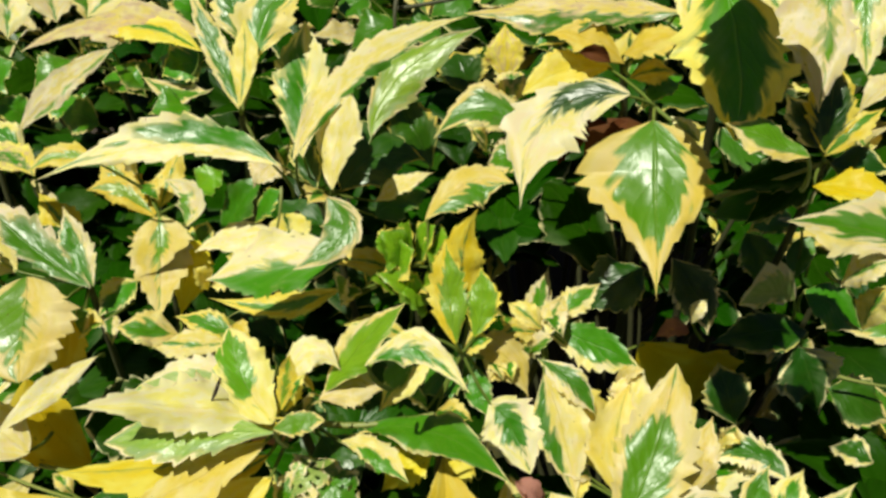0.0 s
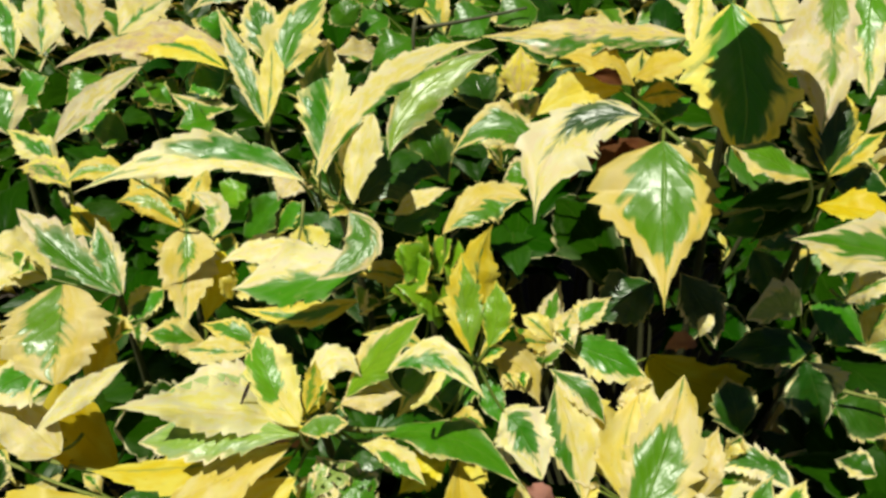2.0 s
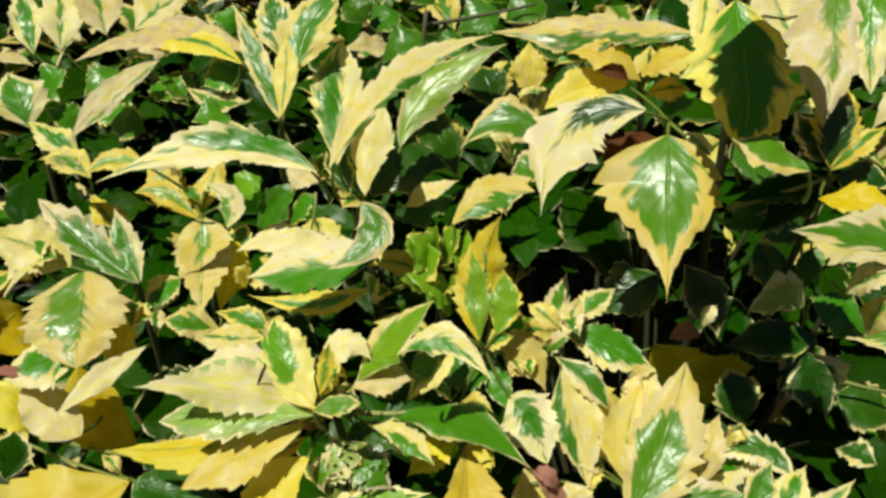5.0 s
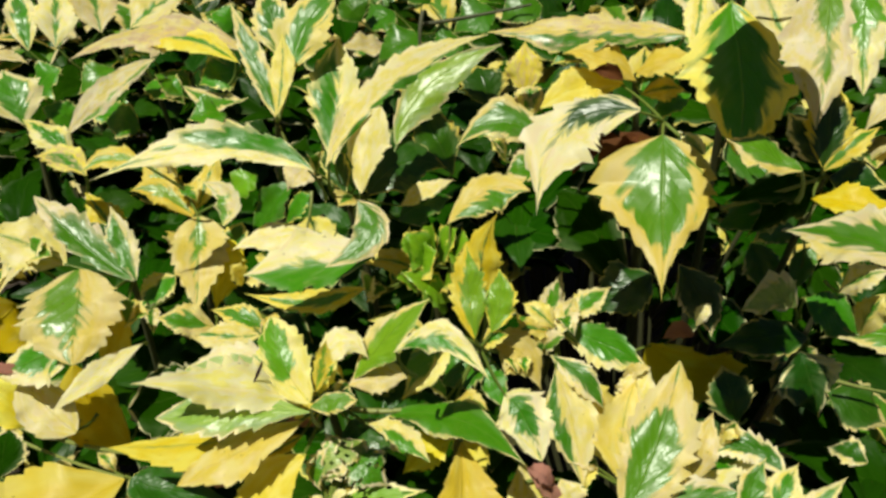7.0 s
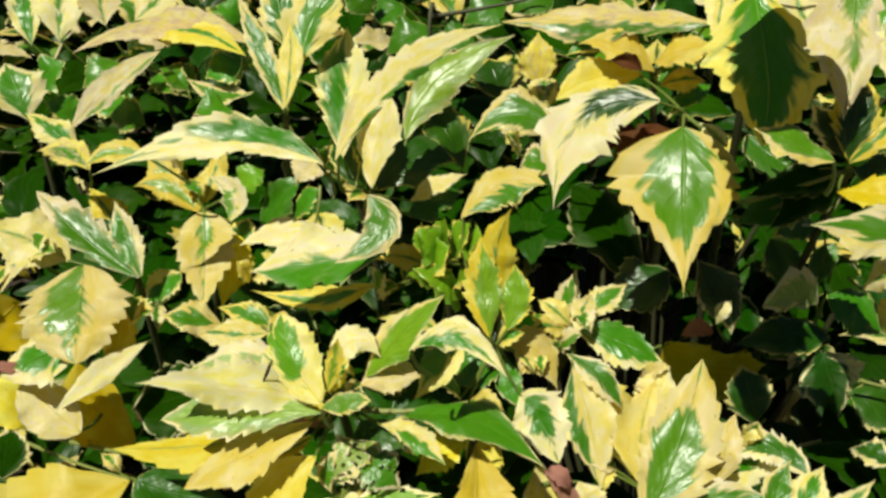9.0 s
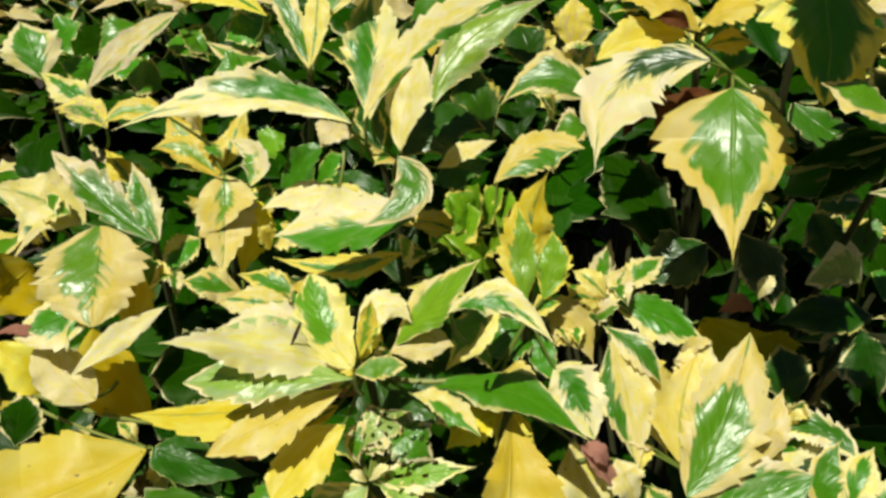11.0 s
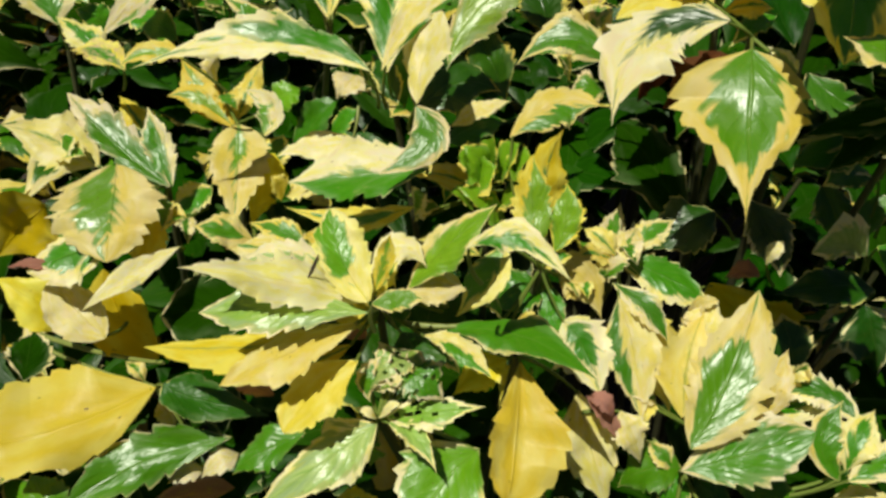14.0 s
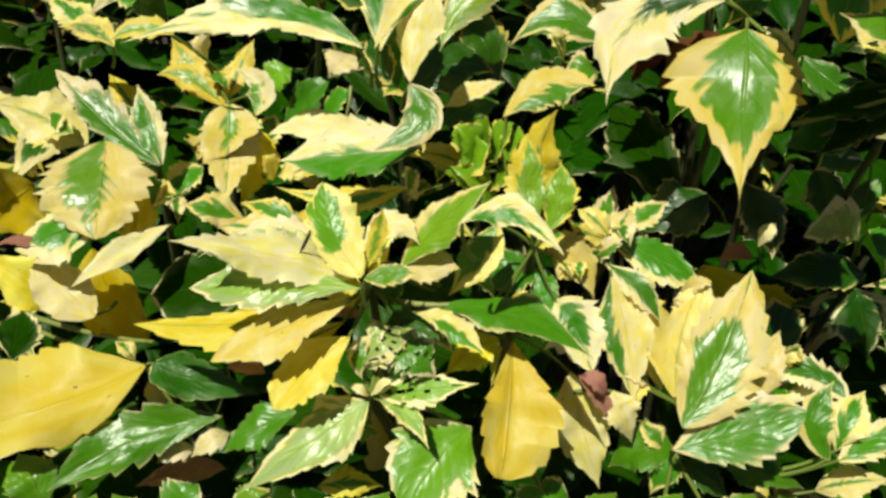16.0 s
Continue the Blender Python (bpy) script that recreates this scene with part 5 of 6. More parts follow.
leaf(wedge_shoot, (0.034, 0.156, 0.707), (0.024, 0.155, 0.715), (0.016, 0.158, 0.709), 0.016, (0.08, -0.18, 0.98), (0.70, 0.00, 0.80, 0.00), 0.10, 0.00, 0.30, 12, 0.42, 1.15, 1.6, 9, 1.25)

mid_shoot = shoot(mid_shrub, (0.053, 0.268, 0.763))
leaf(mid_shoot, (0.054, 0.279, 0.759), (0.080, 0.272, 0.756), (0.106, 0.257, 0.749), 0.027, (-0.00, -0.40, 0.92), (0.72, -0.10, 0.92, 0.22), 0.30, 0.00, 0.40, 10, 0.50, 1, 1.4, 9, 1.3, lean=-0.16)
leaf(mid_shoot, (0.058, 0.284, 0.759), (0.072, 0.292, 0.770), (0.088, 0.306, 0.769), 0.018, (-0.12, -0.29, 0.95), (0.40, 0.00, 0.80, 0.00), 0.35, 0.00, 0.30, 12, 0.42, 1.15, 1.6, 9, 1.25)
leaf(mid_shoot, (0.051, 0.268, 0.771), (0.041, 0.272, 0.780), (0.033, 0.281, 0.778), 0.015, (0.13, -0.37, 0.92), (0.10, 0.00, 0.80, 0.00), 0.55, 0.00, 0.30, 12, 0.42, 1.15, 1.6, 9, 1.25)
leaf(mid_shoot, (0.053, 0.271, 0.766), (0.059, 0.282, 0.773), (0.066, 0.298, 0.768), 0.014, (0.03, -0.07, 1.00), (0.10, 0.00, 0.80, 0.00), 0.30, 0.00, 0.30, 12, 0.42, 1.15, 1.6, 9, 1.25)
leaf(mid_shoot, (0.051, 0.267, 0.769), (0.037, 0.259, 0.780), (0.026, 0.256, 0.779), 0.014, (0.42, -0.07, 0.91), (0.20, 0.00, 0.80, 0.00), 0.70, 0.00, 0.30, 12, 0.42, 1.15, 1.6, 9, 1.25)
leaf(mid_shoot, (0.044, 0.266, 0.760), (0.052, 0.295, 0.765), (0.062, 0.331, 0.760), 0.016, (0.03, -0.01, 1.00), (0.40, 0.00, 0.80, 0.00), 0.20, 0.30, 0.30, 12, 0.42, 1.15, 1.6, 9, 1.25)
leaf(mid_shoot, (0.048, 0.238, 0.773), (0.057, 0.215, 0.754), (0.062, 0.193, 0.733), 0.027, (0.08, -0.66, 0.75), (0.22, 0.05, 0.75, -0.62), 0.35, 0.00, 0.50, 12, 0.42, 1.15, 1.6, 9, 1.25)
leaf(mid_shoot, (0.053, 0.243, 0.765), (0.071, 0.227, 0.744), (0.082, 0.211, 0.718), 0.031, (0.30, -0.68, 0.66), (0.00, 0.00, 0.80, 0.00), 0.55, 0.00, 0.30, 12, 0.42, 1.15, 1.6, 9, 1.25)
leaf(mid_shoot, (0.046, 0.249, 0.771), (0.063, 0.233, 0.768), (0.074, 0.224, 0.757), 0.017, (0.12, -0.37, 0.92), (0.45, 0.00, 1.00, 0.20), 0.05, 0.00, 0.50, 12, 0.42, 1.15, 1.6, 9, 1.25)
leaf(mid_shoot, (0.112, 0.292, 0.736), (0.156, 0.311, 0.690), (0.202, 0.336, 0.670), 0.058, (0.50, -0.86, 0.12), (0.00, 0.00, 0.80, 0.00), 1.00, 0.25, 0.30, 10, 0.53, 0.7, 0.8, 7, 1.2, lean=-0.30)
leaf(mid_shoot, (0.034, 0.278, 0.770), (0.033, 0.267, 0.778), (0.034, 0.262, 0.773), 0.009, (-0.03, 0.15, 0.99), (0.30, 0.00, 0.90, 0.00), 0.64, 0.00, 0.19, 26, 0.42, 1.15, 1.6, 6, 2)
leaf(mid_shoot, (0.032, 0.278, 0.770), (0.023, 0.272, 0.782), (0.015, 0.270, 0.782), 0.013, (0.58, -0.00, 0.81), (0.00, 0.00, 0.90, 0.00), 0.56, 0.00, 0.18, 26, 0.42, 1.15, 1.6, 6, 2)
leaf(mid_shoot, (0.062, 0.282, 0.767), (0.056, 0.271, 0.773), (0.053, 0.264, 0.768), 0.013, (0.07, -0.01, 1.00), (0.00, 0.00, 0.90, 0.00), 0.24, 0.00, 0.30, 26, 0.42, 1.15, 1.6, 6, 2)
leaf(mid_shoot, (0.056, 0.282, 0.767), (0.058, 0.271, 0.774), (0.062, 0.265, 0.768), 0.014, (-0.15, 0.03, 0.99), (0.50, 0.00, 0.90, -0.30), 0.01, 0.00, 0.33, 26, 0.42, 1.15, 1.6, 6, 2)
leaf(mid_shoot, (0.041, 0.258, 0.761), (0.048, 0.254, 0.777), (0.055, 0.255, 0.779), 0.014, (-0.80, -0.20, 0.56), (0.30, 0.00, 0.90, -0.30), 0.11, 0.00, 0.20, 26, 0.42, 1.15, 1.6, 6, 2)
leaf(mid_shoot, (0.041, 0.256, 0.759), (0.042, 0.251, 0.774), (0.043, 0.252, 0.776), 0.015, (-0.97, -0.24, 0.09), (0.50, 0.00, 0.90, -0.30), 0.49, 0.00, 0.50, 26, 0.42, 1.15, 1.6, 6, 2)

low2_shoot = shoot(east_shrub, (0.085, 0.182, 0.746))
leaf(low2_shoot, (0.074, 0.165, 0.757), (0.089, 0.188, 0.775), (0.103, 0.221, 0.799), 0.035, (-0.25, -0.50, 0.83), (0.52, -0.20, 0.72, -0.02), 0.45, 0.03, 0.18, 10, 0.55, 0.8, 1, 11, 1.7, lean=-0.06)
leaf(low2_shoot, (0.081, 0.194, 0.737), (0.082, 0.216, 0.755), (0.090, 0.235, 0.770), 0.029, (-0.16, -0.60, 0.78), (0.03, 0.00, 0.80, 0.00), 0.60, 0.00, 0.30, 12, 0.42, 1.15, 1.6, 9, 1.25)
leaf(low2_shoot, (0.088, 0.227, 0.745), (0.092, 0.234, 0.762), (0.099, 0.245, 0.767), 0.023, (-0.33, -0.64, 0.70), (0.00, 0.00, 0.80, 0.00), 0.15, 0.00, 0.30, 12, 0.42, 1.15, 1.6, 9, 1.25)
leaf(low2_shoot, (0.112, 0.188, 0.745), (0.116, 0.199, 0.764), (0.124, 0.215, 0.770), 0.016, (-0.28, -0.57, 0.77), (0.00, 0.00, 0.80, 0.00), 0.40, 0.10, 0.30, 12, 0.42, 1.15, 1.6, 9, 1.25)
leaf(low2_shoot, (0.089, 0.246, 0.755), (0.085, 0.235, 0.762), (0.085, 0.229, 0.757), 0.009, (0.01, 0.13, 0.99), (0.00, 0.00, 0.90, 0.30), 0.11, 0.15, 0.23, 26, 0.42, 1.15, 1.6, 6, 2)
leaf(low2_shoot, (0.086, 0.245, 0.754), (0.091, 0.241, 0.769), (0.098, 0.241, 0.771), 0.010, (-0.83, -0.14, 0.53), (0.00, 0.00, 0.90, 0.00), 0.42, 0.00, 0.32, 26, 0.42, 1.15, 1.6, 6, 2)
leaf(low2_shoot, (0.067, 0.210, 0.728), (0.064, 0.200, 0.736), (0.064, 0.194, 0.730), 0.012, (0.00, 0.11, 0.99), (0.00, 0.00, 0.90, -0.30), 0.59, 0.00, 0.13, 26, 0.42, 1.15, 1.6, 6, 2)
leaf(low2_shoot, (0.073, 0.210, 0.727), (0.063, 0.204, 0.741), (0.055, 0.203, 0.741), 0.011, (0.62, -0.00, 0.78), (0.30, 0.00, 0.90, -0.30), 0.07, 0.00, 0.47, 26, 0.42, 1.15, 1.6, 6, 2)

ul_shoot = shoot(rear_shrub, (-0.110, 0.361, 0.843))
leaf(ul_shoot, (-0.109, 0.359, 0.845), (-0.126, 0.389, 0.868), (-0.145, 0.421, 0.893), 0.014, (0.15, -0.55, 0.82), (0.50, 0.10, 0.80, 0.00), 0.35, 0.25, 0.45, 10, 0.51, 1, 1.4, 9, 1.3, lean=-0.03)
leaf(ul_shoot, (-0.109, 0.357, 0.849), (-0.107, 0.375, 0.867), (-0.108, 0.392, 0.884), 0.015, (0.00, -0.71, 0.71), (0.05, 0.00, 0.80, 0.00), 0.60, 0.00, 0.30, 10, 0.59, 1, 1.4, 7, 0.8)
leaf(ul_shoot, (-0.102, 0.380, 0.865), (-0.095, 0.404, 0.886), (-0.074, 0.432, 0.903), 0.037, (-0.05, -0.58, 0.82), (0.45, 0.00, 0.90, 0.00), 0.50, 0.00, 0.35, 12, 0.42, 1.15, 1.6, 9, 1.25)
leaf(ul_shoot, (-0.110, 0.394, 0.866), (-0.117, 0.410, 0.886), (-0.126, 0.434, 0.898), 0.027, (0.18, -0.58, 0.80), (0.60, 0.00, 0.80, 0.00), 0.40, 0.00, 0.50, 12, 0.42, 1.15, 1.6, 9, 1.25)

far_shoot = shoot(rear_shrub, (-0.263, 0.551, 0.773))
leaf(far_shoot, (-0.229, 0.490, 0.821), (-0.257, 0.459, 0.811), (-0.275, 0.416, 0.795), 0.022, (0.10, -0.38, 0.92), (0.10, 0.10, 0.80, 0.60), 0.10, 0.25, 0.10, 10, 0.53, 1, 1.4, 10, 0.8, lean=0.14)
leaf(far_shoot, (-0.156, 0.479, 0.832), (-0.229, 0.511, 0.834), (-0.295, 0.488, 0.820), 0.036, (-0.10, -0.30, 0.95), (0.00, 0.00, 0.80, 0.00), 0.30, 0.50, 0.30, 10, 0.49, 1, 1.4, 11, 1.3, lean=0.18)
leaf(far_shoot, (-0.160, 0.467, 0.829), (-0.210, 0.497, 0.834), (-0.254, 0.500, 0.821), 0.027, (-0.16, -0.23, 0.96), (0.10, 0.00, 0.80, 0.00), 0.80, 0.20, 0.30, 12, 0.42, 1.15, 1.6, 9, 1.25)
leaf(far_shoot, (-0.346, 0.527, 0.807), (-0.356, 0.551, 0.829), (-0.373, 0.582, 0.842), 0.027, (0.25, -0.42, 0.87), (0.40, 0.00, 0.80, 0.00), 0.25, 0.00, 0.30, 12, 0.42, 1.15, 1.6, 9, 1.25)
leaf(far_shoot, (-0.324, 0.529, 0.810), (-0.331, 0.559, 0.830), (-0.344, 0.596, 0.842), 0.035, (0.20, -0.38, 0.90), (0.10, 0.00, 0.80, 0.00), 0.20, 0.00, 0.30, 12, 0.42, 1.15, 1.6, 9, 1.25)
leaf(far_shoot, (-0.293, 0.547, 0.815), (-0.305, 0.572, 0.831), (-0.323, 0.606, 0.839), 0.037, (0.15, -0.30, 0.94), (0.10, 0.00, 0.80, 0.00), 0.25, 0.20, 0.30, 12, 0.42, 1.15, 1.6, 9, 1.25)
leaf(far_shoot, (-0.270, 0.550, 0.818), (-0.251, 0.571, 0.830), (-0.236, 0.600, 0.832), 0.044, (0.13, -0.34, 0.93), (0.10, 0.00, 0.80, 0.00), 0.30, 0.30, 0.30, 12, 0.42, 1.15, 1.6, 9, 1.25)
leaf(far_shoot, (-0.216, 0.493, 0.798), (-0.183, 0.476, 0.793), (-0.159, 0.470, 0.802), 0.021, (-0.15, -0.21, 0.97), (0.30, 0.00, 0.80, 0.00), 0.20, 0.00, 0.30, 12, 0.42, 1.15, 1.6, 9, 1.25)
leaf(far_shoot, (-0.285, 0.482, 0.784), (-0.263, 0.469, 0.786), (-0.246, 0.462, 0.776), 0.029, (0.07, -0.25, 0.97), (0.90, 0.00, 0.95, 0.00), 0.50, 0.00, 0.25, 12, 0.42, 1.15, 1.6, 9, 1.25)
leaf(far_shoot, (-0.247, 0.502, 0.793), (-0.227, 0.490, 0.795), (-0.212, 0.484, 0.786), 0.030, (0.04, -0.26, 0.97), (0.90, 0.00, 0.95, 0.00), 0.50, 0.00, 0.25, 12, 0.42, 1.15, 1.6, 9, 1.25)
leaf(far_shoot, (-0.207, 0.511, 0.804), (-0.184, 0.501, 0.808), (-0.165, 0.497, 0.802), 0.034, (-0.05, -0.26, 0.96), (0.90, 0.00, 0.95, 0.00), 0.50, 0.00, 0.25, 12, 0.42, 1.15, 1.6, 9, 1.25)
leaf(far_shoot, (-0.278, 0.520, 0.798), (-0.286, 0.505, 0.797), (-0.300, 0.496, 0.786), 0.034, (0.01, -0.48, 0.88), (0.90, 0.00, 0.95, 0.00), 0.50, 0.00, 0.25, 12, 0.42, 1.15, 1.6, 9, 1.25)
leaf(far_shoot, (-0.211, 0.496, 0.785), (-0.223, 0.494, 0.800), (-0.238, 0.499, 0.804), 0.030, (0.51, -0.38, 0.78), (0.90, 0.00, 0.95, 0.00), 0.50, 0.00, 0.25, 12, 0.42, 1.15, 1.6, 9, 1.25)
leaf(far_shoot, (-0.265, 0.521, 0.815), (-0.246, 0.511, 0.821), (-0.232, 0.509, 0.816), 0.035, (-0.12, -0.23, 0.97), (0.90, 0.00, 0.95, 0.00), 0.50, 0.00, 0.25, 12, 0.42, 1.15, 1.6, 9, 1.25)
leaf(far_shoot, (-0.178, 0.548, 0.816), (-0.189, 0.545, 0.830), (-0.203, 0.549, 0.833), 0.033, (0.52, -0.39, 0.76), (0.90, 0.00, 0.95, 0.00), 0.50, 0.00, 0.25, 12, 0.42, 1.15, 1.6, 9, 1.25)
leaf(far_shoot, (-0.289, 0.462, 0.776), (-0.298, 0.460, 0.790), (-0.313, 0.463, 0.793), 0.028, (0.53, -0.33, 0.78), (0.90, 0.00, 0.95, 0.00), 0.50, 0.00, 0.25, 12, 0.42, 1.15, 1.6, 9, 1.25)
leaf(far_shoot, (-0.173, 0.499, 0.805), (-0.185, 0.489, 0.809), (-0.200, 0.484, 0.803), 0.034, (0.10, -0.32, 0.94), (0.90, 0.00, 0.95, 0.00), 0.50, 0.00, 0.25, 12, 0.42, 1.15, 1.6, 9, 1.25)
leaf(far_shoot, (-0.341, 0.505, 0.780), (-0.324, 0.504, 0.797), (-0.313, 0.510, 0.802), 0.035, (-0.44, -0.57, 0.69), (0.90, 0.00, 0.95, 0.00), 0.50, 0.00, 0.25, 12, 0.42, 1.15, 1.6, 9, 1.25)
leaf(far_shoot, (-0.242, 0.462, 0.776), (-0.252, 0.457, 0.787), (-0.267, 0.457, 0.786), 0.032, (0.39, -0.25, 0.89), (0.90, 0.00, 0.95, 0.00), 0.50, 0.00, 0.25, 12, 0.42, 1.15, 1.6, 9, 1.25)
leaf(far_shoot, (-0.178, 0.471, 0.787), (-0.189, 0.461, 0.792), (-0.204, 0.458, 0.787), 0.033, (0.14, -0.29, 0.95), (0.90, 0.00, 0.95, 0.00), 0.50, 0.00, 0.25, 12, 0.42, 1.15, 1.6, 9, 1.25)

far2_shoot = shoot(rear_shrub, (-0.011, 0.597, 0.797))
leaf(far2_shoot, (-0.037, 0.578, 0.805), (-0.056, 0.566, 0.801), (-0.075, 0.561, 0.786), 0.040, (-0.24, -0.47, 0.85), (0.95, 0.00, 1.00, 0.00), 0.50, 0.00, 0.50, 12, 0.42, 1.15, 1.6, 9, 1.25)
leaf(far2_shoot, (0.026, 0.590, 0.820), (0.007, 0.581, 0.818), (-0.011, 0.578, 0.805), 0.041, (-0.21, -0.42, 0.88), (0.95, 0.00, 1.00, 0.00), 0.50, 0.00, 0.50, 12, 0.42, 1.15, 1.6, 9, 1.25)
leaf(far2_shoot, (-0.002, 0.554, 0.808), (-0.015, 0.547, 0.809), (-0.029, 0.547, 0.799), 0.040, (-0.19, -0.40, 0.90), (0.95, 0.00, 1.00, 0.00), 0.50, 0.00, 0.50, 12, 0.42, 1.15, 1.6, 9, 1.25)
leaf(far2_shoot, (-0.061, 0.609, 0.811), (-0.075, 0.599, 0.809), (-0.090, 0.596, 0.796), 0.042, (-0.23, -0.48, 0.84), (0.95, 0.00, 1.00, 0.00), 0.50, 0.00, 0.50, 12, 0.42, 1.15, 1.6, 9, 1.25)
leaf(far2_shoot, (0.062, 0.574, 0.832), (0.043, 0.566, 0.832), (0.026, 0.565, 0.821), 0.040, (-0.18, -0.39, 0.91), (0.95, 0.00, 1.00, 0.00), 0.50, 0.00, 0.50, 12, 0.42, 1.15, 1.6, 9, 1.25)
leaf(far2_shoot, (-0.031, 0.613, 0.816), (-0.041, 0.617, 0.830), (-0.051, 0.628, 0.834), 0.036, (0.27, -0.57, 0.77), (0.95, 0.00, 1.00, 0.00), 0.50, 0.00, 0.50, 12, 0.42, 1.15, 1.6, 9, 1.25)
leaf(far2_shoot, (-0.087, 0.583, 0.812), (-0.096, 0.586, 0.824), (-0.107, 0.595, 0.826), 0.036, (0.29, -0.51, 0.81), (0.95, 0.00, 1.00, 0.00), 0.50, 0.00, 0.50, 12, 0.42, 1.15, 1.6, 9, 1.25)

dark_shoot = shoot(east_shrub, (0.255, 0.372, 0.684))
# tones near 1 here paint the hollow's shade into the leaves
leaf(dark_shoot, (0.216, 0.333, 0.730), (0.191, 0.321, 0.748), (0.170, 0.308, 0.749), 0.027, (0.51, -0.85, 0.10), (0.60, 0.00, 0.90, 0.00), 0.00, 0.00, -0.40, 10, 0.60, 0.8, 0.7, 6, 1.3, lean=-0.35)
leaf(dark_shoot, (0.236, 0.372, 0.748), (0.227, 0.364, 0.739), (0.222, 0.352, 0.729), 0.017, (-0.35, -0.49, 0.80), (0.95, 0.00, 1.20, 0.00), 0.00, 0.00, 0.35, 10, 0.47, 0.7, 0.8, 6, 0.6, lean=0.04)
leaf(dark_shoot, (0.219, 0.361, 0.767), (0.208, 0.364, 0.764), (0.196, 0.362, 0.757), 0.010, (-0.34, -0.51, 0.79), (0.60, 0.00, 0.90, 0.30), 0.00, 0.00, 0.40, 10, 0.53, 1, 1.4, 6, 1.3, lean=0.09)
leaf(dark_shoot, (0.133, 0.282, 0.761), (0.135, 0.283, 0.772), (0.141, 0.289, 0.773), 0.009, (-0.47, -0.58, 0.67), (0.00, 0.00, 0.80, 0.00), 0.05, 0.00, 0.30, 12, 0.42, 1.15, 1.6, 9, 1.25)
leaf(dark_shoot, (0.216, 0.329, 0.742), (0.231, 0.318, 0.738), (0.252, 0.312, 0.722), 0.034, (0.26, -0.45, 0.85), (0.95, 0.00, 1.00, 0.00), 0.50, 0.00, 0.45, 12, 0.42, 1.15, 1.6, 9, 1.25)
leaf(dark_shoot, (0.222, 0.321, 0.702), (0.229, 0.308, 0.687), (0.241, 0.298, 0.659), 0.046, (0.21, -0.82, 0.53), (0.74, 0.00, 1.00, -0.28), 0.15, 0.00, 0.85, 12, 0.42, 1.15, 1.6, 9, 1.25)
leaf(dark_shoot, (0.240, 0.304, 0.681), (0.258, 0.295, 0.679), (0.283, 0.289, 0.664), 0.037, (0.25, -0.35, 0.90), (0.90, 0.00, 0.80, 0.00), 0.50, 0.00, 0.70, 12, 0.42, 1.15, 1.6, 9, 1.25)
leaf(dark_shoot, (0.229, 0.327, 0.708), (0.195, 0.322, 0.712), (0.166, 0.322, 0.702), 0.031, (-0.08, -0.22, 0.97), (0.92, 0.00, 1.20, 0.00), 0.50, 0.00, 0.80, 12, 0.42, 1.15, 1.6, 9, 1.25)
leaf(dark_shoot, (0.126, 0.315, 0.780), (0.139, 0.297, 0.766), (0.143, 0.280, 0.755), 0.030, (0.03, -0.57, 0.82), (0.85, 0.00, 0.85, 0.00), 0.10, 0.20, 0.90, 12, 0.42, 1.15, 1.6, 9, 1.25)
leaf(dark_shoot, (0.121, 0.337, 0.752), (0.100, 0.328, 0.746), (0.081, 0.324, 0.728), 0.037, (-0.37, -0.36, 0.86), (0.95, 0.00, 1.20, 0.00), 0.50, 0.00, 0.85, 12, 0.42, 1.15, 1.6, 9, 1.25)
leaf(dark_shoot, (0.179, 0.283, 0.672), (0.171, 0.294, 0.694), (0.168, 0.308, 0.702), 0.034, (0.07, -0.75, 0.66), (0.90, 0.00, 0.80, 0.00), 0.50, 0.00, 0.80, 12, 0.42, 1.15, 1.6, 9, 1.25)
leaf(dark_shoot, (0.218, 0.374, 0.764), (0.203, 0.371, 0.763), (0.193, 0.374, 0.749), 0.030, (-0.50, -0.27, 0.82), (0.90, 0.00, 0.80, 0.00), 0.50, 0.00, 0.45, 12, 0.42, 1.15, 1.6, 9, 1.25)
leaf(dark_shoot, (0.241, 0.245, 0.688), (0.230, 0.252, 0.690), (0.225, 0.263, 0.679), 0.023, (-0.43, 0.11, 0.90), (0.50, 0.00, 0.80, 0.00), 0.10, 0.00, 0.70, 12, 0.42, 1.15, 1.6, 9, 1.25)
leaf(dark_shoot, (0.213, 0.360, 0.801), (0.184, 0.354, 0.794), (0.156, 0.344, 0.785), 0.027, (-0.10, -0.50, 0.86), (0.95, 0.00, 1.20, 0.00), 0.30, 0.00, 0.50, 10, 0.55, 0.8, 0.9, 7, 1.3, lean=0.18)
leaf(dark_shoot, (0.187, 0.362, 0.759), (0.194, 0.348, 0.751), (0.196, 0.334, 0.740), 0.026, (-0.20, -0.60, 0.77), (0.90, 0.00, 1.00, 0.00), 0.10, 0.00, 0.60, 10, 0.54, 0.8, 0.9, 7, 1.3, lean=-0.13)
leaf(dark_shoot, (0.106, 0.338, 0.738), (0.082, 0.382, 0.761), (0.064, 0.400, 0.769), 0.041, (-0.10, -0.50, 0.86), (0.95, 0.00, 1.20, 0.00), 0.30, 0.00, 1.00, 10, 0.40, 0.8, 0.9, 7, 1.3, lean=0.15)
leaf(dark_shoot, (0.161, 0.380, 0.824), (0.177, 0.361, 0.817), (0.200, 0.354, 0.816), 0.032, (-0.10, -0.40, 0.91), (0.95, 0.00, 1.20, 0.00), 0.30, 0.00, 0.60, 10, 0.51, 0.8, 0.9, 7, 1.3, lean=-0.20)

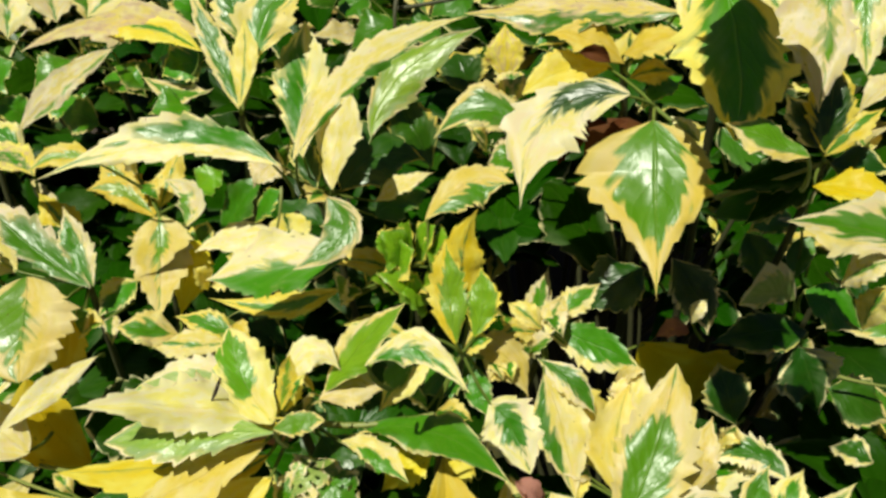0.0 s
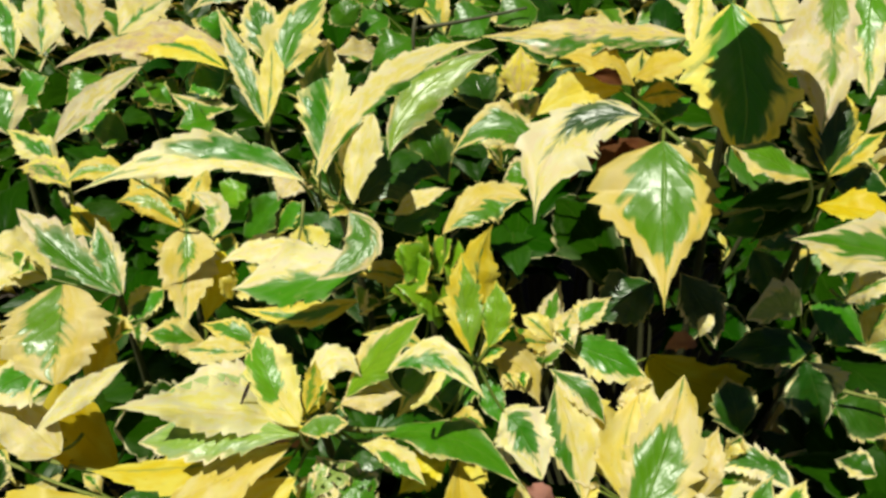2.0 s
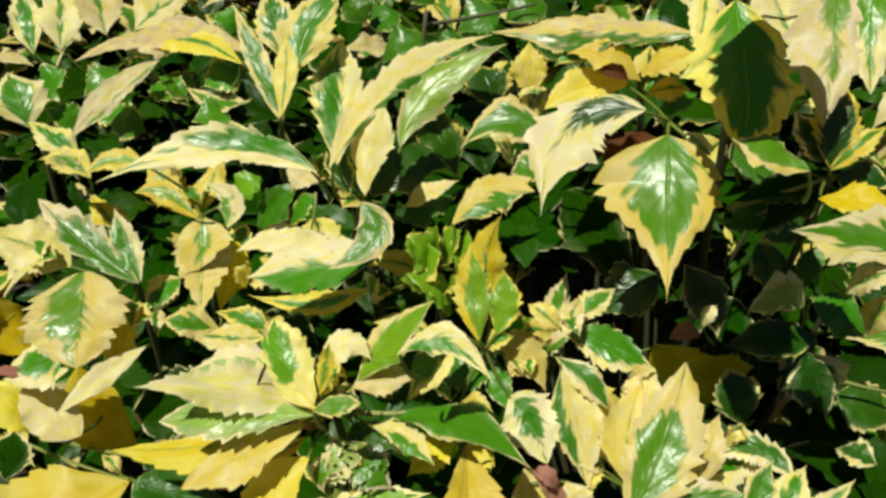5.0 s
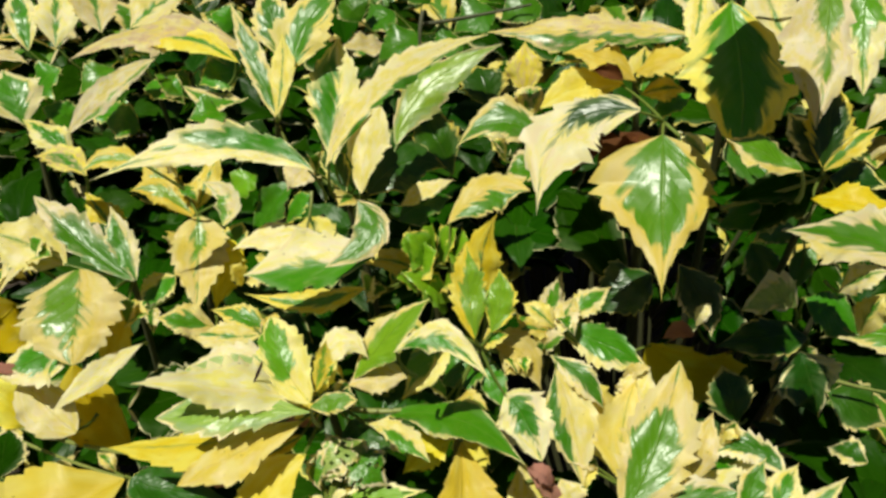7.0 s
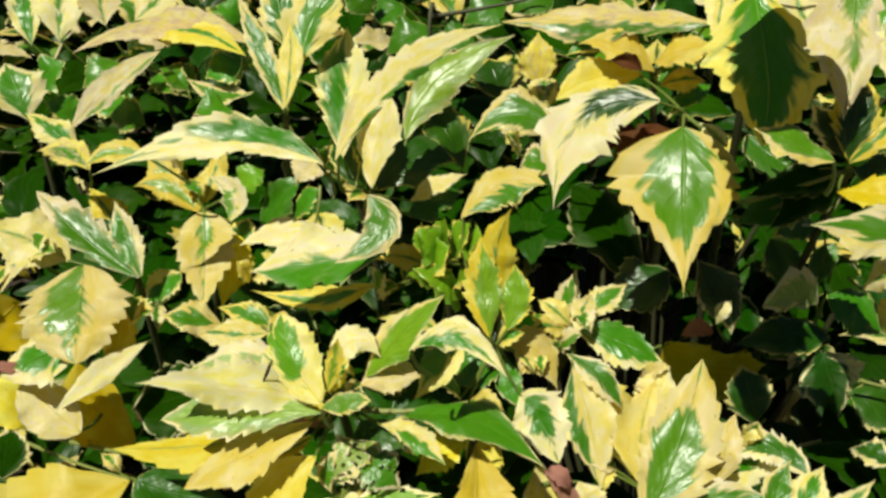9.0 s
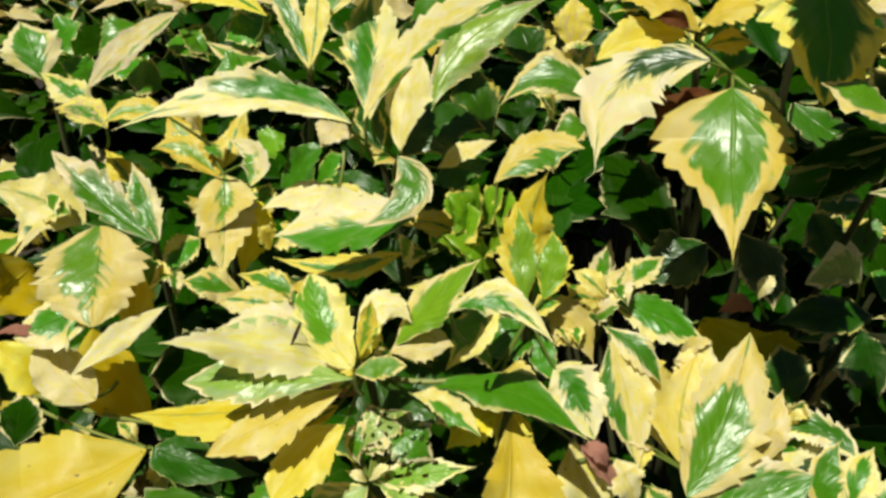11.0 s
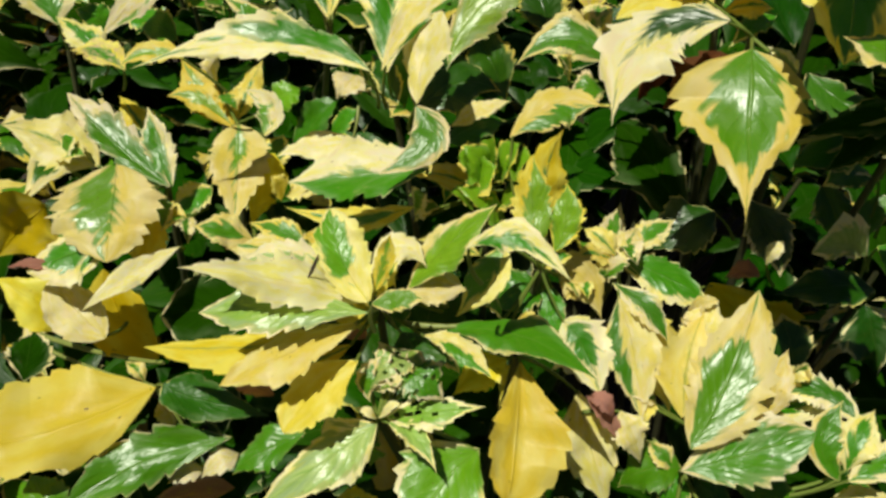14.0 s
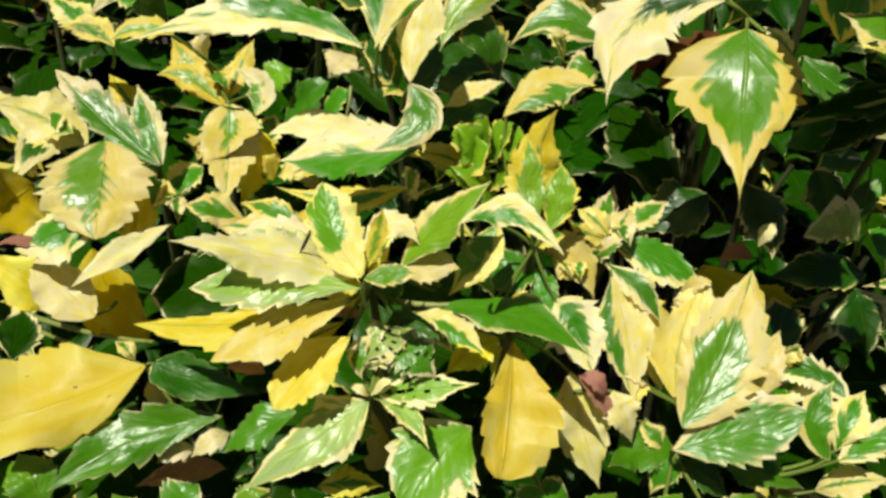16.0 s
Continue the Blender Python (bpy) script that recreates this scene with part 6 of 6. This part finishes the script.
cluster_shoot = shoot(mid_shrub, (-0.018, 0.323, 0.766))
leaf(cluster_shoot, (-0.026, 0.299, 0.792), (-0.030, 0.291, 0.807), (-0.035, 0.289, 0.811), 0.025, (0.88, 0.11, 0.46), (0.85, 0.00, 1.10, 0.10), 0.80, 0.00, 0.04, 12, 0.42, 1.15, 1.6, 6, 1.25)
leaf(cluster_shoot, (-0.001, 0.297, 0.789), (-0.006, 0.290, 0.806), (-0.011, 0.289, 0.811), 0.024, (0.91, -0.02, 0.42), (0.85, 0.00, 1.10, 0.10), 0.80, 0.00, 0.04, 12, 0.42, 1.15, 1.6, 6, 1.25)
leaf(cluster_shoot, (-0.012, 0.289, 0.780), (-0.005, 0.282, 0.796), (0.001, 0.280, 0.800), 0.024, (-0.86, 0.01, 0.52), (0.85, 0.00, 1.10, 0.10), 0.80, 0.00, 0.04, 12, 0.42, 1.15, 1.6, 6, 1.25)
leaf(cluster_shoot, (-0.027, 0.293, 0.784), (-0.020, 0.287, 0.803), (-0.014, 0.287, 0.809), 0.024, (-0.89, -0.15, 0.43), (0.85, 0.00, 1.10, 0.10), 0.80, 0.00, 0.04, 12, 0.42, 1.15, 1.6, 6, 1.25)
leaf(cluster_shoot, (-0.017, 0.297, 0.790), (-0.024, 0.292, 0.809), (-0.032, 0.293, 0.816), 0.020, (0.79, -0.50, 0.35), (0.85, 0.00, 1.10, 0.10), 0.80, 0.00, 0.04, 12, 0.42, 1.15, 1.6, 6, 1.25)
leaf(cluster_shoot, (-0.015, 0.298, 0.790), (-0.009, 0.294, 0.810), (-0.004, 0.295, 0.819), 0.024, (-0.90, -0.29, 0.33), (0.85, 0.00, 1.10, 0.10), 0.80, 0.00, 0.04, 12, 0.42, 1.15, 1.6, 6, 1.25)
leaf(cluster_shoot, (-0.023, 0.288, 0.778), (-0.030, 0.280, 0.794), (-0.038, 0.278, 0.798), 0.019, (0.73, 0.23, 0.64), (0.85, 0.00, 1.10, 0.10), 0.80, 0.00, 0.04, 12, 0.42, 1.15, 1.6, 6, 1.25)
leaf(cluster_shoot, (-0.005, 0.284, 0.774), (-0.020, 0.279, 0.793), (-0.034, 0.279, 0.800), 0.021, (0.67, -0.26, 0.69), (0.85, 0.00, 1.10, 0.10), 0.80, 0.00, 0.04, 12, 0.42, 1.15, 1.6, 6, 1.25)
leaf(cluster_shoot, (-0.008, 0.281, 0.770), (-0.015, 0.275, 0.788), (-0.022, 0.274, 0.793), 0.022, (0.86, -0.01, 0.52), (0.85, 0.00, 1.10, 0.10), 0.80, 0.00, 0.04, 12, 0.42, 1.15, 1.6, 6, 1.25)
leaf(cluster_shoot, (-0.017, 0.299, 0.792), (-0.017, 0.295, 0.812), (-0.017, 0.297, 0.820), 0.019, (-0.85, -0.52, -0.04), (0.85, 0.00, 1.10, 0.10), 0.80, 0.00, 0.04, 12, 0.42, 1.15, 1.6, 6, 1.25)
leaf(cluster_shoot, (-0.008, 0.299, 0.792), (-0.002, 0.292, 0.809), (0.003, 0.291, 0.814), 0.022, (-0.89, -0.04, 0.45), (0.85, 0.00, 1.10, 0.10), 0.80, 0.00, 0.04, 12, 0.42, 1.15, 1.6, 6, 1.25)
leaf(cluster_shoot, (-0.018, 0.276, 0.757), (-0.036, 0.276, 0.766), (-0.056, 0.280, 0.762), 0.014, (0.09, -0.24, 0.97), (0.10, 0.00, 0.80, 0.00), 0.60, 0.00, 0.30, 12, 0.42, 1.15, 1.6, 9, 1.25)
leaf(cluster_shoot, (-0.042, 0.308, 0.782), (-0.037, 0.296, 0.788), (-0.032, 0.290, 0.783), 0.014, (-0.10, -0.03, 0.99), (0.30, 0.00, 0.90, 0.00), 0.47, 0.00, 0.11, 26, 0.42, 1.15, 1.6, 6, 2)
leaf(cluster_shoot, (-0.036, 0.309, 0.783), (-0.037, 0.296, 0.788), (-0.040, 0.288, 0.781), 0.014, (0.05, -0.14, 0.99), (0.50, 0.00, 0.90, 0.00), 0.57, 0.00, 0.35, 26, 0.42, 1.15, 1.6, 6, 2)
leaf(cluster_shoot, (-0.056, 0.293, 0.764), (-0.048, 0.287, 0.778), (-0.041, 0.287, 0.779), 0.014, (-0.73, -0.09, 0.67), (0.50, 0.00, 0.90, 0.30), 0.25, 0.00, 0.17, 26, 0.42, 1.15, 1.6, 6, 2)
leaf(cluster_shoot, (-0.056, 0.295, 0.767), (-0.052, 0.291, 0.782), (-0.050, 0.292, 0.785), 0.019, (-0.85, -0.51, 0.16), (0.30, 0.00, 0.90, 0.30), 0.08, 0.00, 0.12, 26, 0.42, 1.15, 1.6, 6, 2)

farl_shoot = shoot(west_shrub, (-0.334, 0.479, 0.765))
leaf(farl_shoot, (-0.217, 0.331, 0.823), (-0.240, 0.351, 0.822), (-0.264, 0.360, 0.818), 0.023, (-0.16, -0.08, 0.98), (0.30, 0.00, 0.80, 0.00), 0.75, 0.50, 0.30, 12, 0.42, 1.15, 1.6, 9, 1.25)
leaf(farl_shoot, (-0.312, 0.437, 0.793), (-0.321, 0.452, 0.812), (-0.337, 0.473, 0.821), 0.039, (0.30, -0.44, 0.85), (0.40, 0.00, 0.80, 0.00), 0.20, 0.00, 0.30, 12, 0.42, 1.15, 1.6, 9, 1.25)
leaf(farl_shoot, (-0.266, 0.406, 0.787), (-0.283, 0.413, 0.801), (-0.307, 0.428, 0.805), 0.024, (0.25, -0.31, 0.92), (0.40, 0.00, 0.80, 0.00), 0.35, 0.00, 0.30, 12, 0.42, 1.15, 1.6, 9, 1.25)
twig(corner_shoot, (-0.282, 0.255, 0.685), (-0.226, 0.227, 0.699), (-0.175, 0.200, 0.723), 0.0013)
twig(corner_shoot, (-0.284, 0.270, 0.671), (-0.225, 0.239, 0.697), (-0.174, 0.212, 0.727), 0.0018)
twig(right_shoot, (0.152, 0.340, 0.802), (0.177, 0.330, 0.821), (0.194, 0.318, 0.841), 0.0017)
twig(right_shoot, (0.164, 0.350, 0.782), (0.189, 0.344, 0.807), (0.194, 0.318, 0.841), 0.0013)
twig(bud_shoot, (-0.053, 0.204, 0.779), (-0.032, 0.200, 0.783), (-0.004, 0.206, 0.783), 0.0016)
twig(far2_shoot, (-0.034, 0.551, 0.835), (-0.036, 0.536, 0.818), (-0.033, 0.529, 0.793), 0.002)
twig(far2_shoot, (-0.037, 0.553, 0.823), (0.002, 0.558, 0.828), (0.051, 0.555, 0.840), 0.002)
twig(v_shoot, (-0.121, 0.397, 0.838), (-0.116, 0.386, 0.825), (-0.106, 0.379, 0.801), 0.0014)
twig(midl_shoot, (-0.099, 0.377, 0.783), (-0.100, 0.366, 0.771), (-0.106, 0.362, 0.750), 0.0012)
twig(dark_shoot, (0.237, 0.296, 0.702), (0.251, 0.293, 0.700), (0.271, 0.291, 0.697), 0.0014)

# ---- dead leaves and a dry needle ----
dead_leaf((-0.067, 0.202, 0.769), (-0.077, 0.202, 0.771), (-0.089, 0.208, 0.761), 0.012, (-0.40, -0.14, 0.91), 0.60, 0.90, 12, "curled reddish-brown dry leaf caught between green leaves")
dead_leaf((-0.251, 0.232, 0.766), (-0.233, 0.229, 0.772), (-0.221, 0.230, 0.767), 0.008, (-0.04, -0.19, 0.98), 0.50, 0.95, 12, "curled reddish-brown dry leaf caught between green leaves")
dead_leaf((-0.142, 0.189, 0.653), (-0.164, 0.183, 0.655), (-0.191, 0.180, 0.642), 0.020, (-0.17, -0.21, 0.96), 0.80, 0.80, 12, "curled reddish-brown dry leaf caught between green leaves")
dead_leaf((-0.107, 0.179, 0.752), (-0.115, 0.178, 0.758), (-0.126, 0.182, 0.750), 0.012, (-0.14, -0.16, 0.98), 0.20, 0.85, 12, "curled reddish-brown dry leaf caught between green leaves")
# the next four at brown 1: dry leaves with their shade painted in
dead_leaf((0.108, 0.339, 0.847), (0.090, 0.336, 0.837), (0.074, 0.340, 0.817), 0.034, (-0.63, -0.35, 0.70), 0.50, 1.00, 12, "dark reddish-brown dry leaf hanging among the shoots")
dead_leaf((0.094, 0.375, 0.871), (0.081, 0.372, 0.877), (0.070, 0.377, 0.874), 0.018, (0.07, -0.34, 0.94), 0.50, 1.00, 12, "dark reddish-brown dry leaf hanging among the shoots")
dead_leaf((0.095, 0.337, 0.853), (0.087, 0.330, 0.849), (0.082, 0.329, 0.835), 0.011, (-0.47, -0.63, 0.62), 0.50, 1.00, 12, "curled reddish-brown dry leaf caught between green leaves")
dead_leaf((0.094, 0.376, 0.829), (0.079, 0.373, 0.820), (0.067, 0.377, 0.799), 0.030, (-0.69, -0.37, 0.62), 0.50, 1.00, 12, "dark reddish-brown dry leaf hanging among the shoots")
dead_leaf((0.032, 0.190, 0.756), (0.040, 0.183, 0.752), (0.051, 0.180, 0.736), 0.013, (0.45, -0.55, 0.71), 0.10, 0.90, 12, "curled reddish-brown dry leaf caught between green leaves")
dead_leaf((0.032, 0.186, 0.759), (0.038, 0.182, 0.762), (0.044, 0.181, 0.752), 0.010, (0.32, -0.37, 0.87), 0.10, 0.90, 12, "curled reddish-brown dry leaf caught between green leaves")
dead_leaf((0.138, 0.292, 0.744), (0.128, 0.292, 0.746), (0.121, 0.297, 0.735), 0.015, (-0.49, -0.12, 0.86), 0.30, 0.90, 12, "curled reddish-brown dry leaf caught between green leaves")
# a dark blade added as the shaded hole between the yellow leaves
dead_leaf((0.082, 0.339, 0.884), (0.073, 0.340, 0.889), (0.065, 0.341, 0.888), 0.010, (0.45, -0.89, 0.0), 0.50, 1.00, 12, "dark reddish-brown blade standing in for a shaded hole between yellow leaves")
verts, faces = [], []

# the needle leans on the pale leaf, its lower end touching it
tree = bvhtree.BVHTree.FromPolygons([v.co for v in pale_leaf.data.vertices], [p.vertices for p in pale_leaf.data.polygons])
root = pale_leaf.location + HOMES[pale_leaf.parent.name]
needle_top = Vector((-0.0807, 0.1786, 0.8394))
spot, up, _, _ = tree.find_nearest(Vector((-0.084, 0.174, 0.8323)) - root)
needle_low = spot + root
needle_mid = (needle_top + needle_low) / 2 + Vector((0.0004, 0.0, 0.0006))
tube(verts, faces, bend(Vector(), needle_mid - needle_low, needle_top - needle_low, 6), [0.0003, 0.0005, 0.0007, 0.0007, 0.0006, 0.0004, 0.0002])
me = bpy.data.meshes.new("dry_needle")
me.from_pydata(verts, [], faces)
me.shade_smooth()
me.materials.append(rough_material("dry_brown", (0.012, 0.006, 0.004, 1), (0.05, 0.025, 0.015, 1), 400.0, 0.0003))
needle = tagged(new("dry_needle", me), "thin dark dry needle lying on a cream leaf", "needle")
needle.location = needle_low

# ---- the leaves deeper in the shrubs ----
dice = random.Random(5)
STOCK = []
for k in range(18):
    fresh = k % 18 != 8
    data = blade(Vector(), Vector((0, 0.5, dice.uniform(0.04, 0.16))), Vector((0, 1, dice.uniform(-0.25, 0.1))), dice.uniform(0.42, 0.58), Vector((0, 0, 1)),
                 dice.uniform(5, 22), 0.42, 1.15, 1.6, 6, 1.0, Vector((0, -0.16, -0.05)), 900 + k)
    STOCK.append(blade_mesh(*data, (dice.uniform(1.02, 1.3) if fresh else 0.12, 0.0, 1.3 if fresh else 0.95, dice.uniform(-0.2, 0.2)), dice.uniform(0.1, 0.8), 0.05 if fresh else 0.3, dice.uniform(0.75, 1.15), k * 0.061, dice.uniform(0.35, 0.8)))
# the same leaves with broad cream or yellow margins, for the sunny top of the hedge
MIXED = []
for k in range(14):
    data = blade(Vector(), Vector((0, 0.5, dice.uniform(0.08, 0.2))), Vector((0, 1, dice.uniform(-0.3, 0.1))), dice.uniform(0.36, 0.5), Vector((0, 0, 1)),
                 dice.uniform(5, 22), 0.42, 1.15, 1.6, 7, 1.2, Vector((0, -0.16, -0.05)), 940 + k)
    MIXED.append(blade_mesh(*data, (dice.choice((0.0, 0.3, 0.45, 0.6, 0.75)), 0.0, dice.uniform(0.6, 0.95), dice.uniform(-0.2, 0.2)), dice.uniform(0.1, 0.9), 0.05, dice.uniform(0.1, 0.6), k * 0.071))
TOPS = list(NODES.values())


def canopy(x, y):
    """The height of the leafy roof, carried by the shoots round about."""
    total, weight = 0.0, 0.0
    for p in TOPS:
        w = 1 / (0.0025 + (p.x - x) ** 2 + (p.y - y) ** 2) ** 2
        total, weight = total + w * p.z, weight + w
    return total / weight


def spray(x, y, z, low):
    """The poses of six leaves round a node."""
    for k in range(6):
        turn = pose(0, 0, 0, dice.uniform(-30, 25), dice.uniform(-25, 25), k * 61 + dice.uniform(-20, 20))
        yield Matrix.Translation((x, y, z - low * k)) @ turn @ Matrix.Translation((0, 0.012, 0)) @ Matrix.Scale(dice.uniform(0.064, 0.1), 4)


def nearest(x, y):
    return min(SHRUBS, key=lambda ob: (HOMES[ob.name].x - x) ** 2 + (HOMES[ob.name].y - y) ** 2)


OUTER = {ob.name: [] for ob in SHRUBS}
STEP = 0.056
# open hollows between the shoots
HOLLOWS = [(0.08, 0.37, 0.095), (0.16, 0.35, 0.100), (0.22, 0.36, 0.085), (0.20, 0.32, 0.080), (0.18, 0.37, 0.070), (0.24, 0.35, 0.050), (0.11, 0.38, 0.050), (-0.09, 0.30, 0.035), (-0.14, 0.40, 0.035), (0.24, 0.32, 0.050), (0.21, 0.28, 0.045), (-0.23, 0.25, 0.070), (-0.18, 0.27, 0.040), (0.09, 0.45, 0.070), (0.14, 0.44, 0.070), (0.19, 0.42, 0.060), (-0.17, 0.25, 0.035), (-0.34, 0.42, 0.040), (0.22, 0.34, 0.070), (0.22, 0.29, 0.050), (0.07, 0.36, 0.060), (0.10, 0.40, 0.050), (-0.24, 0.24, 0.050), (-0.28, 0.26, 0.040), (-0.07, 0.18, 0.030)]
for i in range(-18, 19):
    for j in range(-2, 26):
        for level, deep in ((0, 0.118), (1, 0.17)):
            x, y = (i + dice.uniform(-0.4, 0.4) + 0.5 * level) * STEP, (j + dice.uniform(-0.4, 0.4)) * STEP
            z = canopy(x, y) - deep - dice.uniform(0.0, 0.03) + min(0.06, max(0.0, (y - 0.44) * 0.4))
            if (-0.20 < x < 0.20 and y < 0.04) or any(math.hypot(x - p, y - q) < r for p, q, r in HOLLOWS):
                continue
            plant = nearest(x, y)
            home = HOMES[plant.name]
            if abs(x) < 0.12 + 0.45 * y and 0.07 < y < 0.72:
                stem = shoot(plant, (x, y, z))
                for m in spray(x, y, z, 0.011):
                    ob = new("leaf", dice.choice(STOCK))
                    ob.parent, ob.matrix_basis = stem, Matrix.Translation(-home) @ m
            else:
                # an uneven outer edge, and cream margins on top
                edge = max(abs(x) / 1.0, abs(y - 0.65) / 0.78) + 0.22 * noise.noise(Vector((x * 4, y * 4, 7)))
                if edge > 0.92:
                    continue
                away = min(1.0, max(0.0, max(abs(x) - 0.35, y - 0.85, -0.02 - y) / 0.3))
                high = away * (0.08 * (1 - level) - 0.25 * max(0.0, edge - 0.6))
                OUTER[plant.name] += [(Matrix.Translation(-home + Vector((0, 0, high))) @ m, MIXED if dice.random() < 0.3 + 0.45 * away else STOCK) for m in spray(x, y, z, 0.011)]


def foliage(plant, poses):
    """The countless leaves out of reach, joined into one mesh."""
    co, uv, attrs, faces, base = [], [], {"green": [], "tint": [], "more": [], "form": []}, [], 0
    for m, stock in poses:
        me = dice.choice(stock)
        n = len(me.vertices)
        p = np.empty(n * 3)
        me.vertices.foreach_get("co", p)
        r = np.array(m)
        co.append(p.reshape(-1, 3) @ r[:3, :3].T + r[:3, 3])
        w = np.empty(len(me.loops) * 2)
        me.uv_layers[0].data.foreach_get("uv", w)
        uv.append(w)
        f = np.empty(len(me.loops), dtype=np.int64)
        me.loops.foreach_get("vertex_index", f)
        faces.append(f.reshape(-1, 4) + base)
        for key, rows in attrs.items():
            q = np.empty(n * 3)
            me.attributes[key].data.foreach_get("vector", q)
            rows.append(q)
        base += n
    me = bpy.data.meshes.new("foliage")
    me.from_pydata(np.concatenate(co), [], np.concatenate(faces))
    me.uv_layers.new(name="UVMap").data.foreach_set("uv", np.concatenate(uv))
    for key, rows in attrs.items():
        me.attributes.new(key, "FLOAT_VECTOR", "POINT").data.foreach_set("vector", np.concatenate(rows))
    me.shade_smooth()
    me.materials.append(LEAF)
    ob = tagged(new("foliage", me), kind="stuff")
    ob.parent = plant


for plant in SHRUBS:
    if OUTER[plant.name]:
        foliage(plant, OUTER[plant.name])
